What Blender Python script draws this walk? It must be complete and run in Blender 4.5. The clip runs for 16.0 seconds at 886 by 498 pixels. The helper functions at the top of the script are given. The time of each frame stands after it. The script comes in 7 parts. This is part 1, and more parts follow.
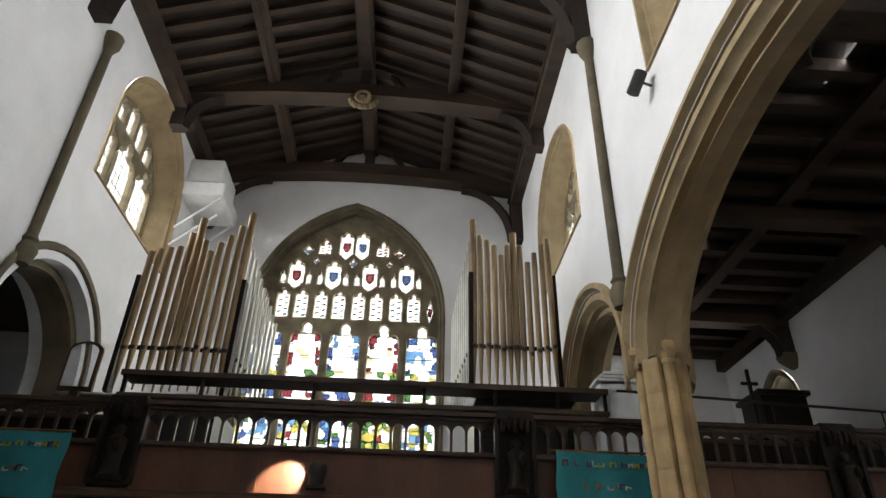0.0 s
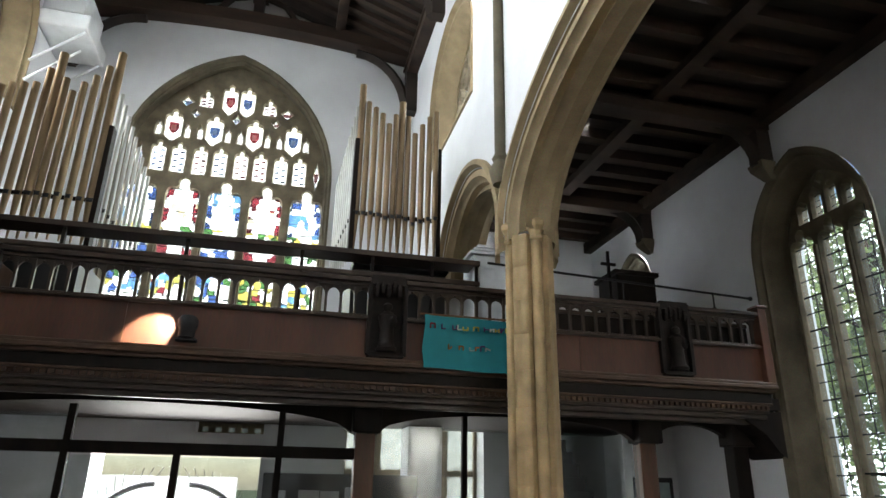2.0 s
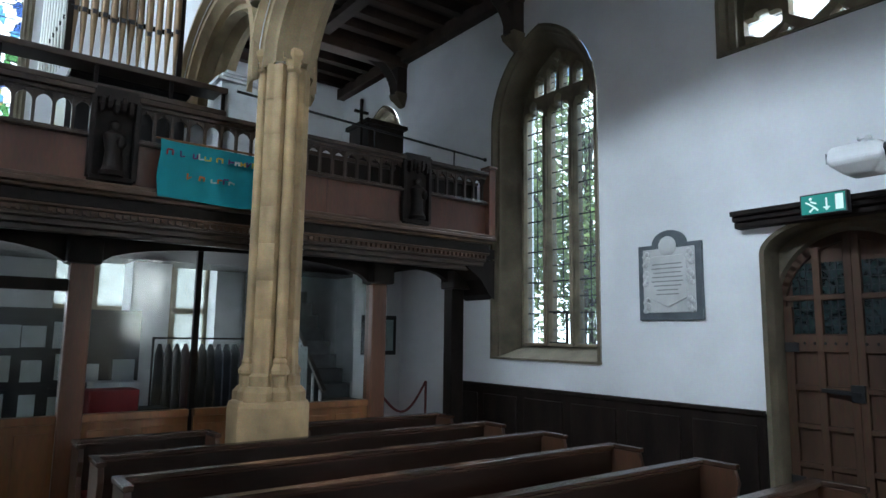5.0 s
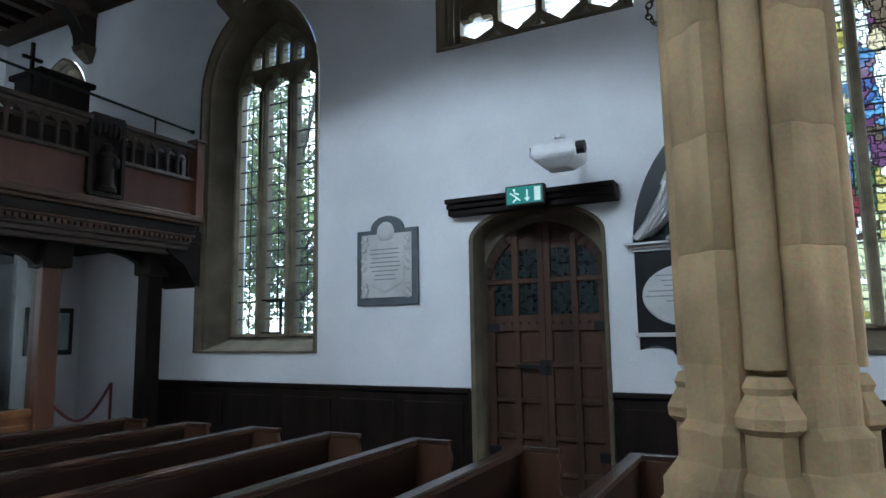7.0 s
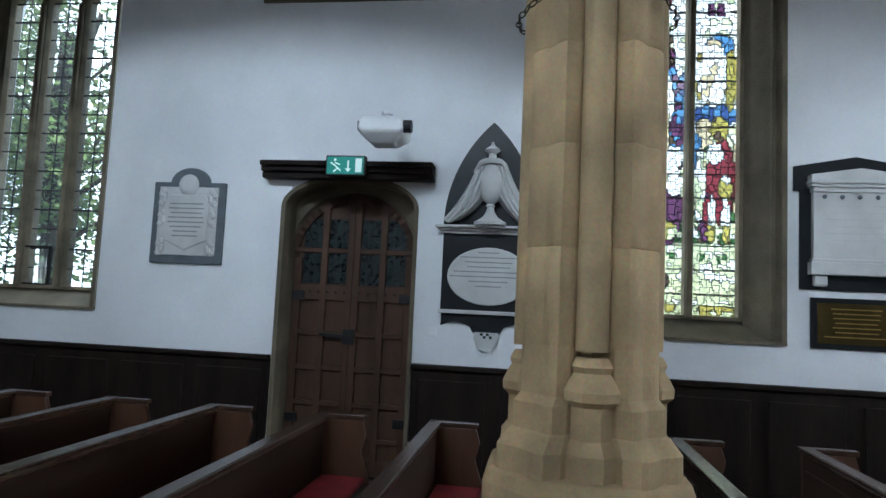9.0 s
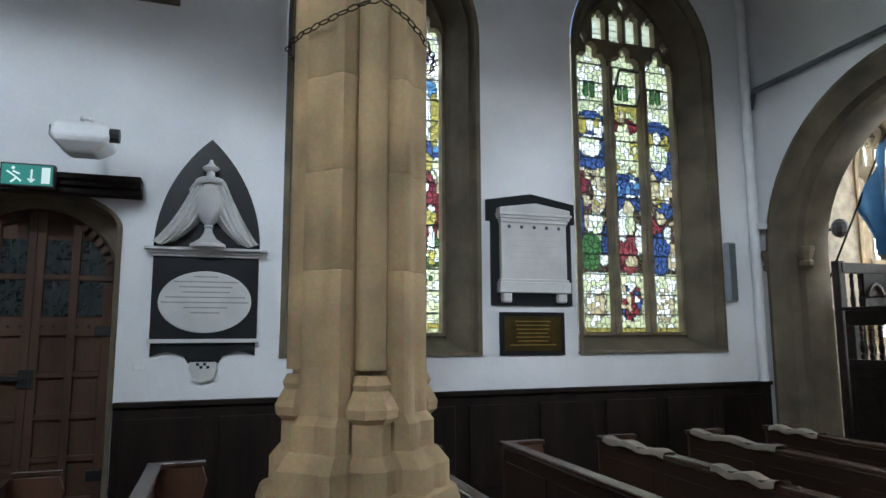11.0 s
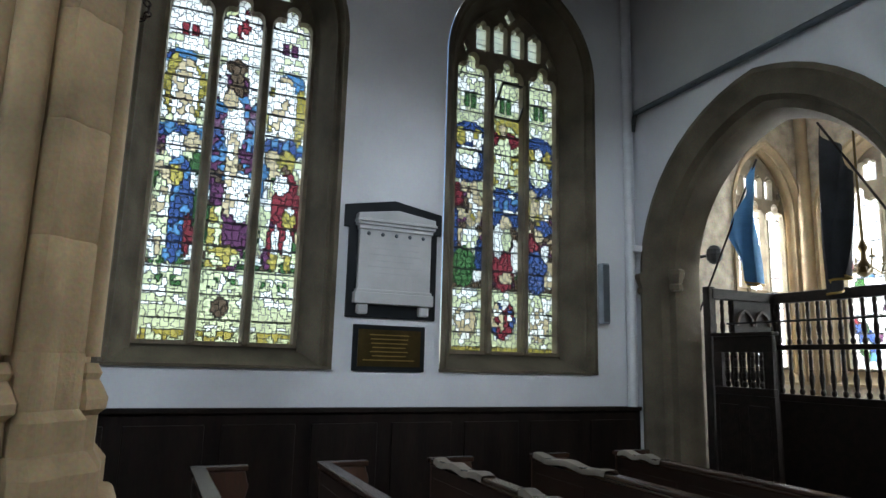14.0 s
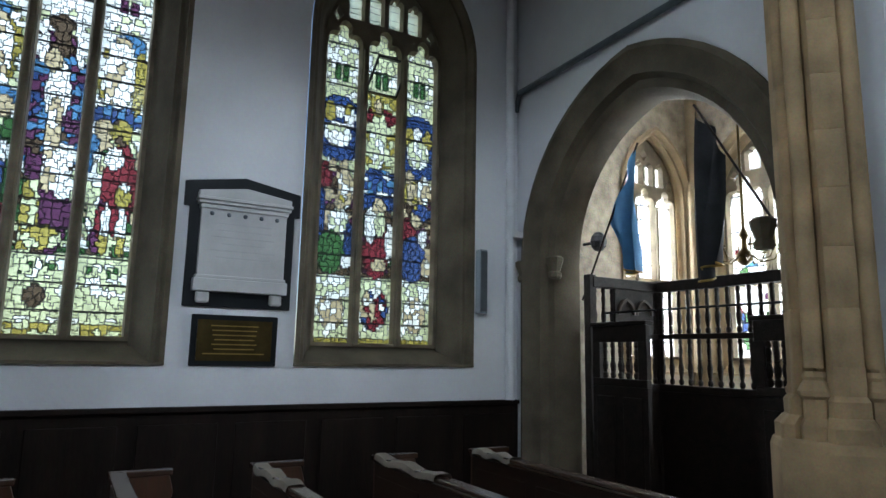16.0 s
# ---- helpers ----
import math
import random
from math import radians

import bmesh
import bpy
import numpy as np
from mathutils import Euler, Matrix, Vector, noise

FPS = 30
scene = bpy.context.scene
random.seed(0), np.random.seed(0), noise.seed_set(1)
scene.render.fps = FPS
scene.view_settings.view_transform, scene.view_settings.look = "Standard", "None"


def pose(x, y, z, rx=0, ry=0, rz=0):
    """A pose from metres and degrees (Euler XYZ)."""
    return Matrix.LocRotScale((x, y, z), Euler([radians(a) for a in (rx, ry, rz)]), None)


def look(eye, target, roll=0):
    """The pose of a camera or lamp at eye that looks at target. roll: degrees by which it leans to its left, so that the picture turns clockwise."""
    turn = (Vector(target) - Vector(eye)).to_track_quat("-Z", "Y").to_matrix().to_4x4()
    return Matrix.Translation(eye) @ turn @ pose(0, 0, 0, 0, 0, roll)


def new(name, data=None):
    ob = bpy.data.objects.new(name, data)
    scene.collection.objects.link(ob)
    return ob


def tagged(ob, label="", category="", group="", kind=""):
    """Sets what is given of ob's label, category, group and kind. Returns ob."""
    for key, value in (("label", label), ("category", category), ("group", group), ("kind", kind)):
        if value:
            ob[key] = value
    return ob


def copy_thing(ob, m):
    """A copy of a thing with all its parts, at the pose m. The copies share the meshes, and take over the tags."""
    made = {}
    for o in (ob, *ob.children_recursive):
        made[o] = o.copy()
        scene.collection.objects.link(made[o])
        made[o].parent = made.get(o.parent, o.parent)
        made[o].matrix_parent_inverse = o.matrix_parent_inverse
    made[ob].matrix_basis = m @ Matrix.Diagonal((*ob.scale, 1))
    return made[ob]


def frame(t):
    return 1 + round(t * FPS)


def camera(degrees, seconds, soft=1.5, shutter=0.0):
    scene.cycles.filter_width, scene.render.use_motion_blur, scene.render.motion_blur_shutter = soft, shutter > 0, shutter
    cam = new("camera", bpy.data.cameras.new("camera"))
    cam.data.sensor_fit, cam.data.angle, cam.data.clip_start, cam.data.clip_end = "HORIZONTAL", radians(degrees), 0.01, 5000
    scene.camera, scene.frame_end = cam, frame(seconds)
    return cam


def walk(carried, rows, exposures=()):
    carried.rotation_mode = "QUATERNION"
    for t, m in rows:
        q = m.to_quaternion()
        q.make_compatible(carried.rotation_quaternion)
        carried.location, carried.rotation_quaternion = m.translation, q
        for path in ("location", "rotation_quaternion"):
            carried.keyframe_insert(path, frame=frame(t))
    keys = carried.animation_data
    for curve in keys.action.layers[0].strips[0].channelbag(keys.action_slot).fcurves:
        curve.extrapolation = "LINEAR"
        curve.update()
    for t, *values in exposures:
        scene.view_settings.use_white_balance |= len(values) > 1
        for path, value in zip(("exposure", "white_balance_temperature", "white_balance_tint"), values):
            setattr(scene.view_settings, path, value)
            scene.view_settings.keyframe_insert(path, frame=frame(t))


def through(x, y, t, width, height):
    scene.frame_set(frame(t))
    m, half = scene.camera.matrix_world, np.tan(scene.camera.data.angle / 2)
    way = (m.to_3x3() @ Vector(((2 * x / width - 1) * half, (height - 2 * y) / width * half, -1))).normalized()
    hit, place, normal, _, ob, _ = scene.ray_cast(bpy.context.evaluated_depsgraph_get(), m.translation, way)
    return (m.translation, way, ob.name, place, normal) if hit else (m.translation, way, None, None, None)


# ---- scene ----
from mathutils.geometry import delaunay_2d_cdt

cam = camera(68.7, 16.0, soft=1.5)
PATH = [
    (0, (0.2, -0.155, 2.0), (0.287, 1.552, 3.039), 1.4),
    (0.5, (0.229, -0.163, 1.981), (0.397, 1.554, 2.994), 1.2),
    (1, (0.26, -0.193, 1.97), (0.512, 1.558, 2.903), 1.5),
    (1.5, (0.291, -0.173, 1.95), (0.643, 1.618, 2.767), 1.2),
    (2, (0.308, -0.191, 1.929), (0.751, 1.631, 2.624), 1.0),
    (2.5, (0.326, -0.176, 1.935), (0.952, 1.622, 2.548), 1.1),
    (3, (0.308, -0.114, 1.908), (1.073, 1.657, 2.435), 1.2),
    (5.3, (0.264, -0.074, 1.804), (1.524, 1.461, 2.047), 0.7),
    (5.5, (0.317, -0.079, 1.78), (1.631, 1.41, 2.017), 0.5),
    (6, (0.314, 0.002, 1.761), (1.832, 1.29, 1.945), 0.0),
    (6.5, (0.394, 0.124, 1.749), (2.041, 1.239, 1.957), -0.2),
    (7, (0.473, 0.26, 1.735), (2.235, 1.172, 1.989), -0.9),
    (7.5, (0.444, 0.294, 1.732), (2.288, 1.023, 1.991), 0.8),
    (8, (0.348, 0.342, 1.748), (2.285, 0.79, 1.965), 1.1),
    (8.2, (0.323, 0.38, 1.749), (2.268, 0.795, 1.96), 1.6),
    (10.3, (0.326, 0.786, 1.755), (2.307, 0.553, 1.898), 0.2),
    (10.5, (0.302, 0.837, 1.735), (2.261, 0.469, 1.904), -0.8),
    (11, (0.302, 0.809, 1.741), (2.18, 0.171, 1.999), -0.2),
    (11.5, (0.329, 0.771, 1.739), (2.14, -0.011, 2.072), -0.1),
    (12, (0.284, 0.708, 1.737), (2.018, -0.23, 2.077), 0.0),
    (12.5, (0.267, 0.596, 1.732), (2.002, -0.324, 2.111), -2.1),
    (13, (0.271, 0.371, 1.725), (2.069, -0.402, 2.136), 0.5),
    (13.5, (0.206, 0.146, 1.686), (2.013, -0.604, 2.102), 0.2),
    (14, (0.378, -0.091, 1.634), (2.178, -0.895, 1.973), 1.6),
    (14.5, (0.43, -0.303, 1.649), (2.233, -1.087, 2.012), -0.6),
    (15, (0.402, -0.519, 1.676), (2.261, -1.152, 2.054), 1.1),
    (15.5, (0.403, -0.751, 1.719), (2.208, -1.536, 2.078), -0.4),
    (16, (0.493, -0.962, 1.657), (2.209, -1.939, 1.976), 1.1),
]
walk(cam, [(t, look(eye, target, roll)) for t, eye, target, roll in PATH], [(0.0, -0.05, 7700, 16), (1.5, 0.2, 7300, 13), (3.0, 0.95, 6600, 10), (5.5, 0.5, 5900, 8), (8.0, 0.3, 5800, 8), (10.5, 0.4, 6200, 10), (12.5, 0.1, 6400, 12), (14.0, -0.05, 6200, 11), (16.0, -0.15, 6000, 10)])

# ---- light ----
world = bpy.data.worlds.new("sky")
scene.world = world
world.use_nodes = True
SUN_WAY = Vector((-4.0, -0.4, 4.2)).normalized()
wn = world.node_tree.nodes
sky = wn.new("ShaderNodeTexSky")
sky.sky_type, sky.sun_disc = "NISHITA", False
sky.sun_elevation = math.asin(SUN_WAY.z)
sky.sun_rotation = math.atan2(SUN_WAY.x, SUN_WAY.y)
wn["Background"].inputs["Strength"].default_value = 0.15
world.node_tree.links.new(sky.outputs[0], wn["Background"].inputs["Color"])


def sunlight():
    d = bpy.data.lights.new("sun", "SUN")
    d.energy, d.angle, d.color = 5.0, radians(0.6), (1.0, 0.93, 0.82)
    new("sun", d).matrix_world = look((-20, -5, 22), Vector((-20, -5, 22)) - SUN_WAY)


def window_light(name, at, towards, w, h, power, color=(0.93, 0.97, 1.0)):
    d = bpy.data.lights.new(name, "AREA")
    d.shape, d.size, d.size_y, d.energy, d.color = "RECTANGLE", w, h, power, color
    new(name, d).matrix_world = look(at, towards)


sunlight()
COOL = (0.80, 0.91, 1.0)
window_light("daylight_west", (-1.0, 12.58, 8.2), (-1.0, 0, 7.4), 4.6, 8.0, 2480, COOL)
window_light("daylight_south_middle", (7.5, -0.68, 4.6), (0, -0.68, 4.2), 2.4, 6.4, 576, COOL)
window_light("daylight_south_east", (7.5, -3.74, 4.6), (0, -3.74, 4.2), 2.4, 6.4, 440, COOL)
window_light("daylight_clerestory_near", (3.9, 3.0, 8.3), (0, 3.0, 7.0), 2.8, 2.8, 560, COOL)
window_light("daylight_clerestory_west", (3.9, 8.5, 8.3), (0, 8.5, 7.0), 2.8, 2.8, 600, COOL)
window_light("daylight_clerestory_north", (-5.8, 8.9, 8.8), (0, 8.9, 7.5), 2.8, 2.6, 620, COOL)
window_light("daylight_clerestory_north_middle", (-5.8, 3.1, 8.4), (6.4, 3.3, 2.9), 2.6, 1.7, 1050, COOL)
# Lamp added outside an unseen window to lift the eastern aisle wall.
window_light("daylight_clerestory_north_east", (-5.8, -2.5, 8.8), (6.4, -2.3, 2.6), 2.6, 2.4, 520, COOL)
window_light("daylight_loft", (7.6, 10.0, 5.3), (3.0, 10.0, 4.6), 1.0, 1.6, 260, COOL)
window_light("daylight_chapel_east", (4.85, -9.4, 3.4), (4.85, 0, 3.0), 3.0, 4.2, 1500)
window_light("daylight_chapel_south", (7.6, -7.6, 3.4), (0, -7.6, 3.0), 1.6, 4.2, 1300)
window_light("daylight_south_high", (7.7, 2.4, 5.9), (0, 2.4, 4.6), 2.2, 2.4, 360, COOL)
window_light("daylight_south_west", (9.4, 5.93, 8.6), (6.4, 5.93, 3.2), 4.0, 3.0, 792, COOL)
window_light("daylight_west_door", (-1.2, 12.9, 1.5), (-1.2, 0, 1.2), 2.4, 2.2, 230)
window_light("daylight_west_low", (2.75, 12.9, 2.3), (2.75, 0, 1.6), 2.6, 2.4, 260)

# Spot added to throw the sun patch on the gallery front; not the floodlight.
spot = bpy.data.lights.new("floodlight_beam", "SPOT")
spot.energy, spot.spot_size, spot.spot_blend, spot.shadow_soft_size, spot.color = 320, radians(44), 0.35, 0.02, (1, 0.96, 0.9)
new("floodlight_beam", spot).matrix_world = look((-0.72, 6.5, 3.62), (-1.0, 6.84, 3.40))

# ---- materials ----


def material(name, color, rough=0.7, metal=0.0, vary=0.25, scale=6.0, fine=60.0, bump=0.15, second=None, stretch=(1, 1, 1), per_piece=0.0, spec=0.5):
    """A principled material whose colour varies at two scales, with a fine relief."""
    m = bpy.data.materials.new(name)
    m.use_nodes = True
    n, ln = m.node_tree.nodes, m.node_tree.links
    b = n["Principled BSDF"]
    b.inputs["Roughness"].default_value, b.inputs["Metallic"].default_value = rough, metal
    b.inputs["Specular IOR Level"].default_value = spec
    co, mp = n.new("ShaderNodeTexCoord"), n.new("ShaderNodeMapping")
    mp.inputs["Scale"].default_value = stretch
    ln.new(co.outputs["Object"], mp.inputs["Vector"])
    big, small = n.new("ShaderNodeTexNoise"), n.new("ShaderNodeTexNoise")
    big.inputs["Scale"].default_value, small.inputs["Scale"].default_value = scale, fine
    big.inputs["Detail"].default_value, small.inputs["Detail"].default_value = 5, 4
    for t in (big, small):
        ln.new(mp.outputs[0], t.inputs["Vector"])
    ramp = n.new("ShaderNodeValToRGB")
    c2 = second or tuple(c * (1 - vary) for c in color)
    c1 = tuple(min(1, c * (1 + vary * 0.5)) for c in color)
    ramp.color_ramp.elements[0].color, ramp.color_ramp.elements[1].color = (*c2, 1), (*c1, 1)
    ramp.color_ramp.elements[0].position, ramp.color_ramp.elements[1].position = 0.32, 0.66
    ln.new(big.outputs["Fac"], ramp.inputs[0])
    grain = n.new("ShaderNodeMix")
    grain.data_type, grain.blend_type = "RGBA", "MULTIPLY"
    grain.inputs[0].default_value = min(1, vary * 1.4)
    ln.new(ramp.outputs[0], grain.inputs[6])
    ln.new(small.outputs["Color"], grain.inputs[7])
    last = grain.outputs[2]
    if per_piece:
        info, hsv, rng = n.new("ShaderNodeObjectInfo"), n.new("ShaderNodeHueSaturation"), n.new("ShaderNodeMapRange")
        rng.inputs["To Min"].default_value, rng.inputs["To Max"].default_value = 1 - per_piece, 1 + per_piece
        ln.new(info.outputs["Random"], rng.inputs[0])
        ln.new(rng.outputs[0], hsv.inputs["Value"])
        ln.new(last, hsv.inputs["Color"])
        last = hsv.outputs[0]
    ln.new(last, b.inputs["Base Color"])
    if bump:
        bp = n.new("ShaderNodeBump")
        bp.inputs["Strength"].default_value, bp.inputs["Distance"].default_value = bump, 0.01
        ln.new(small.outputs["Fac"], bp.inputs["Height"])
        ln.new(bp.outputs[0], b.inputs["Normal"])
    return m


def glass(name, color, through=0.75):
    """Coloured window glass: part clear, part milky."""
    m = bpy.data.materials.new(name)
    m.use_nodes = True
    n, ln = m.node_tree.nodes, m.node_tree.links
    out = n["Material Output"]
    n.remove(n["Principled BSDF"])
    clear, milk, mix, gloss, top = n.new("ShaderNodeBsdfTransparent"), n.new("ShaderNodeBsdfTranslucent"), n.new("ShaderNodeMixShader"), n.new("ShaderNodeBsdfGlossy"), n.new("ShaderNodeMixShader")
    noise_t, mul, co = n.new("ShaderNodeTexNoise"), n.new("ShaderNodeMix"), n.new("ShaderNodeTexCoord")
    noise_t.inputs["Scale"].default_value = 9
    ln.new(co.outputs["Object"], noise_t.inputs["Vector"])
    mul.data_type = "RGBA"
    mul.inputs[6].default_value = (*[c * (0.6 if through < 0.9 else 0.92) for c in color], 1)
    mul.inputs[7].default_value = (*[min(1, c * (1.3 if through < 0.9 else 1.05)) for c in color], 1)
    ln.new(noise_t.outputs["Fac"], mul.inputs[0])
    ln.new(mul.outputs[2], clear.inputs[0])
    ln.new(mul.outputs[2], milk.inputs[0])
    mix.inputs[0].default_value = 1 - through
    ln.new(clear.outputs[0], mix.inputs[1])
    ln.new(milk.outputs[0], mix.inputs[2])
    gloss.inputs["Roughness"].default_value = 0.08
    top.inputs[0].default_value = 0.04
    ln.new(mix.outputs[0], top.inputs[1])
    ln.new(gloss.outputs[0], top.inputs[2])
    ln.new(top.outputs[0], out.inputs["Surface"])
    return m


PLASTER = material("white_plaster", (0.74, 0.75, 0.77), 0.85, vary=0.10, scale=1.1, fine=35, bump=0.12)
STONE = material("honey_limestone", (0.37, 0.275, 0.16), 0.85, vary=0.35, scale=3.5, fine=70, bump=0.25, second=(0.30, 0.225, 0.13))
# Base darkened to carry the shade of window reveals and the chapel arch.
STONE_GREY_SHADED = material("weathered_shaded_stone", (0.165, 0.135, 0.088), 0.9, vary=0.4, scale=2.5, fine=60, bump=0.3)
JOINT = material("lime_joint", (0.50, 0.43, 0.31), 0.9, vary=0.2)
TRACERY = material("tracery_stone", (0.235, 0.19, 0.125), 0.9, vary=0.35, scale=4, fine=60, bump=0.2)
OAK = material("dark_oak", (0.018, 0.011, 0.008), 0.6, spec=0.15, vary=0.5, scale=5, fine=45, bump=0.2, stretch=(1, 1, 0.25))
OAK_RAFTER = material("roof_oak", (0.060, 0.032, 0.019), 0.75, vary=0.5, scale=3, fine=40, bump=0.25, stretch=(0.3, 1, 1))
OAK_BOARD = material("roof_board_oak", (0.034, 0.019, 0.012), 0.8, vary=0.6, scale=2.2, fine=40, bump=0.25)
PEW_OAK = material("pew_oak", (0.034, 0.017, 0.010), 0.42, spec=0.25, vary=0.5, scale=4, fine=50, bump=0.12, stretch=(0.2, 1, 1))
PANEL_OAK = material("red_brown_panel_oak", (0.15, 0.06, 0.034), 0.38, vary=0.4, scale=3, fine=40, bump=0.1, stretch=(1, 1, 0.25))
LIGHT_OAK = material("orange_oak", (0.30, 0.125, 0.045), 0.4, vary=0.35, scale=4, fine=40, bump=0.1, stretch=(1, 1, 0.2))
DOOR_OAK = material("door_oak", (0.085, 0.044, 0.026), 0.6, spec=0.2, vary=0.4, scale=4, fine=50, bump=0.15, stretch=(1, 1, 0.2))
IRON = material("black_iron", (0.02, 0.02, 0.022), 0.5, 0.6, vary=0.3)
LEAD = material("window_lead", (0.03, 0.03, 0.032), 0.7, 0.2, vary=0.2, bump=0)
FLOOR_M = material("floor_stone", (0.20, 0.18, 0.15), 0.6, vary=0.3, scale=2, fine=40)

# ---- builders ----


class Shape:
    """Collects faces of one mesh."""

    def __init__(self):
        self.v, self.f, self.mi = [], [], []

    def add(self, verts, faces, mi=0):
        k = len(self.v)
        self.v += [tuple(p) for p in verts]
        self.f += [tuple(i + k for i in f) for f in faces]
        self.mi += [mi] * len(faces)
        return self

    def box(self, a, b, mi=0):
        x0, y0, z0 = a
        x1, y1, z1 = b
        return self.add([(x0, y0, z0), (x1, y0, z0), (x1, y1, z0), (x0, y1, z0), (x0, y0, z1), (x1, y0, z1), (x1, y1, z1), (x0, y1, z1)],
                        [(3, 2, 1, 0), (4, 5, 6, 7), (0, 1, 5, 4), (1, 2, 6, 5), (2, 3, 7, 6), (3, 0, 4, 7)], mi)

    def bar(self, p, q, w, h, up=(0, 0, 1), mi=0):
        """A square-edged bar from p to q, w wide and h high."""
        p, q, up = Vector(p), Vector(q), Vector(up)
        d = (q - p).normalized()
        s = d.cross(up)
        s = s.normalized() if s.length > 1e-6 else Vector((1, 0, 0))
        u = s.cross(d).normalized()
        s, u = s * w / 2, u * h / 2
        c = [p - s - u, p + s - u, p + s + u, p - s + u]
        c += [x + (q - p) for x in c]
        return self.add(c, [(0, 1, 2, 3), (7, 6, 5, 4), (0, 4, 5, 1), (1, 5, 6, 2), (2, 6, 7, 3), (3, 7, 4, 0)], mi)

    def prism(self, pts, put, a, b, mi=0):
        """A flat outline pts, placed by put(u, v, depth), between depths a and b."""
        n = len(pts)
        c = [put(u, v, a) for u, v in pts] + [put(u, v, b) for u, v in pts]
        return self.add(c, [tuple(range(n - 1, -1, -1)), tuple(range(n, 2 * n))] + [(i, (i + 1) % n, n + (i + 1) % n, n + i) for i in range(n)], mi)

    def loft(self, rings, closed=True, caps=True, mi=0):
        n = len(rings[0])
        v = [p for r in rings for p in r]
        f = []
        for k in range(len(rings) - 1):
            for i in range(n if closed else n - 1):
                j = (i + 1) % n
                f.append((k * n + i, k * n + j, (k + 1) * n + j, (k + 1) * n + i))
        if caps and closed:
            f += [tuple(range(n - 1, -1, -1)), tuple(range((len(rings) - 1) * n, len(rings) * n))]
        return self.add(v, f, mi)

    def lathe(self, prof, at=(0, 0, 0), n=12, mi=0, square=False):
        x, y, z = at
        return self.loft([[(x + r * math.cos(2 * math.pi * (i + 0.5) / n), y + r * math.sin(2 * math.pi * (i + 0.5) / n), z + h) for i in range(n)] for r, h in prof], mi=mi)

    def tube(self, pts, r, n=6, mi=0):
        pts = [Vector(p) for p in pts]
        rings = []
        for i, p in enumerate(pts):
            d = (pts[min(i + 1, len(pts) - 1)] - pts[max(i - 1, 0)]).normalized()
            s = d.cross(Vector((0, 0, 1)))
            s = s.normalized() if s.length > 1e-4 else Vector((1, 0, 0))
            u = s.cross(d)
            rings.append([p + (s * math.cos(2 * math.pi * k / n) + u * math.sin(2 * math.pi * k / n)) * r for k in range(n)])
        return self.loft(rings, mi=mi)

    def ball(self, c, r, n=8, mi=0):
        k = n // 2 + 1
        rx, ry, rz = r if isinstance(r, tuple) else (r, r, r)
        rings = []
        for j in range(k + 1):
            a = math.pi * min(max(j / k, 0.03), 0.97)
            rings.append([(c[0] + rx * math.sin(a) * math.cos(2 * math.pi * i / n), c[1] + ry * math.sin(a) * math.sin(2 * math.pi * i / n), c[2] - rz * math.cos(a)) for i in range(n)])
        return self.loft(rings, mi=mi)

    def make(self, name, mats, parent=None, label="", smooth=False, bevel=0.0):
        me = bpy.data.meshes.new(name)
        me.from_pydata(self.v, [], self.f)
        mats = mats if isinstance(mats, (list, tuple)) else [mats]
        for m in mats:
            me.materials.append(m)
        me.polygons.foreach_set("material_index", self.mi)
        if smooth:
            me.polygons.foreach_set("use_smooth", [True] * len(me.polygons))
        me.update()
        ob = new(name, me)
        bm = bmesh.new()
        bm.from_mesh(me)
        bmesh.ops.recalc_face_normals(bm, faces=bm.faces)
        bm.to_mesh(me)
        bm.free()
        if smooth:
            me.set_sharp_from_angle(angle=radians(40))
        if bevel:
            mod = ob.modifiers.new("edge", "BEVEL")
            mod.width, mod.segments, mod.limit_method = bevel, 2, "ANGLE"
        if parent:
            ob.parent = parent
        if label:
            ob["label"] = label
        return ob


def part(name, shape, mats, parent, label="", smooth=False, bevel=0.0):
    return shape.make(name, mats, parent, label, smooth, bevel)


def thing(name, label, category, group="", kind="", at=(0, 0, 0)):
    e = new(name)
    e.location = at
    return tagged(e, label, category, group, kind)


def arch(w, rise, n=12):
    """Half widths and heights of a pointed arch from its left foot to its right foot."""
    r = max(rise, 1.06 * w)
    rad = (r * r + w * w) / (2 * w)
    pts = []
    for i in range(n + 1):
        u = -w * math.cos(math.pi / 2 * i / n)
        pts.append((u, math.sqrt(max(rad * rad - (u - (rad - w)) ** 2, 0)) * rise / r))
    return pts + [(-u, z) for u, z in reversed(pts[:-1])]


def outline(c, w, sill, spring, rise, n=12):
    """The outline of an arched opening, from sill to sill."""
    return [(c - w, sill)] + [(c + u, spring + z) for u, z in arch(w, rise, n)] + [(c + w, sill)]


def on_x(u, v, d):
    return (d, u, v)


def on_y(u, v, d):
    return (u, d, v)


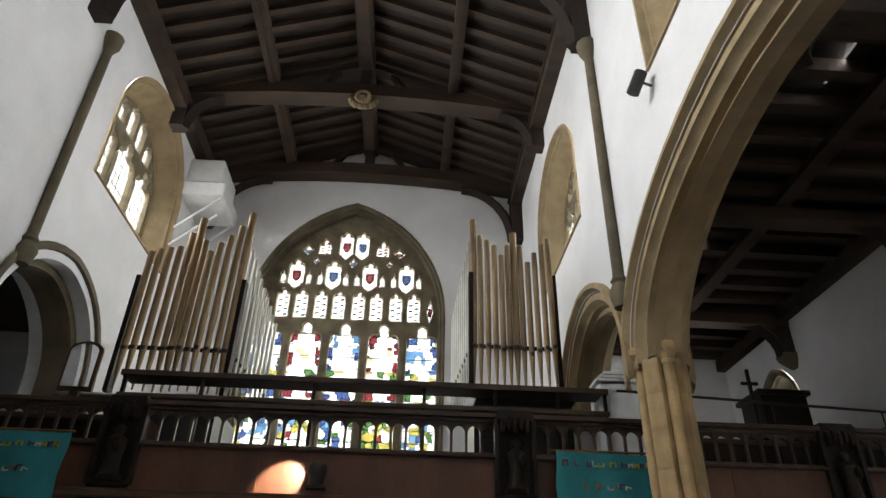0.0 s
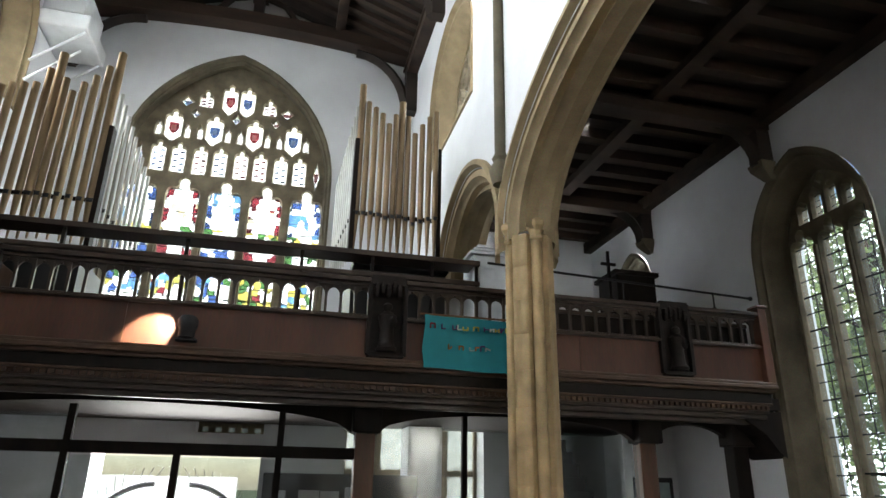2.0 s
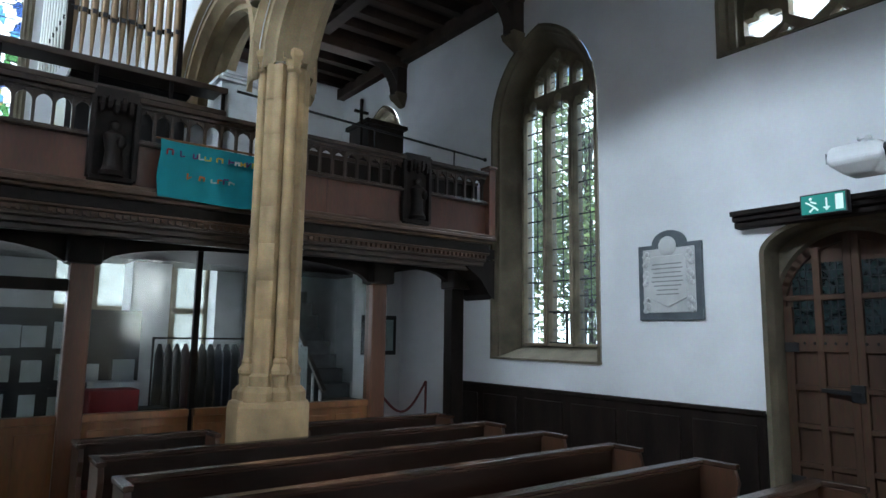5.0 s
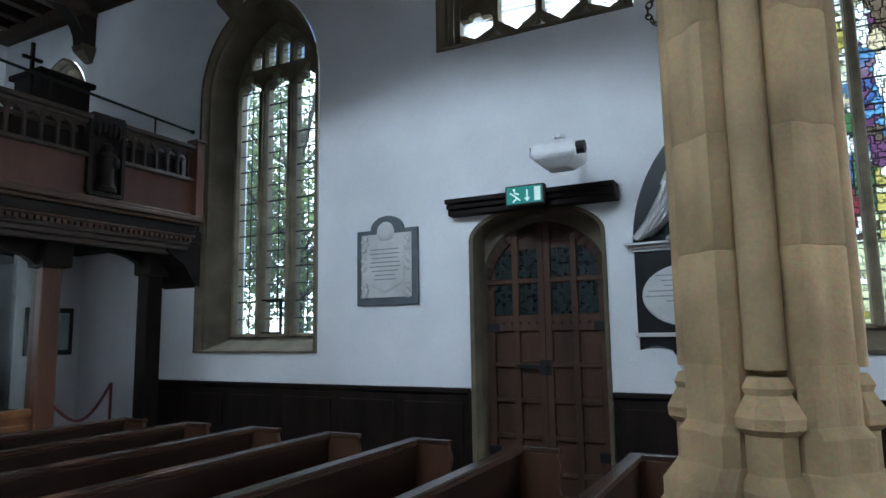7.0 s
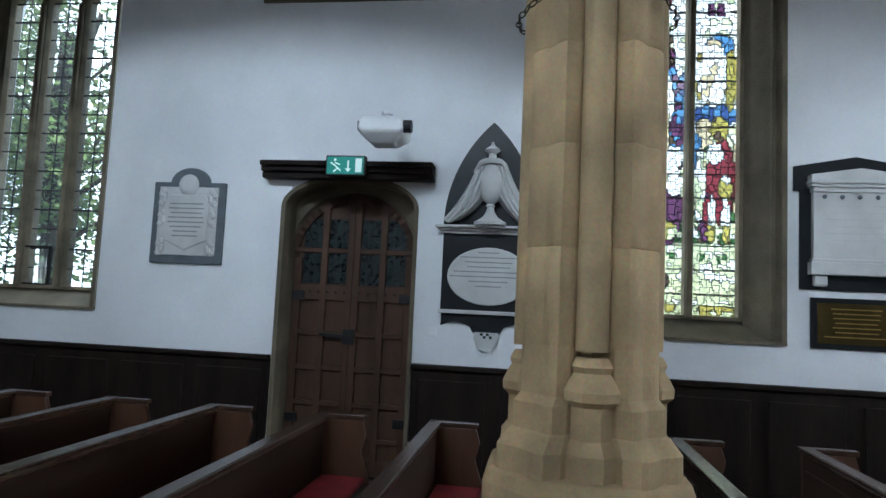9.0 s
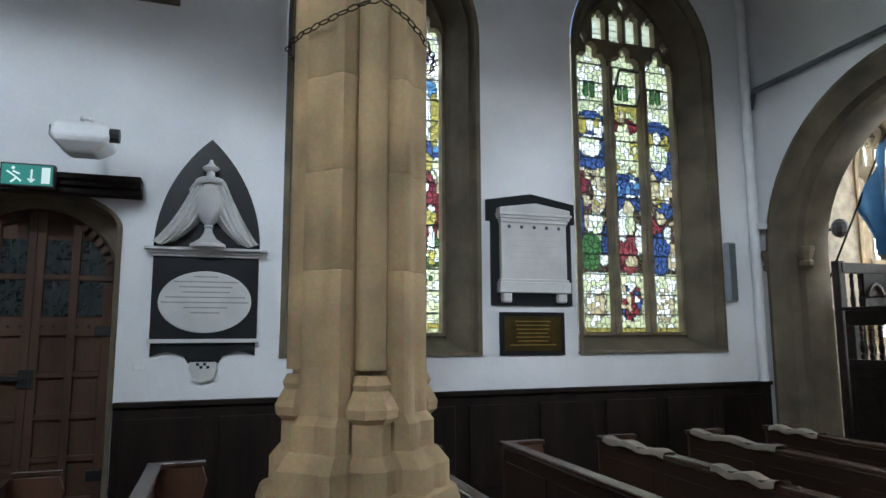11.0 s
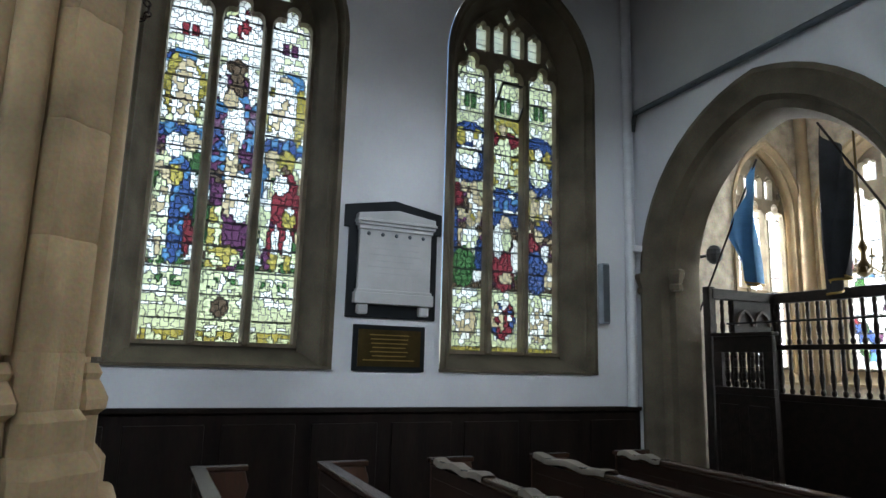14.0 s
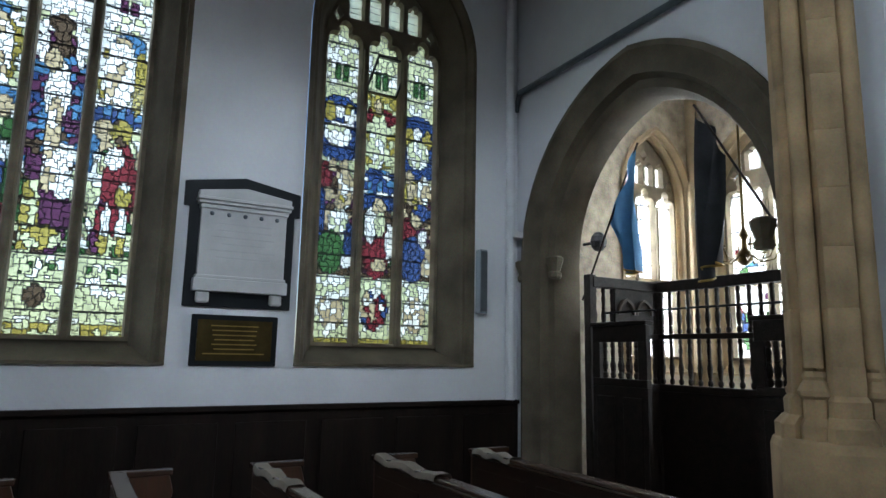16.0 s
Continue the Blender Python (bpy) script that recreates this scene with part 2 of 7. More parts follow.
def wall_with(put, u0, u1, z0, z1, a, b, openings):
    """A wall from u0 to u1 with arched openings (centre, half width, sill, spring, rise)."""
    s = Shape()
    spans, cur = [], u0
    for c, w, sill, spring, rise in sorted(openings):
        spans.append((cur, c - w, None))
        spans.append((c - w, c + w, (c, w, sill, spring, rise)))
        cur = c + w
    spans.append((cur, u1, None))
    for p, q, op in spans:
        if q - p < 1e-4:
            continue
        if op is None:
            s.prism([(p, z0), (q, z0), (q, z1), (p, z1)], put, a, b)
            continue
        c, w, sill, spring, rise = op
        if sill > z0 + 0.001:
            s.prism([(p, z0), (q, z0), (q, sill), (p, sill)], put, a, b)
        if spring >= z1 - 1e-3:
            continue
        top = [(c + u, spring + z) for u, z in arch(w, rise)]
        h = len(top) // 2
        s.prism(top[:h + 1] + [(c, z1), (p, z1)], put, a, b)
        s.prism(top[h:] + [(q, z1), (c, z1)], put, a, b)
    return s


def surround(s, put, op, steps, mi=0):
    """Moulded stone round an opening: steps of (outwards, depth) between which it is lofted."""
    c, w, sill, spring, rise = op
    rings = [[put(u, v, d) for u, v in outline(c, w + o, sill - max(o, -0.02), spring, rise + o)] for o, d in steps]
    s.loft(rings, closed=False, mi=mi)


def curve_bar(s, pts, put, w, a, b, mi=0):
    """A flat bar of width w along the outline pts, between depths a and b."""
    for (u0, v0), (u1, v1) in zip(pts, pts[1:]):
        du, dv = u1 - u0, v1 - v0
        l = math.hypot(du, dv) or 1
        nu, nv = -dv / l * w / 2, du / l * w / 2
        eu, ev = du / l * w * 0.2, dv / l * w * 0.2
        s.prism([(u0 + nu - eu, v0 + nv - ev), (u1 + nu + eu, v1 + nv + ev), (u1 - nu + eu, v1 - nv + ev), (u0 - nu - eu, v0 - nv - ev)], put, a, b, mi)


def arch_top(op, u):
    """Height of an opening's edge above u."""
    c, w, sill, spring, rise = op
    p = [(c + x, spring + z) for x, z in arch(w, rise, 24)]
    for (u0, z0), (u1, z1) in zip(p, p[1:]):
        if u0 <= u <= u1:
            return z0 + (z1 - z0) * (u - u0) / max(u1 - u0, 1e-6)
    return spring

# ---- structure ----
XS, XN, XL, YW, YE = 6.4, 2.48, -4.3, 11.6, -5.3
ARC_T = 0.58
WALL_T = 0.85
WIN_1 = (5.93, 0.98, 1.52, 4.85, 1.28)
WIN_2 = (-0.68, 0.99, 1.52, 4.85, 1.28)
WIN_3 = (-3.74, 0.97, 1.52, 4.95, 1.22)
WIN_HIGH = (2.32, 1.04, 4.73, 5.3, 1.0)
WIN_LOFT = (10.0, 0.62, 4.3, 5.35, 0.75)
DOOR = (2.335, 0.69, 0.0, 2.64, 0.33)
WIN_WEST = (-1.1, 1.98, 4.7, 7.55, 2.66)
CL_WEST = (8.5, 1.35, 7.1, 8.35, 1.15)
CL_NEAR = (3.05, 1.35, 7.0, 8.35, 1.15)
CL_NORTH = (8.75, 1.5, 7.5, 8.8, 1.4)
CL_NORTH_2 = (3.1, 1.5, 7.5, 8.8, 1.4)
# Out-of-view opening, added to let in the north-east fill lamp.
CL_NORTH_UNSEEN = (-2.5, 1.5, 7.5, 8.8, 1.4)
PIERS = (6.0, 0.31, -5.0)
NAVE_ARCH = (3.155, 2.68, 0.0, 4.52, 1.28)
EAST_ARCH = (-2.345, 2.5, 0.0, 4.52, 1.28)
SMALL_ARCH = (7.5, 1.25, 0.0, 4.62, 1.15)
CHAPEL_ARCH = (4.62, 1.26, 0.0, 2.62, 1.52)
TOP, EAVES, RIDGE = 10.6, 10.45, 11.75
AISLE_TOP = 6.85


def structure(ob, name_label, cat):
    return tagged(ob, name_label, cat, kind="structure")


fl = Shape()
fl.box((-9, -16, -0.2), (8, 14, 0))
structure(fl.make("floor", FLOOR_M), "worn grey stone floor of the church", "floor")
structure(wall_with(on_x, YE - 0.7, 12.4, 0, 4.3, XS, XS + WALL_T, [(w[0], w[1], w[2], 4.3, 0.0) for w in (WIN_1, WIN_2, WIN_3)] + [DOOR]).make("wall_south_lower", PLASTER),
          "white plastered south aisle wall", "wall")
structure(wall_with(on_x, YE - 0.7, 12.4, 4.3, AISLE_TOP + 0.3, XS, XS + WALL_T,
                    [WIN_1[:2] + (4.3,) + WIN_1[3:], WIN_2[:2] + (4.3,) + WIN_2[3:], WIN_3[:2] + (4.3,) + WIN_3[3:], WIN_HIGH, WIN_LOFT]).make("wall_south_upper", PLASTER),
          "white plastered upper south aisle wall", "wall")


def arcade_wall():
    s = wall_with(on_x, YE - 0.6, YW, 4.5, 6.6, XN, XN + ARC_T, [(o[0], o[1] + 0.16, 4.5, o[3], o[4] + 0.16) for o in (NAVE_ARCH, EAST_ARCH, SMALL_ARCH)])
    t = wall_with(on_x, YE - 0.6, YW, 6.6, TOP, XN, XN + ARC_T, [CL_WEST, CL_NEAR])
    s.add(t.v, t.f)
    s.box((XN, 8.65, 3.0), (XN + ARC_T, YW, 4.5))
    s.box((XN, 10.95, 0), (XN + ARC_T, YW, 3.0))
    s.box((XN, YE - 0.6, 0), (XN + ARC_T, YE - 0.05, 4.5))
    structure(s.make("wall_arcade_south", PLASTER), "white plastered nave wall above the stone arcade", "wall")


def north_wall():
    op = (7.6, 1.25, 4.5, 4.9, 1.2)
    near = (2.6, 3.1, 4.5, 4.9, 2.2)
    s = wall_with(on_x, YE - 4, YW, 4.5, 7.2, XL - WALL_T, XL, [op, near])
    t = wall_with(on_x, YE - 4, YW, 7.2, TOP, XL - WALL_T, XL, [CL_NORTH, CL_NORTH_2, CL_NORTH_UNSEEN])
    s.add(t.v, t.f)
    s.box((XL - WALL_T, 8.85, 0), (XL, YW, 4.5))
    s.box((XL - WALL_T, YE - 4, 0), (XL, -0.5, 4.5))
    structure(s.make("wall_arcade_north", PLASTER), "white plastered north nave wall", "wall")
    m = Shape()
    for o in (op, near):
        surround(m, on_x, o[:2] + (4.3,) + o[3:], [(0.22, XL + 0.02), (0.2, XL + 0.05), (0.12, XL + 0.05), (0.1, XL - 0.05), (0.02, XL - 0.08), (0.0, XL - 0.2), (-0.1, XL - 0.22), (-0.12, XL - 0.6)])
    structure(m.make("trim_arch_north", STONE_GREY_SHADED, smooth=True), "moulded brown stone arches of the north arcade", "arch")
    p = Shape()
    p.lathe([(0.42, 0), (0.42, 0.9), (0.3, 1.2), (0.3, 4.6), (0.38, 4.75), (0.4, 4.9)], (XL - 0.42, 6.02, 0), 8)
    structure(p.make("pier_north", STONE_GREY_SHADED), "brown stone pier of the north arcade", "pier")
    o = Shape()
    o.box((-8.2, YE - 4, 0), (-8.0, YW, AISLE_TOP))
    structure(o.make("wall_north", PLASTER), "plain white outer north aisle wall", "wall")
    c = Shape()
    c.box((-8.2, YE - 4, AISLE_TOP), (XL - WALL_T, YW, AISLE_TOP + 0.15))
    structure(c.make("ceiling_north_aisle", OAK_BOARD), "dark boarded north aisle ceiling", "ceiling")


arcade_wall()
north_wall()
west = wall_with(on_y, -8.2, XS + WALL_T, 4.2, TOP + 1.6, YW, YW + 0.9, [WIN_WEST])
west.box((-8.2, YW, 0), (-2.5, YW + 0.9, 4.2))
west.box((0.1, YW, 0), (XS + WALL_T, YW + 0.9, 1.2))
west.box((0.1, YW, 1.2), (1.5, YW + 0.9, 4.2))
west.box((4.0, YW, 1.2), (XS + WALL_T, YW + 0.9, 4.2))
west.box((1.5, YW, 3.4), (4.0, YW + 0.9, 4.2))
west.box((-2.5, YW, 3.30), (0.1, YW + 0.9, 4.2))
west.box((-2.5, YW, 2.45), (-1.0, YW + 0.9, 3.30))
west.box((-1.0, YW, 2.45), (0.1, YW + 0.9, 2.75))
structure(west.make("wall_west", PLASTER), "white plastered west wall with great window", "wall")
east = wall_with(on_y, XN + ARC_T, XS, 0, AISLE_TOP + 0.2, YE - 0.45, YE, [(CHAPEL_ARCH[0], CHAPEL_ARCH[1] + 0.3, 0.0, CHAPEL_ARCH[3], CHAPEL_ARCH[4] + 0.3)])
structure(east.make("wall_east_aisle", PLASTER), "white plastered east wall of the aisle", "wall")
back = Shape()
back.box((-8.2, YE - 4.2, 0), (XN, YE - 4.0, TOP + 1.5))
structure(back.make("wall_east_nave", PLASTER), "plain wall closing the nave", "wall")


# roofs
def nave_roof():
    c, half = (XL + XN) / 2, (XN - XL) / 2
    s = Shape()
    for sx in (-1, 1):
        e = c + sx * (half + 0.5)
        s.prism([(c, RIDGE + 0.12), (e, EAVES + 0.0), (e, EAVES + 0.2), (c, RIDGE + 0.32)], on_y, YE - 4.2, YW + 0.9, 0)
        for k in range(46):
            y = YW - 0.2 - k * 0.36
            if y < YE - 3.9:
                break
            s.bar((c, y, RIDGE + 0.06), (c + sx * half, y, EAVES + 0.14), 0.12, 0.12, mi=1)
        q = c + sx * half * 0.5
        zq = (RIDGE + EAVES) / 2
        s.bar((q, YE - 4, zq + 0.02), (q, YW, zq + 0.02), 0.2, 0.22, mi=1)
        s.bar((q - 0.05, YE - 4, zq - 0.11), (q - 0.05, YW, zq - 0.11), 0.10, 0.06, mi=1)
        w = c + sx * (half - 0.1)
        s.box((w - 0.13, YE - 4, EAVES - 0.22), (w + 0.13, YW, EAVES + 0.1), 1)
        s.box((w - 0.17, YE - 4, EAVES - 0.04), (w + 0.13, YW, EAVES + 0.0), 1)
    s.box((c - 0.16, YE - 4, RIDGE - 0.2), (c + 0.16, YW, RIDGE + 0.1), 1)
    s.box((c - 0.1, YE - 4, RIDGE - 0.27), (c + 0.1, YW, RIDGE - 0.2), 1)
    structure(s.make("ceiling_nave", [OAK_BOARD, OAK_RAFTER]), "dark boarded oak nave roof with rafters and purlins", "ceiling")


def truss(y, post=0.9, boss=True):
    c, half = (XL + XN) / 2, (XN - XL) / 2
    z = EAVES + 0.12
    t = thing("roof_truss", "dark carved oak roof truss spanning the nave", "truss", "nave trusses")
    s = Shape()
    n = 12
    ring = []
    for k in range(n + 1):
        u = -half + 2 * half * k / n
        camber = 0.26 * (1 - (u / half) ** 2)
        ring.append([(c + u, y - 0.14, z + camber - 0.02), (c + u, y + 0.14, z + camber - 0.02), (c + u, y + 0.14, z + camber + 0.26), (c + u, y - 0.14, z + camber + 0.26)])
    s.loft(ring)
    part("tie_beam", s, OAK_RAFTER, t, bevel=0.02)
    f = Shape()
    f.loft([[(p[0][0], y - 0.18, p[0][2] - 0.04), (p[0][0], y + 0.18, p[0][2] - 0.04), (p[0][0], y + 0.18, p[0][2]), (p[0][0], y - 0.18, p[0][2])] for p in ring])
    part("moulding", f, OAK_RAFTER, t, "lighter worn oak edge moulding")
    for sx in (-1, 1):
        b = Shape()
        b.bar((c + sx * half, y, EAVES + 0.12), (c, y, RIDGE - 0.05), 0.2, 0.18)
        part("principal_rafter", b, OAK_BOARD, t)
        for i, u in enumerate((0.26, 0.46, 0.62, 0.76)):
            p = Shape()
            x = c + sx * half * u * 0.95
            zt = z + 0.2 + 0.26 * (1 - u * u)
            zr = RIDGE - 0.08 - (RIDGE - EAVES - 0.05) * (u - 0.12 * (i == 0) * 2)
            p.bar((x, y, zt), (x - sx * (0.45 if i == 0 else 0.16), y, max(zr, zt + 0.1)), 0.12, 0.09)
            part("strut", p, OAK_BOARD, t)
        w = Shape()
        xw = c + sx * (half - 0.12)
        w.box((xw - 0.12, y - 0.12, EAVES - post), (xw + 0.12, y + 0.12, EAVES - 0.1))
        part("wall_post", w, OAK_BOARD, t)
        br = Shape()
        pts = []
        for k in range(9):
            a = math.pi / 2 * k / 8
            pts.append((xw - sx * (0.1 + post * 0.95 * (1 - math.cos(a))), EAVES - post + (post + 0.12) * math.sin(a)))
        br.tube([(u, y, v) for u, v in pts], 0.11, 4)
        part("brace", br, OAK_BOARD, t)
    k = Shape()
    k.box((c - 0.1, y - 0.11, z + 0.2), (c + 0.1, y + 0.11, RIDGE - 0.1))
    part("king_post", k, OAK_BOARD, t)
    if boss:
        o = Shape()
        zc = z + 0.16
        o.ball((c, y - 0.05, zc), (0.14, 0.14, 0.14), 10)
        for k in range(14):
            a = 2 * math.pi * k / 14
            o.ball((c + 0.22 * math.cos(a), y - 0.06 + 0.05 * math.sin(a), zc + 0.2 * math.sin(a)), (0.075, 0.06, 0.075), 6)
            o.ball((c + 0.12 * math.cos(a + 0.2), y - 0.16, zc + 0.12 * math.sin(a + 0.2)), (0.05, 0.05, 0.05), 6)
        part("boss", o, STONE, t, "carved foliage boss, pale gilded wood", smooth=True)


nave_roof()
for ty, tp, tb in ((YW - 0.2, 1.15, False), (9.0, 0.62, True), (5.95, 1.35, True), (3.1, 0.62, True), (0.39, 1.35, True)):
    truss(ty, tp, tb)


def aisle_roof():
    s = Shape()
    z = AISLE_TOP
    s.box((XN + ARC_T, YE, z + 0.15), (XS, YW, z + 0.25), 0)
    y = YW - 0.25
    while y > YE:
        s.box((XN + ARC_T, y - 0.07, z - 0.02), (XS, y + 0.07, z + 0.16), 1)
        y -= 0.48
    for x in (4.73,):
        s.box((x - 0.1, YE, z - 0.12), (x + 0.1, YW, z + 0.0), 1)
    s.box((XS - 0.16, YE, z - 0.2), (XS, YW, z + 0.02), 1)
    structure(s.make("ceiling_aisle", [OAK_BOARD, OAK_RAFTER]), "dark boarded oak aisle roof with close joists", "ceiling")
    for y in (9.34, 6.35, 3.35, 0.45, -2.46):
        t = thing("aisle_truss", "dark oak aisle roof beam with curved braces", "truss", "aisle trusses")
        b = Shape()
        b.box((XN + ARC_T, y - 0.14, z - 0.28), (XS, y + 0.14, z - 0.1))
        part("tie_beam", b, OAK_RAFTER, t, bevel=0.015)
        for sx, x0 in ((-1, XS), (1, XN + ARC_T)):
            p = Shape()
            p.box((min(x0, x0 + sx * 0.2), y - 0.11, z - 0.75), (max(x0, x0 + sx * 0.2), y + 0.11, z - 0.28))
            part("wall_post", p, OAK_BOARD, t)
            q = Shape()
            pts = [(x0 + sx * (0.18 + 0.75 * (1 - math.cos(a))), z - 0.78 + 0.62 * math.sin(a)) for a in [math.pi / 2 * i / 7 for i in range(8)]]
            q.tube([(u, y, v) for u, v in pts], 0.1, 4)
            part("brace", q, OAK_BOARD, t)
        c = Shape()
        c.loft([[(XS - d, y - e, h), (XS - d, y + e, h), (XS + 0.02, y + e, h), (XS + 0.02, y - e, h)] for d, e, h in ((0.05, 0.06, z - 0.98), (0.2, 0.12, z - 0.84), (0.22, 0.14, z - 0.75))])
        part("corbel", c, STONE_GREY_SHADED, t, "small weathered stone corbel")


aisle_roof()


# piers and arches
def pier(y, base=1.255, cap=4.56):
    t = thing("pier", "honey-coloured limestone pier with clustered shafts", "pier", "arcade piers", at=(2.77, y, 0))
    n = 96

    def section(r, lobes=0.085):
        ring = []
        for i in range(n):
            a = 2 * math.pi * i / n
            e = abs((a + math.pi / 4) % (math.pi / 2) - math.pi / 4)
            k = max(0.0, 1 - e / 0.2)
            d = max(0.0, min(1.0, (e - 0.24) / 0.09))
            w = max(0.0, min(1.0, (e - 0.36) / 0.1)) - 0.55 * max(0.0, min(1.0, (e - 0.56) / 0.2))
            rr = r * (0.63 + 0.06 * k + 0.21 * d + 0.12 * w)
            ring.append((rr * math.cos(a), rr * math.sin(a)))
        return ring

    def level(r, z):
        return [(u, v, z) for u, v in section(r)]
    s = Shape()
    zs = [base + 0.35] + [base + 0.35 + (cap - 0.08 - base - 0.35) * k / 8 for k in range(1, 9)]
    for z0, z1 in zip(zs, zs[1:]):
        q = Shape()
        q.loft([level(0.262, z0), level(0.268, z0 + 0.008), level(0.268, z1 - 0.008), level(0.262, z1)], caps=False)
        part("drum", q, STONE_P, t, smooth=True)
    b = Shape()

    def octo(r, z, m=8):
        return [(r * math.cos(2 * math.pi * (i + 0.5) / m), r * math.sin(2 * math.pi * (i + 0.5) / m), z) for i in range(m)]
    b.loft([octo(0.385, 0), octo(0.385, 1.15), octo(0.37, 1.19), octo(0.352, 1.205)])
    part("plinth", b, STONE_P, t, bevel=0.01)
    b2 = Shape()
    b2.loft([level(0.36, 1.2), level(0.36, 1.285), level(0.315, 1.335), level(0.30, 1.34), level(0.30, 1.43), level(0.272, 1.46), level(0.272, base + 0.37)])
    part("base", b2, STONE_P, t)
    for i in range(4):
        a = math.pi / 2 * i
        x, yy = 0.212 * math.cos(a), 0.212 * math.sin(a)
        f = Shape()
        f.lathe([(0.098, 1.2), (0.098, 1.285), (0.072, 1.33), (0.072, base + 0.18), (0.095, base + 0.2), (0.098, base + 0.23), (0.08, base + 0.265), (0.064, base + 0.29), (0.072, base + 0.31), (0.056, base + 0.34)], (x, yy, 0), 8)
        part("shaft_base", f, STONE_P, t)
        h = Shape()
        h.lathe([(0.056, base + 0.36), (0.056, cap - 0.06)], (x, yy, 0), 10)
        part("shaft", h, STONE_P, t, smooth=True)
        g = Shape()
        g.lathe([(0.06, cap - 0.16), (0.08, cap - 0.14), (0.08, cap - 0.12), (0.065, cap - 0.1), (0.075, cap - 0.05), (0.11, cap), (0.115, cap + 0.05), (0.09, cap + 0.08)], (x, yy, 0), 8)
        part("capital", g, STONE_P, t)
    return t


STONE_P = material("pier_limestone", (0.54, 0.375, 0.195), 0.85, vary=0.3, scale=3.0, fine=70, bump=0.2, second=(0.36, 0.255, 0.14), per_piece=0.05)
for py in PIERS:
    pier(py)


def arch_mould(op, name):
    s = Shape()
    o = op[:2] + (op[3] - 0.02,) + op[3:]
    for side, face, sg in ((0, XN, 1), (1, XN + ARC_T, -1)):
        surround(s, on_x, o, [(0.27, face), (0.27, face - sg * 0.06), (0.2, face - sg * 0.07), (0.17, face - sg * 0.01), (0.15, face + sg * 0.03), (0.06, face + sg * 0.02), (0.03, face + sg * 0.1), (0.0, face + sg * 0.12), (-0.02, face + sg * 0.2), (-0.08, face + sg * 0.2), (-0.11, face + sg * 0.26), (-0.12, face + sg * 0.43)])
    structure(s.make(name, STONE, smooth=True), "moulded honey limestone arcade arch", "arch")


for nm, op in (("trim_arch_1", NAVE_ARCH), ("trim_arch_2", EAST_ARCH), ("trim_arch_3", SMALL_ARCH)):
    arch_mould(op, nm)

# Limestone arch seen against the chapel windows: its backlit shade is in the colour.
cm = Shape()
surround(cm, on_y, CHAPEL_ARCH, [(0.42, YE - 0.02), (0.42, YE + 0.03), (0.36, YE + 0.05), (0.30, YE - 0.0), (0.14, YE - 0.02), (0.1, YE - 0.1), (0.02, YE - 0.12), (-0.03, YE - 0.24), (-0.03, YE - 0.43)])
structure(cm.make("trim_chapel_arch", STONE_GREY_SHADED, smooth=True), "pointed limestone chapel arch with chamfered orders", "arch")
for sx in (-1, 1):
    r = Shape()
    x0 = CHAPEL_ARCH[0] + sx * (CHAPEL_ARCH[1] + 0.18)
    for dx, dy, rr in ((-0.24 * sx, 0.0, 0.075), (0.24 * sx, 0.03, 0.085)):
        r.lathe([(rr * 0.8, 2.46), (rr, 2.48), (rr, 2.52), (rr * 0.8, 2.54), (rr * 1.25, 2.64), (rr * 1.3, 2.68), (rr, 2.7)], (x0 + dx, YE - 0.06 + dy, 0), 8)
    r.box((x0 - 0.3, YE - 0.5, 0), (x0 + 0.3, YE + 0.06, 0.42))
    structure(r.make("trim_chapel_respond", STONE_GREY_SHADED, smooth=False), "limestone respond capitals and plinth", "arch")

for side, x, y, z0, z1 in (("s", XN, 5.9, 5.35, 9.0), ("n", XL, 6.5, 5.85, 9.2), ("s", XN, 0.39, 5.35, 9.0)):
    v = Shape()
    sg = -1 if side == "s" else 1
    v.lathe([(0.09, z0 - 0.28), (0.11, z0 - 0.2), (0.13, z0 - 0.1), (0.08, z0), (0.1, z0 + 0.04), (0.065, z0 + 0.1), (0.065, z1 - 0.2), (0.1, z1 - 0.12), (0.14, z1 - 0.04), (0.15, z1 + 0.1)], (x + sg * 0.05, y, 0), 10)
    structure(v.make("trim_wall_shaft", STONE_GREY_SHADED, smooth=True), "slim grey stone wall shaft on a corbel", "wall shaft")


# panelled dado, in lengths between the openings
DADO = 1.18


def dado(y0, y1):
    t = thing("wall_panelling", "dark-stained oak wall panelling with a moulded top", "panelling", "dado")
    s = Shape()
    s.box((XS - 0.035, y0, 0), (XS, y1, DADO - 0.03))
    part("back", s, OAK, t)
    c = Shape()
    c.box((XS - 0.075, y0, DADO - 0.045), (XS, y1, DADO))
    part("cap", c, OAK, t, bevel=0.008)
    n = max(1, round((y1 - y0) / 0.75))
    for i in range(n):
        a, b = y0 + (y1 - y0) * i / n, y0 + (y1 - y0) * (i + 1) / n
        p = Shape()
        p.box((XS - 0.055, a + 0.07, 0.25), (XS - 0.03, b - 0.07, DADO - 0.14))
        part("panel", p, OAK, t, bevel=0.01)


dado(YE + 0.02, 1.635)
dado(3.035, 7.9)

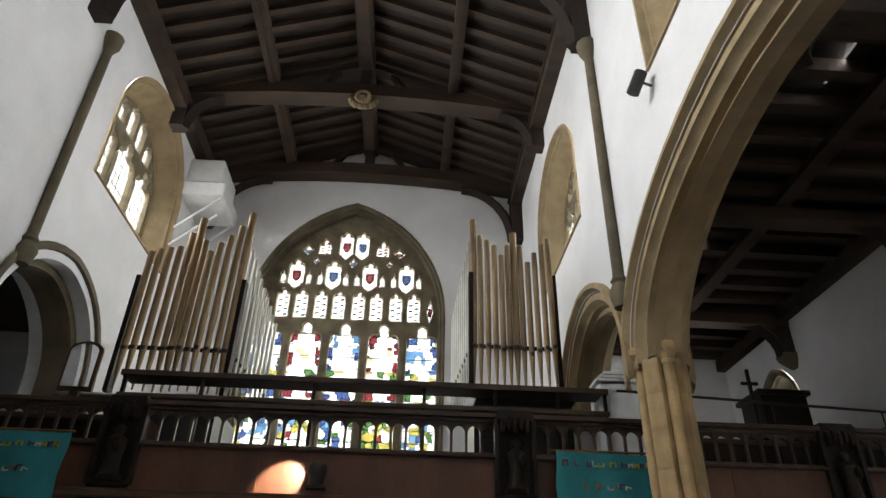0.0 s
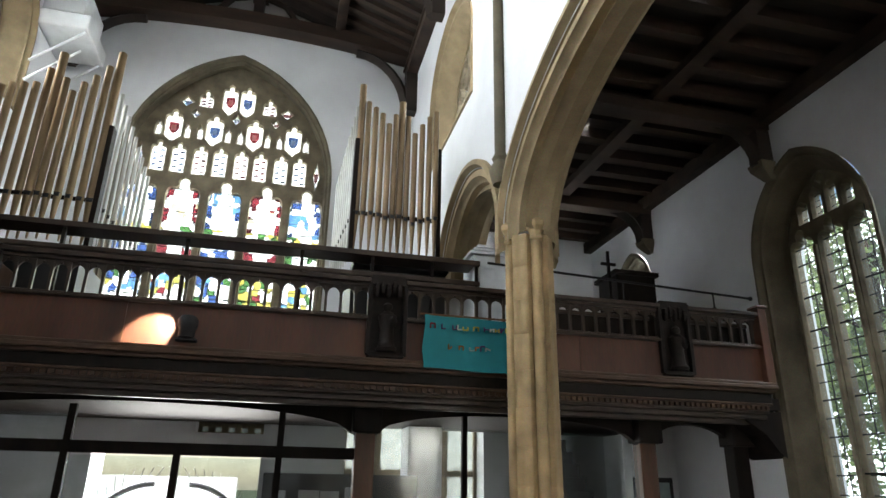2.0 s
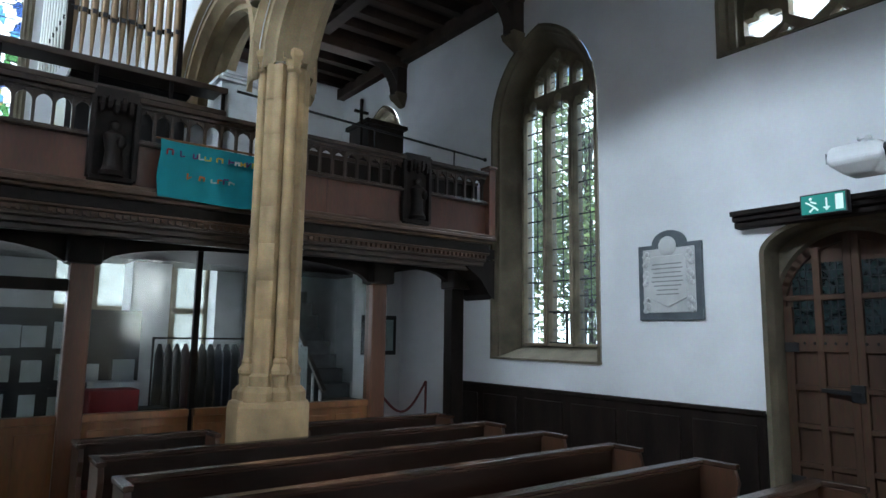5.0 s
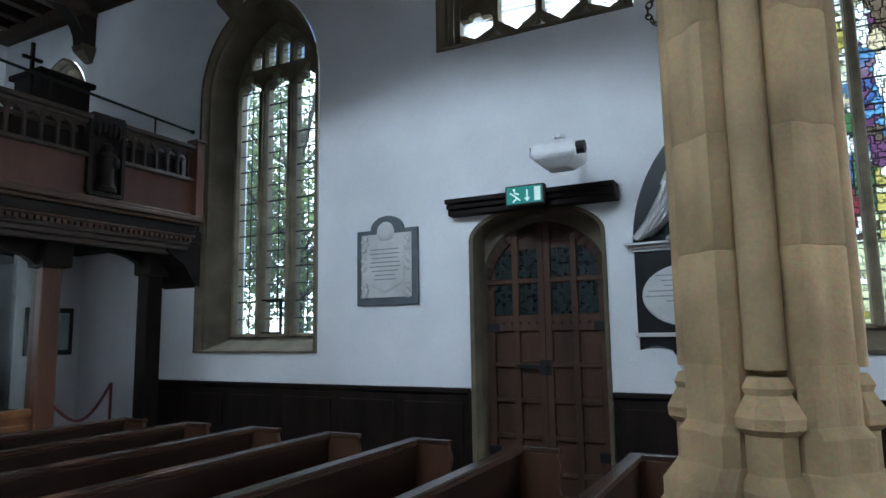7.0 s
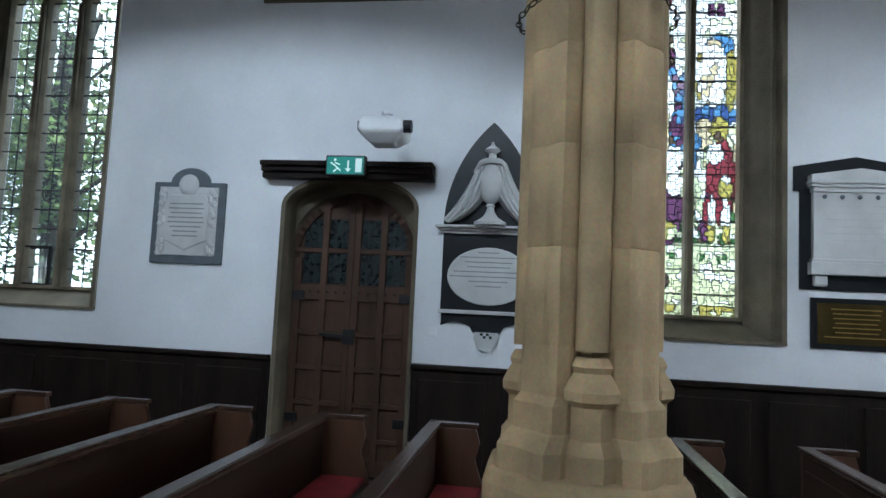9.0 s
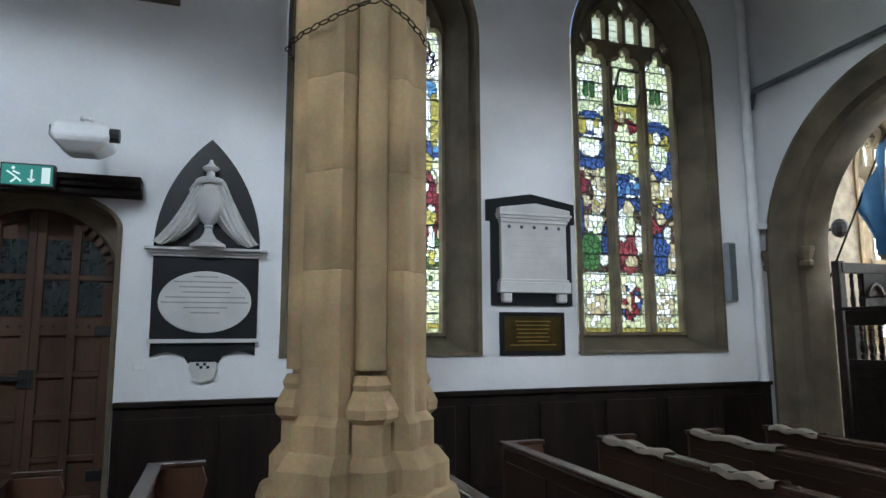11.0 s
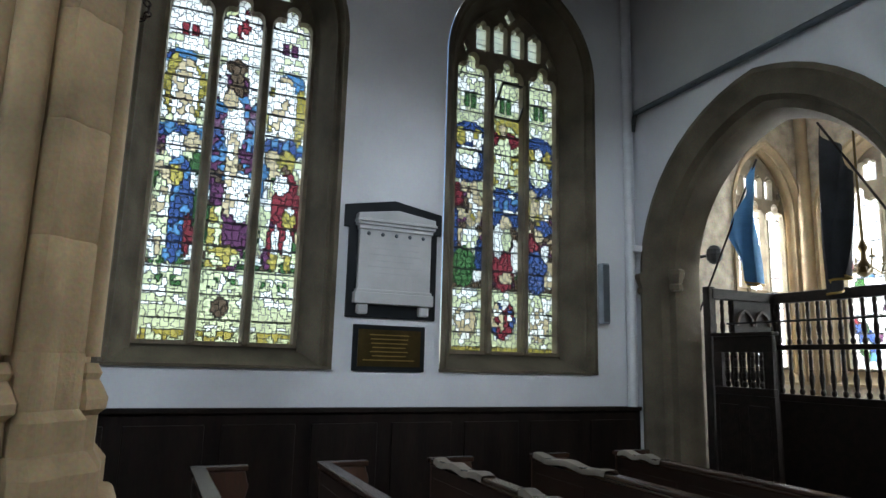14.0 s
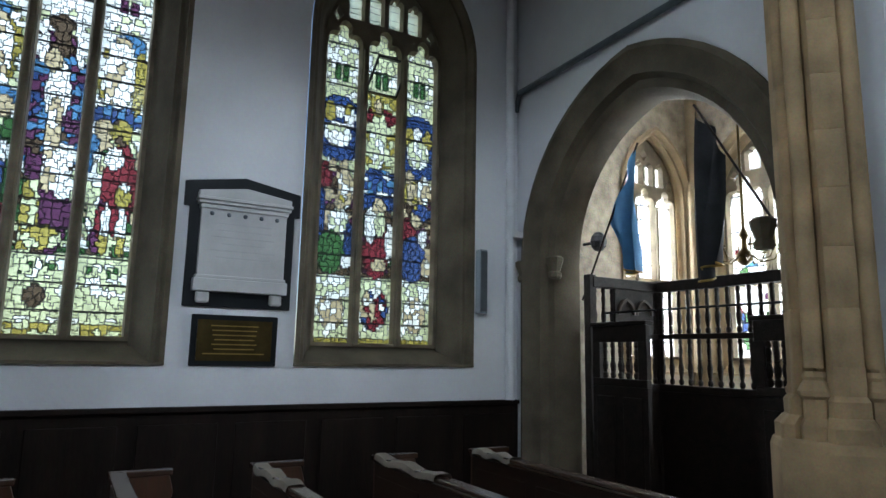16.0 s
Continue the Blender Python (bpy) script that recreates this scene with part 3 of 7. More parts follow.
# ---- windows ----
CLEAR = glass("clear_quarry_glass", (0.84, 0.90, 0.90), 0.96)
PALE = glass("pale_green_glass", (0.29, 0.31, 0.185), 0.6)
WHITE_G = glass("white_glass", (0.45, 0.46, 0.42), 0.6)
BLUE_G = glass("blue_glass", (0.018, 0.034, 0.088), 0.6)
SKY_G = glass("light_blue_glass", (0.042, 0.104, 0.180), 0.6)
RED_G = glass("ruby_glass", (0.078, 0.013, 0.016), 0.6)
GREEN_G = glass("green_glass", (0.023, 0.057, 0.019), 0.6)
GOLD_G = glass("yellow_glass", (0.171, 0.144, 0.034), 0.6)
PURPLE_G = glass("purple_glass", (0.046, 0.017, 0.038), 0.6)
BROWN_G = glass("brown_glass", (0.038, 0.027, 0.017), 0.6)
FLESH_G = glass("flesh_glass", (0.24, 0.20, 0.12), 0.6)
PALETTE = [WHITE_G, PALE, BLUE_G, SKY_G, RED_G, GREEN_G, GOLD_G, PURPLE_G, BROWN_G, FLESH_G]
W_, P_, B_, S_, R_, G_, Y_, V_, N_, F_ = range(10)


def blob(u, v, cu, cv, ru, rv):
    return ((u - cu) / ru) ** 2 + ((v - cv) / rv) ** 2 < 1


def spot_of(cu, cv, ru, rv, *colours):
    return cu, cv, ru, rv, colours


CALVARY_LEFT = [
    spot_of(0.5, 0.57, 0.6, 0.035, S_, B_, S_), spot_of(0.2, 0.53, 0.3, 0.03, V_, N_), spot_of(0.4, 0.785, 0.4, 0.03, S_, B_),
    spot_of(0.22, 0.71, 0.2, 0.09, Y_), spot_of(0.8, 0.71, 0.18, 0.09, Y_, Y_, W_), spot_of(0.5, 0.69, 0.33, 0.10, W_, F_, W_),
    spot_of(0.5, 0.38, 0.6, 0.17, P_, G_, F_), spot_of(0.9, 0.42, 0.14, 0.12, G_), spot_of(0.55, 0.36, 0.42, 0.15, B_, S_, B_),
    spot_of(0.22, 0.34, 0.22, 0.13, F_, P_, W_), spot_of(0.86, 0.29, 0.12, 0.06, R_), spot_of(0.45, 0.45, 0.2, 0.03, F_, Y_),
    spot_of(0.9, 0.44, 0.1, 0.025, W_), spot_of(0.4, 0.535, 0.24, 0.035, W_), spot_of(0.78, 0.55, 0.2, 0.03, F_),
]
CALVARY_MIDDLE = [
    spot_of(0.5, 0.925, 0.22, 0.045, R_, W_, W_), spot_of(0.5, 0.58, 0.8, 0.14, S_, B_, V_, S_), spot_of(0.5, 0.46, 0.8, 0.05, V_, S_, N_),
    spot_of(0.45, 0.735, 0.5, 0.035, V_, N_), spot_of(0.45, 0.79, 0.28, 0.022, N_), spot_of(0.12, 0.73, 0.1, 0.055, W_),
    spot_of(0.88, 0.73, 0.1, 0.055, W_), spot_of(0.5, 0.61, 0.25, 0.085, W_), spot_of(0.5, 0.49, 0.17, 0.11, W_, F_),
    spot_of(0.36, 0.69, 0.18, 0.03, F_), spot_of(0.5, 0.31, 0.7, 0.11, G_, P_, N_), spot_of(0.66, 0.30, 0.33, 0.10, V_),
    spot_of(0.22, 0.29, 0.18, 0.12, Y_, P_), spot_of(0.5, 0.24, 0.4, 0.03, P_, Y_), spot_of(0.25, 0.41, 0.22, 0.035, V_),
    spot_of(0.78, 0.38, 0.2, 0.045, W_), spot_of(0.5, 0.40, 0.14, 0.05, W_, F_), spot_of(0.8, 0.45, 0.2, 0.032, W_),
    spot_of(0.5, 0.10, 0.22, 0.028, N_),
]
CALVARY_RIGHT = [
    spot_of(0.5, 0.57, 0.6, 0.03, S_, B_), spot_of(0.6, 0.77, 0.35, 0.03, S_), spot_of(0.86, 0.67, 0.14, 0.09, Y_),
    spot_of(0.12, 0.68, 0.12, 0.07, Y_, W_), spot_of(0.45, 0.69, 0.34, 0.10, W_, F_, W_), spot_of(0.5, 0.37, 0.7, 0.16, P_, G_, F_),
    spot_of(0.08, 0.46, 0.12, 0.06, S_), spot_of(0.65, 0.38, 0.36, 0.12, R_), spot_of(0.3, 0.28, 0.18, 0.07, V_, R_),
    spot_of(0.5, 0.46, 0.2, 0.03, W_), spot_of(0.76, 0.36, 0.16, 0.04, W_, Y_), spot_of(0.15, 0.37, 0.13, 0.11, W_, P_),
    spot_of(0.45, 0.28, 0.1, 0.06, W_), spot_of(0.77, 0.28, 0.1, 0.06, W_), spot_of(0.43, 0.235, 0.11, 0.025, Y_),
    spot_of(0.79, 0.235, 0.11, 0.025, Y_), spot_of(0.25, 0.53, 0.2, 0.03, F_), spot_of(0.6, 0.53, 0.22, 0.036, Y_, N_),
]
ASCENT_LEFT = [
    spot_of(0.5, 0.66, 0.9, 0.105, B_), spot_of(0.2, 0.71, 0.17, 0.035, Y_), spot_of(0.8, 0.705, 0.18, 0.04, Y_, W_),
    spot_of(0.45, 0.64, 0.42, 0.042, W_, P_), spot_of(0.5, 0.715, 0.15, 0.022, W_), spot_of(0.5, 0.38, 0.8, 0.16, N_, F_, N_, V_),
    spot_of(0.15, 0.50, 0.22, 0.05, R_), spot_of(0.76, 0.47, 0.24, 0.06, W_, F_), spot_of(0.35, 0.54, 0.14, 0.022, F_),
    spot_of(0.7, 0.54, 0.15, 0.022, F_), spot_of(0.25, 0.45, 0.16, 0.025, F_), spot_of(0.6, 0.425, 0.16, 0.03, Y_, F_),
    spot_of(0.6, 0.36, 0.32, 0.05, W_, P_), spot_of(0.08, 0.38, 0.12, 0.09, B_), spot_of(0.4, 0.275, 0.42, 0.065, G_),
    spot_of(0.92, 0.31, 0.15, 0.06, B_), spot_of(0.85, 0.25, 0.14, 0.025, W_),
]
ASCENT_MIDDLE = [
    spot_of(0.5, 0.68, 0.9, 0.13, Y_, P_), spot_of(0.5, 0.72, 0.55, 0.028, R_), spot_of(0.45, 0.65, 0.28, 0.10, W_, P_, P_),
    spot_of(0.4, 0.755, 0.2, 0.035, Y_), spot_of(0.42, 0.755, 0.12, 0.025, F_), spot_of(0.5, 0.50, 0.9, 0.05, B_, S_, W_, B_),
    spot_of(0.5, 0.44, 0.9, 0.025, B_), spot_of(0.5, 0.32, 0.8, 0.11, N_, G_, V_), spot_of(0.5, 0.29, 0.42, 0.09, R_),
    spot_of(0.3, 0.37, 0.2, 0.06, W_), spot_of(0.9, 0.32, 0.12, 0.06, W_), spot_of(0.55, 0.43, 0.2, 0.03, F_),
    spot_of(0.6, 0.375, 0.18, 0.04, P_), spot_of(0.6, 0.245, 0.25, 0.02, F_), spot_of(0.5, 0.11, 0.42, 0.065, B_, R_, W_, F_),
]
ASCENT_RIGHT = [
    spot_of(0.5, 0.64, 0.9, 0.11, B_), spot_of(0.2, 0.675, 0.17, 0.035, Y_), spot_of(0.82, 0.67, 0.16, 0.035, Y_),
    spot_of(0.5, 0.62, 0.4, 0.05, W_, P_), spot_of(0.48, 0.69, 0.15, 0.022, W_), spot_of(0.5, 0.38, 0.8, 0.155, N_, F_, N_, V_),
    spot_of(0.35, 0.49, 0.32, 0.04, Y_, F_), spot_of(0.72, 0.50, 0.22, 0.05, F_, W_), spot_of(0.7, 0.43, 0.32, 0.03, B_, Y_),
    spot_of(0.25, 0.54, 0.15, 0.022, F_), spot_of(0.25, 0.36, 0.26, 0.05, R_), spot_of(0.48, 0.40, 0.16, 0.022, F_),
    spot_of(0.4, 0.275, 0.43, 0.075, B_), spot_of(0.75, 0.345, 0.16, 0.03, W_), spot_of(0.85, 0.25, 0.16, 0.03, W_, F_),
]


def painted(spots, u, v, rnd, base):
    for cu, cv, ru, rv, colours in reversed(spots):
        if blob(u, v, cu, cv, ru, rv):
            return colours[int(rnd * len(colours)) % len(colours)]
    return base


def scene_calvary(light, u, v, rnd):
    """Colour at u (0 to 1 across a light) and v (0 to 1 up)."""
    base = W_ if rnd > 0.2 else P_
    if v < 0.035:
        base = Y_ if rnd > 0.5 else P_
    elif v < 0.205:
        base = P_ if 0.05 < v < 0.1 or rnd > 0.3 else W_
        if 0.15 < v < 0.18 and abs(abs(u - 0.5) - 0.2) < 0.1:
            base = G_ if rnd > 0.5 else P_
    elif v < 0.225:
        base = G_ if rnd > 0.4 else N_
    elif 0.86 < v < 0.89 and light != 1 and abs(abs(u - 0.5) - 0.12) < 0.07:
        base = R_ if light == 0 else V_
    return painted((CALVARY_LEFT, CALVARY_MIDDLE, CALVARY_RIGHT)[light], u, v, rnd, base)


def scene_ascent(light, u, v, rnd):
    base = P_ if rnd > 0.25 else W_
    if v < 0.02:
        base = Y_
    elif 0.205 < v < 0.235:
        base = N_
    elif 0.815 < v < 0.87 and abs(abs(u - 0.5) - 0.12) < 0.08:
        base = G_
    elif v < 0.2 and light != 1 and blob(u, v, 0.5, 0.1, 0.36, 0.06):
        base = W_ if rnd > 0.4 else F_
    return painted((ASCENT_LEFT, ASCENT_MIDDLE, ASCENT_RIGHT)[light], u, v, rnd, base)


def scene_west(light, u, v, rnd):
    ground = (B_, R_, B_, R_, B_)[light]
    edge = abs(u - 0.5)
    if rnd > 0.72:
        return W_
    rnd /= 0.72
    if v > 0.80:
        return W_ if edge < 0.12 + 0.3 * rnd else (S_ if light == 2 else ground)
    if v > 0.62:
        return ground if edge > 0.36 and rnd > 0.3 else (W_ if rnd > 0.2 else (F_ if light in (1, 3) else S_))
    if v > 0.57:
        return G_ if rnd > 0.6 else (Y_ if rnd > 0.3 else W_)
    if v > 0.40:
        if edge < 0.2 and rnd > 0.2:
            return W_ if light != 2 else B_
        return (B_, R_, B_, R_, G_)[light] if rnd > 0.3 else W_
    if v > 0.3:
        return R_ if light == 2 and rnd > 0.4 else (W_, S_, Y_, W_)[int(rnd * 4)]
    return (W_, W_, S_, Y_, G_, ground)[int(rnd * 6)]


def mosaic(put, depth, u0, u1, z0, head, colour, light, cols, rows, seed, parent, piece=0.085):
    """Leaded glass of one light: patches of colour cut into uneven pieces, with lead between unlike pieces."""
    rnd = random.Random(seed)
    g, ld = Shape(), Shape()
    top = max(head(u0 + (u1 - u0) * k / 8) for k in range(9))
    pc, pr = max(2, round((u1 - u0) / piece)), max(2, round((top - z0) / (piece * 1.1)))
    seeds = {(i, j): (i + rnd.uniform(0.1, 0.9), j + rnd.uniform(0.1, 0.9), rnd.random()) for i in range(-1, pc + 1) for j in range(-1, pr + 1)}
    grid = [[(u0 + (u1 - u0) * (c + (0 if c in (0, cols) else rnd.uniform(-0.3, 0.3))) / cols, z0 + (top - z0) * (r + (0 if r in (0, rows) else rnd.uniform(-0.3, 0.3))) / rows) for c in range(cols + 1)] for r in range(rows + 1)]
    grid = [[(u, min(z, head(u))) for u, z in line] for line in grid]
    kinds = {}
    for r in range(rows):
        for c in range(cols):
            um, vm = (c + 0.5) / cols, (r + 0.5) / rows
            a, b = um * pc, vm * pr
            near = min(((a - seeds[i, j][0]) ** 2 + (b - seeds[i, j][1]) ** 2, i, j) for i in range(max(-1, int(a) - 1), min(pc, int(a) + 1) + 1) for j in range(max(-1, int(b) - 1), min(pr, int(b) + 1) + 1))
            kinds[r, c] = (colour(light, um, vm, seeds[near[1], near[2]][2]), near[1], near[2])
    for r in range(rows):
        for c in range(cols):
            q = [grid[r][c], grid[r][c + 1], grid[r + 1][c + 1], grid[r + 1][c]]
            if max(p[1] for p in q) - min(p[1] for p in q) < 1e-3:
                continue
            g.add([put(u, z, depth) for u, z in q], [(0, 1, 2, 3)], kinds[r, c][0])
            for a, b, other in ((q[0], q[1], kinds.get((r - 1, c))), (q[0], q[3], kinds.get((r, c - 1)))):
                if other and other != kinds[r, c] and math.dist(a, b) > 0.006:
                    curve_bar(ld, [a, b], put, 0.0095 if other[0] != kinds[r, c][0] else 0.0068, depth - 0.004, depth + 0.004)
    n = max(1, int((top - z0) / 0.22))
    for k in range(1, n):
        z = z0 + (top - z0) * k / n
        curve_bar(ld, [(u0, z), (u1, z)], put, 0.013, depth - 0.01, depth + 0.01)
    part("stained_glass", g, PALETTE, parent).visible_shadow = False
    part("lead", ld, LEAD, parent).visible_shadow = False


def quarry(put, depth, u0, u1, z0, head, parent, dx=0.17, dz=0.215, mats=None, bars=True):
    """Plain leaded glazing in a regular grid, each pane a sheet of its own."""
    top = max(head(u0 + (u1 - u0) * k / 8) for k in range(9))
    g, ld = Shape(), Shape()
    cols, rows = max(1, round((u1 - u0) / dx)), max(1, round((top - z0) / dz))
    for c in range(cols):
        a, b = u0 + (u1 - u0) * c / cols, u0 + (u1 - u0) * (c + 1) / cols
        if c:
            curve_bar(ld, [(a, z0), (a, head(a))], put, 0.009, depth - 0.006, depth + 0.006)
        for r in range(rows):
            lo, hi = z0 + (top - z0) * r / rows, z0 + (top - z0) * (r + 1) / rows
            q = [(a, min(lo, head(a))), (b, min(lo, head(b))), (b, min(hi, head(b))), (a, min(hi, head(a)))]
            if max(p[1] for p in q) - min(p[1] for p in q) < 1e-3:
                continue
            g.add([put(u, z, depth) for u, z in q], [(0, 1, 2, 3)])
    for r in range(1, rows):
        z = z0 + (top - z0) * r / rows
        curve_bar(ld, [(u0, z), (u1, z)], put, 0.012 if r % 2 else 0.018, depth - 0.006, depth + 0.006)
    ob = part("glazing", g, mats or [CLEAR], parent)
    ob.visible_shadow = False
    part("lead", ld, LEAD, parent).visible_shadow = False


def light_head(c, w, spring, rise):
    return lambda u: spring + rise * math.sqrt(max(0.0, 1 - min(1, abs(u - c) / w) ** 3)) if abs(u - c) <= w else spring


def cusped(c, w, foot, spring, rise, point=0.0):
    """The outline of one light: straight sides and a head with a round lobe over two cusps; point: depth of a pointed foot."""
    side = [(1, 0), (1, 0.2), (0.93, 0.36), (0.8, 0.47), (0.62, 0.5), (0.45, 0.46), (0.32, 0.52), (0.28, 0.63), (0.33, 0.76), (0.27, 0.89), (0.14, 0.97)]
    right = [(c + w * x, spring + rise * z) for x, z in side]
    left = [(c - w * x, spring + rise * z) for x, z in reversed(side)]
    low = [(c - w, foot), (c, foot - point), (c + w, foot)] if point else [(c - w, foot), (c + w, foot)]
    return low + right + [(c, spring + rise)] + left


def kite(c, z, w, h):
    return [(c + w * math.cos(a) * (1 if k % 2 == 0 else 0.62), z + h * math.sin(a) * (1 if k % 2 == 0 else 0.62)) for k, a in enumerate([math.pi * i / 4 for i in range(8)])]


def inside(p, poly):
    hit = False
    for (x0, y0), (x1, y1) in zip(poly, poly[1:] + poly[:1]):
        if (y0 > p[1]) != (y1 > p[1]) and p[0] < (x1 - x0) * (p[1] - y0) / (y1 - y0) + x0:
            hit = not hit
    return hit


def grown(poly, by):
    out = []
    for i, (x, y) in enumerate(poly):
        (px, py), (qx, qy) = poly[i - 1], poly[(i + 1) % len(poly)]
        dx, dy = qx - px, qy - py
        l = math.hypot(dx, dy) or 1
        out.append((x + dy / l * by, y - dx / l * by))
    return out


def pierced(s, edge, holes, put, a, b, splay=0.014):
    """A stone plate with the outline edge between depths a and b, pierced by holes whose near edges are chamfered."""
    wide = [grown(h, splay) for h in holes]
    mid = a + (b - a) * 0.35
    for rings, depth in ((wide, a), (holes, b)):
        pts = [Vector(p) for p in edge]
        lines = [(i, (i + 1) % len(edge)) for i in range(len(edge))]
        for h in rings:
            k = len(pts)
            pts += [Vector(p) for p in h]
            lines += [(k + i, k + (i + 1) % len(h)) for i in range(len(h))]
        vv, _, ff = delaunay_2d_cdt(pts, lines, [], 0, 1e-5)[:3]
        keep = []
        for f in ff:
            m = (sum(vv[i].x for i in f) / len(f), sum(vv[i].y for i in f) / len(f))
            if inside(m, edge) and not any(inside(m, h) for h in rings):
                keep.append(tuple(f))
        s.add([put(p.x, p.y, depth) for p in vv], keep)
    for h, w in zip(holes, wide):
        s.loft([[put(u, v, a) for u, v in w] + [put(*w[0], a)], [put(u, v, mid) for u, v in h] + [put(*h[0], mid)], [put(u, v, b) for u, v in h] + [put(*h[0], b)]], closed=False)


def panel_layout(c, pitch, lights, head):
    """Upper tracery over a row of lights: pairs of small panels over each mullion and kites above."""
    out = []
    for i in range(1, lights):
        u = c + pitch * (i - lights / 2)
        for e in (-0.25, 0.25):
            out.append(("panel", u + e * pitch, 0.165 * pitch, head + 0.07, head + 0.07 + 0.6 * pitch, 0.22 * pitch))
        out.append(("kite", u, head + 0.07 + 1.2 * pitch, 0.07 * pitch, 0.14 * pitch))
    out += [("kite", c, head + 0.07 + 1.05 * pitch, 0.14 * pitch, 0.2 * pitch)]
    for sx in (-1, 1):
        out.append(("kite", c + sx * pitch * (lights / 2 - 0.3), head + 0.1, 0.09 * pitch, 0.22 * pitch))
    return out


def west_layout(c, pitch, lights, head):
    """Two rows of panels, shields and a top pair over the five lights of the west window."""
    out = []
    for i in range(1, lights):
        u = c + pitch * (i - lights / 2)
        for e in (-0.185, 0.185):
            out.append(("panel", u + e, 0.125, head + 0.09, head + 0.52, 0.21))
        out.append(("shield", u, 0.155, head + 0.88, head + 1.22, 0.22))
        for e in (-0.265, 0.265):
            out.append(("panel", u + e, 0.05, head + 0.86, head + 1.03, 0.14))
    for sx in (-1, 1):
        out.append(("shield", c + sx * 0.17, 0.14, head + 1.62, head + 1.98, 0.2))
        out.append(("panel", c + sx * 0.62, 0.125, head + 1.6, head + 1.74, 0.24))
        out.append(("kite", c + sx * 0.98, head + 1.68, 0.13, 0.12))
        out.append(("kite", c + sx * 0.78, head + 1.42, 0.08, 0.1))
        out.append(("kite", c + sx * 1.68, head + 0.35, 0.07, 0.3))
    out.append(("kite", c, head + 1.4, 0.08, 0.13))
    return out


def high_layout(c, pitch, lights, head):
    out = [("kite", c + e * 0.5, 4.93, 0.09, 0.09) for e in (-1, 0, 1)]
    return out + [("shield", c + e * 0.25, 0.2, 5.12, 5.35, 0.2) for e in (-1, 1)] + [("shield", c + e * 0.74, 0.2, 5.12, 5.25, 0.15) for e in (-1, 1)]


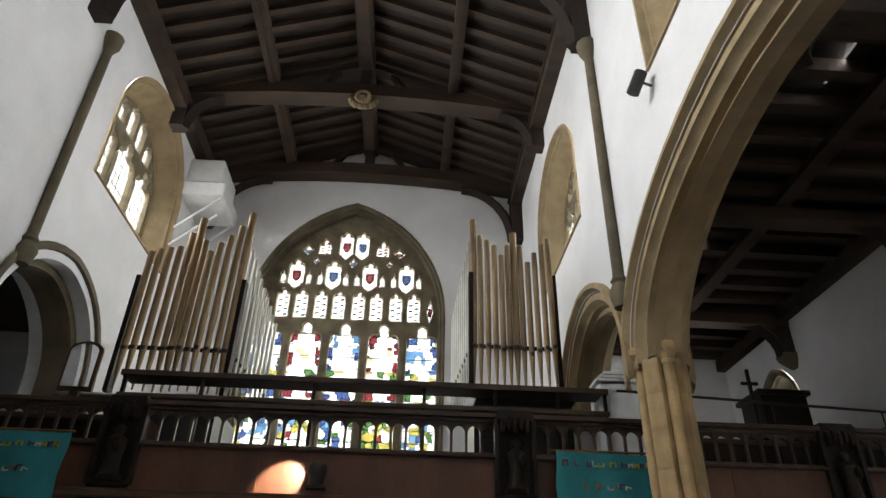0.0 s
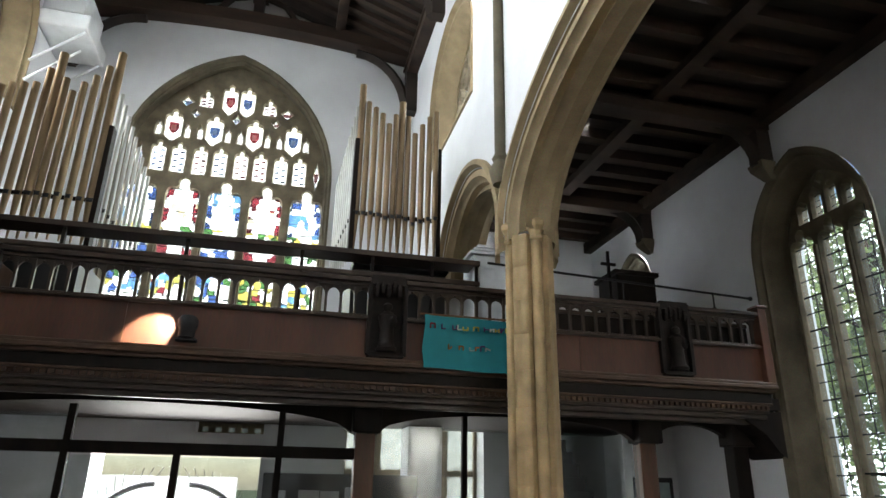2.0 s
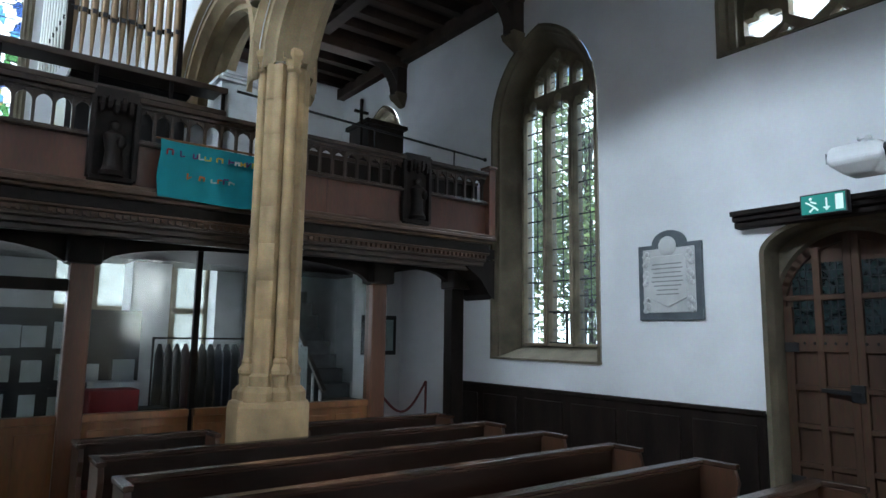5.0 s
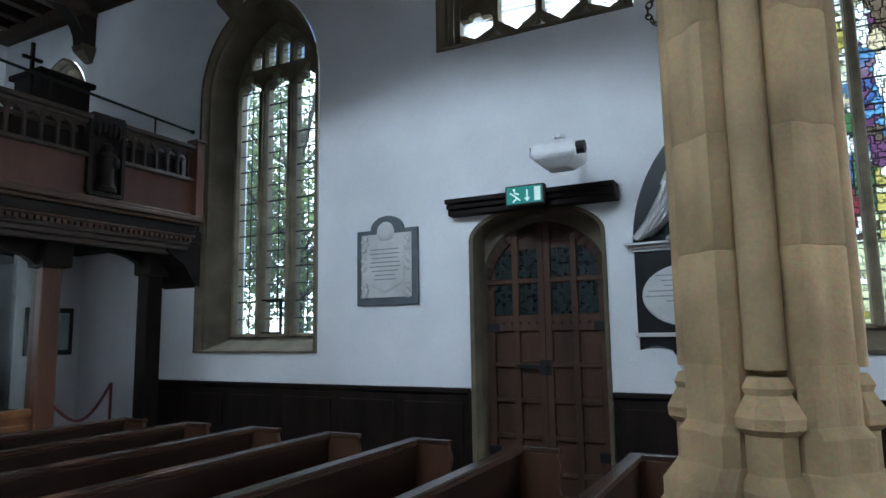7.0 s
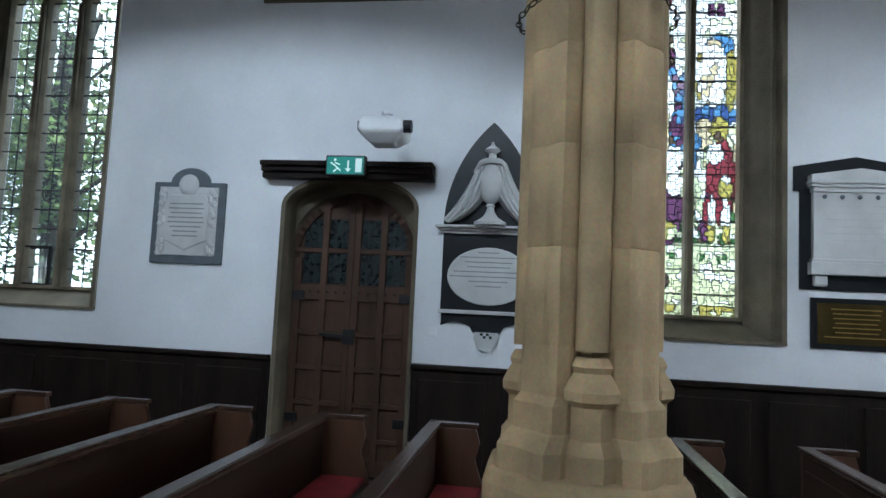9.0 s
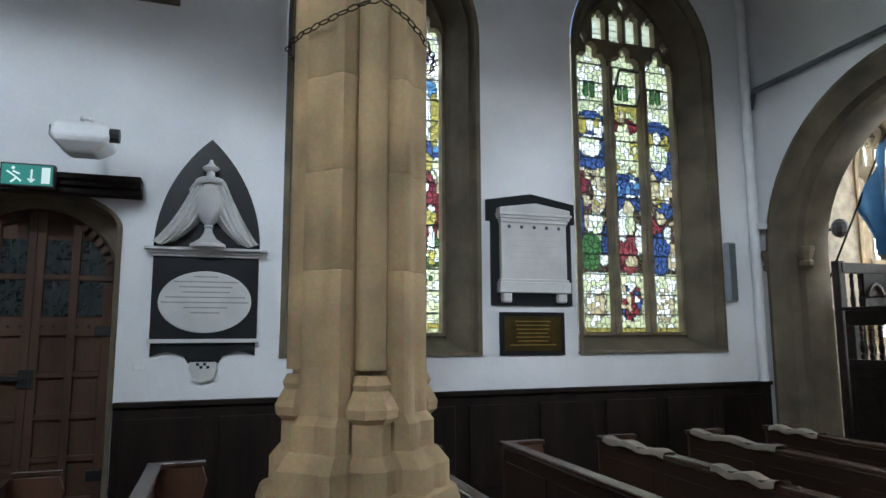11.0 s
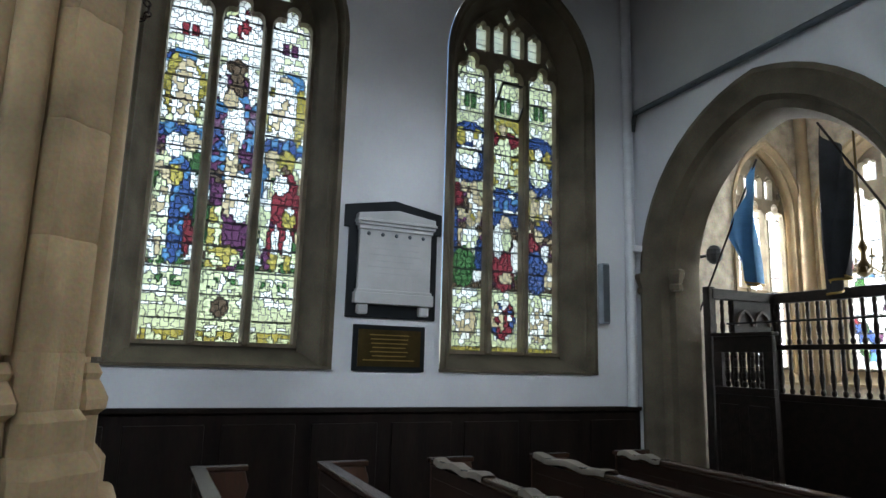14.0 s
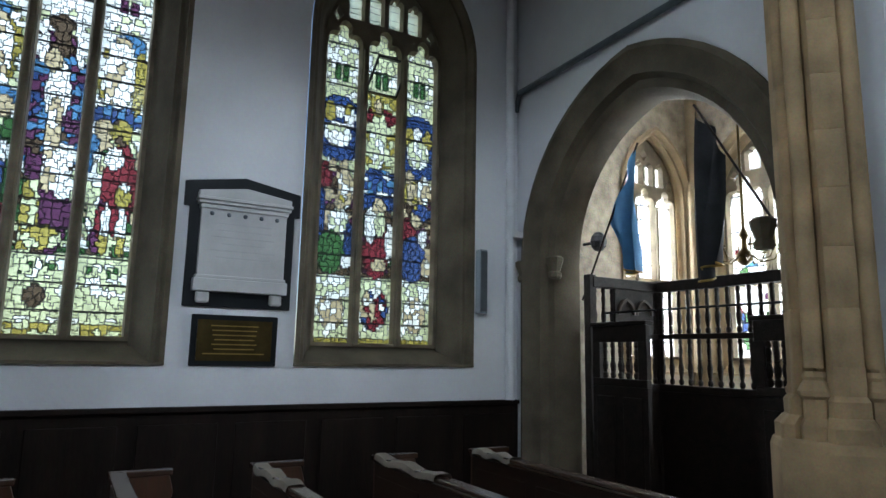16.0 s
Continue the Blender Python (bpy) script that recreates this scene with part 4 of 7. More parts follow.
def perp_window(name, label, put, face, sign, op, lights, spring_l, glaze, depth=0.43, mull=0.1, stone=None, inset=0.26, seed=1, layout=panel_layout, fill=None, pitch=0.0, tints=None):
    """A traceried window: moulded splayed reveal, pierced tracery with cusped lights, and its glazing."""
    c, w, sill, spring, rise = op
    # The default stone has the shade of the splay put into its colour.
    stone = stone or STONE_GREY_SHADED
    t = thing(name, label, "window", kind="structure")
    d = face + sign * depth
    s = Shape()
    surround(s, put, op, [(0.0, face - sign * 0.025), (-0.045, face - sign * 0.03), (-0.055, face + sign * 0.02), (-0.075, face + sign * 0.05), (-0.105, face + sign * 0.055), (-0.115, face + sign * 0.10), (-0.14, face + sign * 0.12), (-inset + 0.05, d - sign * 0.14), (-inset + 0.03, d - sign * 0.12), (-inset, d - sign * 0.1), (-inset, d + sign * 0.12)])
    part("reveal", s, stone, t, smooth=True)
    k = Shape()
    zb = sill + 0.20
    k.prism([(c - w, sill), (c + w, sill), (c + w, sill + 0.03), (c - w, sill + 0.03)], put, face - sign * 0.03, face + sign * 0.1)
    k.add([put(c - w, sill + 0.03, face + sign * 0.05), put(c + w, sill + 0.03, face + sign * 0.05), put(c + w - inset, zb, d), put(c - w + inset, zb, d)], [(0, 1, 2, 3)])
    part("window_sill", k, stone, t)
    iw = w - inset
    iop = (c, iw, zb, spring, rise - inset * 0.8)
    lw = pitch or 2 * iw / lights
    a, b = d - sign * 0.08, d + sign * 0.08
    holes, panes = [], []
    rise_l = min(lw * 0.58, 0.46)
    for i in range(lights if layout is not high_layout else 0):
        uc = c + lw * (i - (lights - 1) / 2)
        lh = lw / 2 - mull / 2
        sp = min(spring_l, arch_top(iop, uc + lh * 0.8) - rise_l * 0.6, arch_top(iop, uc - lh * 0.8) - rise_l * 0.6)
        holes.append(cusped(uc, lh, zb + 0.03, sp, rise_l))
        glaze(put, d, uc - lh, uc + lh, zb, light_head(uc, lh, sp, rise_l), i, t, seed * 10 + i)
    for kind, u, *q in layout(c, lw, lights, spring_l + rise_l):
        hole = kite(u, q[0], q[1], q[2]) if kind == "kite" else cusped(u, q[0], q[1], q[2], q[3], 0.14 if kind == "shield" else 0.0)
        hi = max(p[1] for p in hole)
        room = min(arch_top(iop, p[0]) for p in hole) - 0.045
        lo = min(p[1] for p in hole)
        if room - lo < 0.09:
            continue
        if room < hi:
            hole = [(x, lo + (z - lo) * (room - lo) / (hi - lo)) for x, z in hole]
        holes.append(hole)
        panes.append((kind, hole))
    pl = Shape()
    pierced(pl, outline(c, iw + 0.01, zb - 0.01, spring, iop[4] + 0.01), holes, put, a, b)
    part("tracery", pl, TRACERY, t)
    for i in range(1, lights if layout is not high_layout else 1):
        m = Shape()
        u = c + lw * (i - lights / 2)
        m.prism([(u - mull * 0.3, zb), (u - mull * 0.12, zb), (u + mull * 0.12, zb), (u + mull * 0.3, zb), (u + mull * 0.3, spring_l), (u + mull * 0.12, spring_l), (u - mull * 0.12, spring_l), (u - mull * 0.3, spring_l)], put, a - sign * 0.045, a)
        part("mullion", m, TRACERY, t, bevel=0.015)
    gl, ld = Shape(), Shape()
    mats = [fill or MILKY] + list(tints or [])
    rnd = random.Random(seed)
    for n, (kind, hole) in enumerate(panes):
        gl.add([put(u, v, d) for u, v in grown(hole, 0.01)], [tuple(range(len(hole)))])
        lo, hi = min(p[1] for p in hole), max(p[1] for p in hole)
        x0, x1 = min(p[0] for p in hole), max(p[0] for p in hole)
        rows = max(1, int((hi - lo) / 0.075))
        for r in range(1, rows):
            z = lo + (hi - lo) * (r + rnd.uniform(-0.25, 0.25)) / rows
            curve_bar(ld, [(x0, z), (x1, z + rnd.uniform(-0.02, 0.02))], put, 0.006, d - 0.004, d + 0.004)
        if tints:
            m = 1 + (n // 2) % len(tints)
            if kind == "panel" and x1 - x0 > 0.15:
                for r in range(7):
                    z = lo + (hi - lo) * (0.08 + 0.1 * r)
                    e = x0 + (x1 - x0) * (0.08 if r % 2 else 0.55)
                    gl.add([put(e, z, d - sign * 0.005), put(e + (x1 - x0) * 0.36, z + 0.015, d - sign * 0.005), put(e + (x1 - x0) * 0.30, z + 0.05, d - sign * 0.005), put(e + (x1 - x0) * 0.04, z + 0.035, d - sign * 0.005)], [(0, 1, 2, 3)], m)
            elif kind != "panel":
                mid, cz = (x0 + x1) / 2, lo + (hi - lo) * 0.48
                wd, ht = (x1 - x0) * 0.3, (hi - lo) * 0.17
                gl.add([put(mid + wd * x, cz + ht * z, d - sign * 0.005) for x, z in ((-1, 1), (1, 1), (1, -0.2), (0.6, -0.8), (0, -1.1), (-0.6, -0.8), (-1, -0.2))], [tuple(range(7))], m)
                gl.add([put(mid + wd * 0.45 * x, cz + ht * 0.5 * z, d - sign * 0.008) for x, z in ((-1, 1), (1, 1), (1, -1), (-1, -1))], [(0, 1, 2, 3)], 0)
    if gl.v:
        part("panel_glass", gl, mats, t).visible_shadow = False
    if ld.v:
        part("panel_lead", ld, LEAD, t).visible_shadow = False
    return t


def glaze_clear(put, d, u0, u1, z0, head, i, t, seed):
    quarry(put, d, u0, u1, z0, head, t)


def glaze_milky(put, d, u0, u1, z0, head, i, t, seed):
    quarry(put, d, u0, u1, z0, head, t, 0.15, 0.2, [MILKY])


def glaze_with(fn, cols, rows, piece=0.085):
    def go(put, d, u0, u1, z0, head, i, t, seed):
        turned = (lambda light, u, v, r: fn(2 - light, 1 - u, v, r)) if put is on_x else fn
        mosaic(put, d, u0, u1, z0, head, turned, i, cols, rows, seed, t, piece)
    return go


MILKY = glass("bright_leaded_glass", (0.36, 0.37, 0.36), 0.7)
PALE_FILL = glass("pale_tracery_glass", (0.33, 0.35, 0.26), 0.7)
perp_window("window_1", "tall three-light leaded clear window in a deep stone reveal", on_x, XS, 1, WIN_1, 3, 4.93, glaze_clear, seed=1, fill=CLEAR)
perp_window("window_2", "tall three-light stained glass window in pale and blue glass", on_x, XS, 1, WIN_2, 3, 4.93, glaze_with(scene_calvary, 17, 140, 0.066), seed=2, fill=PALE_FILL)
perp_window("window_3", "tall three-light stained glass window in blue and pale green glass", on_x, XS, 1, WIN_3, 3, 4.93, glaze_with(scene_ascent, 17, 140, 0.066), seed=3, fill=PALE_FILL)
perp_window("window_4", "high square-set traceried window above the side door", on_x, XS, 1, WIN_HIGH, 3, 5.0, glaze_milky, seed=4, inset=0.12, layout=high_layout)
perp_window("window_5", "small arched gallery window in shade-darkened stone", on_x, XS, 1, WIN_LOFT, 1, 5.35, glaze_milky, seed=5, inset=0.22, layout=lambda *q: [])
perp_window("window_6", "great five-light west window of stained glass with shields", on_y, YW, 1, WIN_WEST, 5, 7.04, glaze_with(scene_west, 14, 60, 0.12), depth=0.4, seed=6, inset=0.1, pitch=0.77, mull=0.17, layout=west_layout, fill=WHITE_G, tints=(BLUE_G, RED_G, RED_G, BLUE_G))
for nm, put_face, sg, op, sp in (("window_7", XN, 1, CL_WEST, 8.25), ("window_8", XN, 1, CL_NEAR, 8.25)):
    perp_window(nm, "three-light clerestory window with bright leaded glass", on_x, put_face, sg, op, 3, sp, glaze_milky, depth=0.5, seed=7, inset=0.3, stone=STONE)
# The last of these is never in view and only goes with its fill lamp.
for nm, op in (("window_9", CL_NORTH), ("window_14", CL_NORTH_2), ("window_15", CL_NORTH_UNSEEN)):
    perp_window(nm, "sunlit three-light north clerestory window", on_x, XL, -1, op, 3, 8.7, glaze_milky, depth=0.5, seed=9, inset=0.3, stone=STONE)

for win, u0, u1, z0, z1, lean, label in (("window_1", 5.83, 6.22, 1.76, 2.17, 0.0, "black iron casement frame"), ("window_3", -3.96, -3.60, 4.48, 4.92, -0.07, "tilted open iron hopper frame")):
    cs = Shape()
    ring = [(u0 - lean, z0), (u1 - lean, z0), (u1 + lean, z1), (u0 + lean, z1)]
    curve_bar(cs, ring + ring[:1], on_x, 0.02, XS + 0.36, XS + 0.40)
    part("casement", cs, IRON, bpy.data.objects[win], label)

# ---- west gallery ----
GY, GF = 6.8, 3.0
TEAL = material("teal_cloth", (0.008, 0.27, 0.31), 0.8, vary=0.2, scale=2.5, fine=120, bump=0.15)
PIPE_TIN = material("pipe_metal", (0.27, 0.18, 0.10), 0.3, 0.6, vary=0.25, scale=2, bump=0.03)
PIPE_SILVER = material("small_pipe_tin", (0.46, 0.46, 0.43), 0.3, 0.9, vary=0.2, scale=2, bump=0.03)
WHITE_P = material("white_paint", (0.72, 0.73, 0.74), 0.5, vary=0.08, bump=0.02)
CARVED = material("carved_black_oak", (0.022, 0.014, 0.010), 0.55, spec=0.25, vary=0.5, scale=14, fine=60, bump=0.5)
BLACK = material("black_plastic", (0.012, 0.012, 0.013), 0.5, vary=0.2, bump=0.02)
RED = material("red_cushion", (0.24, 0.008, 0.012), 0.85, vary=0.25, bump=0.1)
PAPER = material("white_paper", (0.66, 0.68, 0.70), 0.8, vary=0.12, bump=0.02)
GREY_MARBLE = material("grey_slate_frame", (0.10, 0.12, 0.135), 0.45, vary=0.25, scale=5, bump=0.05)
MARBLE = material("white_marble", (0.56, 0.56, 0.55), 0.4, vary=0.15, scale=3, bump=0.05)
BLACK_MARBLE = material("black_marble", (0.013, 0.015, 0.018), 0.35, spec=0.25, vary=0.4, scale=3, bump=0.02)
BRASS = material("old_brass", (0.10, 0.068, 0.022), 0.3, 0.85, vary=0.3, scale=6, bump=0.05)
INK = material("faded_lettering", (0.27, 0.27, 0.27), 0.7, vary=0.2, bump=0)
GOLD = material("gilt_lettering", (0.42, 0.28, 0.07), 0.35, 0.7, vary=0.2, bump=0)
PLAIN_GLASS = glass("screen_glass", (0.88, 0.92, 0.92), 0.995)

g = Shape()
g.box((XL, GY + 0.05, GF - 0.08), (XS, YW, GF + 0.06))
structure(g.make("floor_gallery", OAK), "dark boarded gallery floor", "floor")


def statue(x, y, z, h, parent=None):
    """A niche figure as one plain carved shape."""
    s = Shape()
    s.lathe([(0.11, 0), (0.12, 0.04), (0.1, 0.06), (0.085, h * 0.2), (0.075, h * 0.45), (0.095, h * 0.62), (0.105, h * 0.72), (0.055, h * 0.79), (0.035, h * 0.82), (0.055, h * 0.88), (0.055, h * 0.94), (0.02, h)], (x, y, z), 10)
    s.ball((x + 0.05, y - 0.09, z + h * 0.58), (0.05, 0.04, 0.07), 6)
    ob = s.make("statue", CARVED, smooth=True)
    return tagged(ob, "small dark carved oak figure in a gallery niche", "statue", "niche figures")


def gallery_front():
    t = thing("gallery_front", "dark carved oak gallery front with red-brown panels and balusters", "gallery")
    x0, x1 = XL, 6.3
    for z0, z1, p in ((2.74, 2.80, -0.09), (2.80, 2.86, -0.03), (2.86, 2.90, 0.0), (2.96, 2.99, 0.05), (2.99, 3.11, 0.03), (3.11, 3.15, 0.08), (3.15, 3.20, 0.13), (3.20, 3.24, 0.10)):
        s = Shape()
        s.box((x0, GY - p, z0), (x1 - max(0.0, (3.2 - z0) * 0.3), GY + 0.18, z1))
        part("cornice", s, LIGHT_CORN if z1 > 3.12 or z1 == 2.99 else (CARVED if z1 == 3.11 else OAK_RAIL), t, bevel=0.012)
    d = Shape()
    d.box((x0, GY - 0.005, 2.90), (x1 - 0.1, GY + 0.16, 2.96))
    x = x0
    while x < x1 - 0.14:
        d.box((x, GY - 0.045, 2.91), (x + 0.035, GY, 2.95))
        x += 0.07
    dn = part("dentils", d, LIGHT_CORN, t)
    dn["kind"] = "stuff"
    dn.name = "dentil_course"
    niches = (-2.75, 1.38, 4.99)
    edges = [x0] + [e for n in niches for e in (n - 0.2, n + 0.2)] + [x1]
    for a, b in zip(edges[::2], edges[1::2]):
        n = max(1, round((b - a) / 1.15))
        for i in range(n):
            u, v = a + (b - a) * i / n, a + (b - a) * (i + 1) / n
            s = Shape()
            s.box((u + 0.004, GY + 0.03, 3.24), (v - 0.004, GY + 0.07, 3.68))
            part("panel", s, PANEL_OAK, t, "polished red-brown oak panel")
            st = Shape()
            st.box((u - 0.012, GY + 0.018, 3.24), (u + 0.012, GY + 0.06, 3.68))
            part("stile", st, PANEL_OAK, t)
        for z0, z1, pr in ((3.68, 3.71, -0.03), (3.71, 3.735, 0.0), (4.06, 4.10, 0.0), (4.10, 4.15, -0.05)):
            r = Shape()
            r.box((a, GY + pr, z0), (b, GY + 0.12, z1))
            part("rail", r, OAK_RAIL, t, bevel=0.008)
        m = max(2, round((b - a) / 0.165))
        for i in range(m + 1):
            u = a + (b - a) * i / m
            s = Shape()
            s.box((u - 0.014, GY + 0.02, 3.735), (u + 0.014, GY + 0.06, 4.06))
            part("baluster", s, OAK_RAIL, t)
            if i < m:
                q = Shape()
                uc, hw = u + (b - a) / m / 2, (b - a) / m / 2 - 0.014
                pts = [(uc + x, 3.94 + z) for x, z in arch(hw, 0.085, 4)]
                q.prism(pts + [(uc + hw, 4.06), (uc - hw, 4.06)], on_y, GY + 0.03, GY + 0.05)
                q.lathe([(0.004, -0.02), (0.016, 0.0), (0.004, 0.02)], (uc, GY + 0.028, 4.035), 6)
                part("arcade_head", q, OAK_RAIL, t)
    for n in niches:
        s = Shape()
        s.box((n - 0.2, GY + 0.04, 3.29), (n + 0.2, GY + 0.12, 4.15))
        s.box((n - 0.2, GY - 0.03, 3.27), (n + 0.2, GY + 0.1, 3.32))
        for sx in (-1, 1):
            s.box((n + sx * 0.2 - 0.025, GY - 0.03, 3.29), (n + sx * 0.2 + 0.025, GY + 0.06, 4.17))
        part("niche", s, CARVED, t, bevel=0.008)
        c = Shape()
        for i in range(5):
            c.ball((n - 0.13 + 0.065 * i, GY - 0.02, 4.02 + 0.03 * (i % 2)), (0.04, 0.06, 0.09), 6)
        c.box((n - 0.19, GY - 0.04, 4.08), (n + 0.19, GY + 0.06, 4.19))
        part("canopy", c, CARVED, t)
        statue(n, GY - 0.02 + 0.0, 3.32, 0.56)
    e = Shape()
    e.box((6.2, GY - 0.06, 3.24), (6.32, GY + 0.1, 4.2))
    e.box((6.18, GY - 0.08, 4.2), (6.34, GY + 0.12, 4.24))
    part("end_post", e, PANEL_OAK, t, bevel=0.01)
    b = Shape()
    b.loft([[(XS, y, 2.9), (XS, y, 2.35), (XS - 0.1, y, 2.42), (XS - 0.25, y, 2.62), (XS - 0.5, y, 2.78), (XS - 0.5, y, 2.9)] for y in (GY + 0.05, GY + 0.7)])
    part("end_bracket", b, OAK, t)


LIGHT_CORN = material("cornice_oak", (0.125, 0.066, 0.036), 0.45, vary=0.4, scale=6, bump=0.15)
OAK_RAIL = material("worn_rail_oak", (0.065, 0.040, 0.027), 0.4, vary=0.4, scale=6, bump=0.15)
gallery_front()


def banner(x0, x1, z0, z1, lines, sag):
    t = thing("banner", "teal cloth banner with coloured lettering hung on the gallery front", "banner", "teal banners")
    s = Shape()
    n, m = 24, 10
    rows = []
    for j in range(m + 1):
        row = []
        for i in range(n + 1):
            u, v = i / n, j / m
            row.append((x0 + (x1 - x0) * u + 0.012 * math.sin(7 * v + 2), GY - 0.15 - 0.012 * math.sin(9 * u + 2 * v) - 0.006 * math.sin(23 * u) * (1 - v), z0 + (z1 - z0) * v - sag * math.sin(math.pi * u) * 0.02 + 0.012 * math.sin(5 * u)))
        rows.append(row)
    s.loft(rows, closed=False)
    s.add([(x, y + 0.006, z) for r in rows for x, y, z in r], [(j * (n + 1) + i, j * (n + 1) + i + 1, (j + 1) * (n + 1) + i + 1, (j + 1) * (n + 1) + i) for j in range(m) for i in range(n)])
    part("cloth", s, TEAL, t, smooth=True)
    r = Shape()
    r.tube([(x0 - 0.04, GY - 0.15, z1), (x1 + 0.04, GY - 0.15, z1)], 0.012)
    part("pole", r, LIGHT_OAK, t)
    cols = [material("felt_" + n, c, 0.9, vary=0.2, bump=0.05) for n, c in (("red", (0.3, 0.02, 0.03)), ("yellow", (0.5, 0.36, 0.05)), ("orange", (0.45, 0.13, 0.03)), ("purple", (0.10, 0.03, 0.12)), ("white", (0.5, 0.5, 0.45)))]
    rnd = random.Random(5)
    for j, count in enumerate(lines):
        w = (x1 - x0) * 0.82
        x = x0 + (x1 - x0) * (0.09 if j == 0 else 0.28)
        zc = z1 - (z1 - z0) * (0.27 + 0.38 * j)
        for i in range(count):
            if rnd.random() > 0.8 and i:
                x += w / 14
            q = Shape()
            hh = rnd.uniform(0.035, 0.06)
            ww = rnd.uniform(0.018, 0.028)
            q.bar((x - ww, GY - 0.178, zc), (x - ww, GY - 0.178, zc + hh), 0.014, 0.012)
            q.bar((x - ww, GY - 0.178, zc + hh * rnd.choice((0.0, 0.5, 1))), (x + ww, GY - 0.178, zc + hh * rnd.choice((0.1, 0.5, 1))), 0.012, 0.014)
            if rnd.random() > 0.4:
                q.bar((x + ww, GY - 0.178, zc), (x + ww, GY - 0.178, zc + hh), 0.014, 0.012)
            part("letter_mark", q, cols[rnd.randrange(5)], t)
            x += w / 14


banner(1.77, 2.83, 3.16, 3.75, (11, 6), 1)
banner(-4.2, -3.18, 3.13, 3.76, (11, 6), 1)


def organ_pipe(parent, x, y, z0, z1, r, mat):
    s = Shape()
    foot = z0 + min(0.55, (z1 - z0) * 0.25)
    s.lathe([(r * 0.25, z0 - z0), (r * 0.95, foot - z0), (r, foot + 0.02 - z0), (r, z1 - z0), (r * 0.9, z1 - z0), (r * 0.88, z1 - 0.1 - z0)], (x, y, z0), 14)
    s.box((x - r * 0.62, y - r * 1.03, foot + 0.01), (x + r * 0.62, y - r * 0.75, foot + 0.05), 1)
    s.box((x - r * 0.75, y - r * 1.06, foot + 0.05), (x + r * 0.75, y - r * 0.72, foot + 0.062), 1)
    part("pipe", s, [mat, BLACK], parent, smooth=True)


def organ_case(mirror):
    lab = "bank of tall bronze-coloured metal organ pipes on a dark oak case"
    t = thing("organ_pipes", lab, "organ", "organ cases")
    yb = 8.1 if mirror else 7.55
    tops = (7.22, 6.95, 6.85, 6.75, 6.6, 6.78, 7.02, 6.82, 6.55, 6.68, 6.8, 6.9)
    for i, z in enumerate(tops):
        x = 1.02 + i * 0.094
        if mirror:
            x, z = -2.26 - i * 0.117, (7.5, 7.25, 7.05, 6.9, 6.75, 6.95, 7.35, 7.1, 6.85, 6.8, 6.75, 6.7)[i]
        organ_pipe(t, x, yb + 0.05 * math.cos(i * 0.9), 4.68, z, (0.048 if i in (0, 6) else 0.038) + 0.008 * mirror, PIPE_TIN)
    for i in range(9):
        x = -2.2 + i * 0.03 if mirror else 0.98 - i * 0.016
        organ_pipe(t, x, yb + 0.2 + i * 0.15, 4.68, 6.95 - 0.08 * i, 0.026, PIPE_SILVER)
    for zb in (5.28,):
        b = Shape()
        b.bar((-3.6 if mirror else 1.0, yb + 0.05, zb), (-2.2 if mirror else 2.1, yb + 0.05, zb), 0.03, 0.05)
        part("stay", b, OAK, t)
    for x in ((-3.66, -2.19) if mirror else (0.985, 2.12)):
        s = Shape()
        s.box((x - 0.03, yb, 4.66), (x + 0.03, yb + 0.17, 6.35))
        part("post", s, OAK, t)
    s = Shape()
    a, b = (-3.6, -2.3) if mirror else (1.05, 2.3)
    s.box((a, yb + 0.12, 4.6), (b, yb + 0.9, 4.67))
    s.box((a, yb + 0.3, GF), (b, yb + 1.4, 4.6))
    part("case_back", s, BLACK, t)


def gallery_bench(x0, x1, y):
    """An added bench that makes the gap behind the gallery front dark: boarded back, rail, seat and two ends."""
    t = thing("gallery_bench", "added dark bench filling the darkness behind the gallery balusters", "bench", "gallery benches")
    n = max(2, round((x1 - x0) / 0.4))
    for i in range(n):
        s = Shape()
        s.box((x0 + (x1 - x0) * i / n + 0.003, y, GF + 0.06), (x0 + (x1 - x0) * (i + 1) / n - 0.003, y + 0.03, 4.02))
        part("back_board", s, OAK, t, bevel=0.005)
    s = Shape()
    s.box((x0, y - 0.02, 4.02), (x1, y + 0.05, 4.07))
    part("top_rail", s, OAK_RAIL, t, bevel=0.01)
    s = Shape()
    s.box((x0 + 0.03, y + 0.03, 3.46), (x1 - 0.03, y + 0.38, 3.5))
    part("seat", s, OAK, t, bevel=0.008)
    for x in (x0, x1 - 0.04):
        s = Shape()
        s.box((x, y + 0.03, GF + 0.06), (x + 0.04, y + 0.4, 3.9))
        part("bench_end", s, DOOR_OAK, t, bevel=0.01)


# Benches added to give the darkness behind the balusters a dark surface.
gallery_bench(3.4, 4.85, 7.12)
gallery_bench(5.12, 6.3, 7.12)
gallery_bench(-4.25, -2.95, 7.12)
organ_case(0)
organ_case(1)
ob = thing("organ_sill", "long dark oak board and rail under the organ pipes", "organ")
for y, z, h, d in ((7.28, 4.60, 0.07, 0.34), (7.3, 4.34, 0.06, 0.08)):
    s = Shape()
    s.box((-3.15, y, z), (2.62, y + d, z + h))
    part("board", s, OAK_RAIL, ob, bevel=0.01)
for x in (-3.1, -2.2, -0.9, 0.4, 1.25, 2.0, 2.58):
    s = Shape()
    s.box((x - 0.02, 7.32, GF + 0.06), (x + 0.02, 7.37, 4.6))
    part("support", s, OAK, ob)
s = Shape()
s.box((-4.2, 7.9, GF + 0.06), (-2.95, 8.7, 4.3))
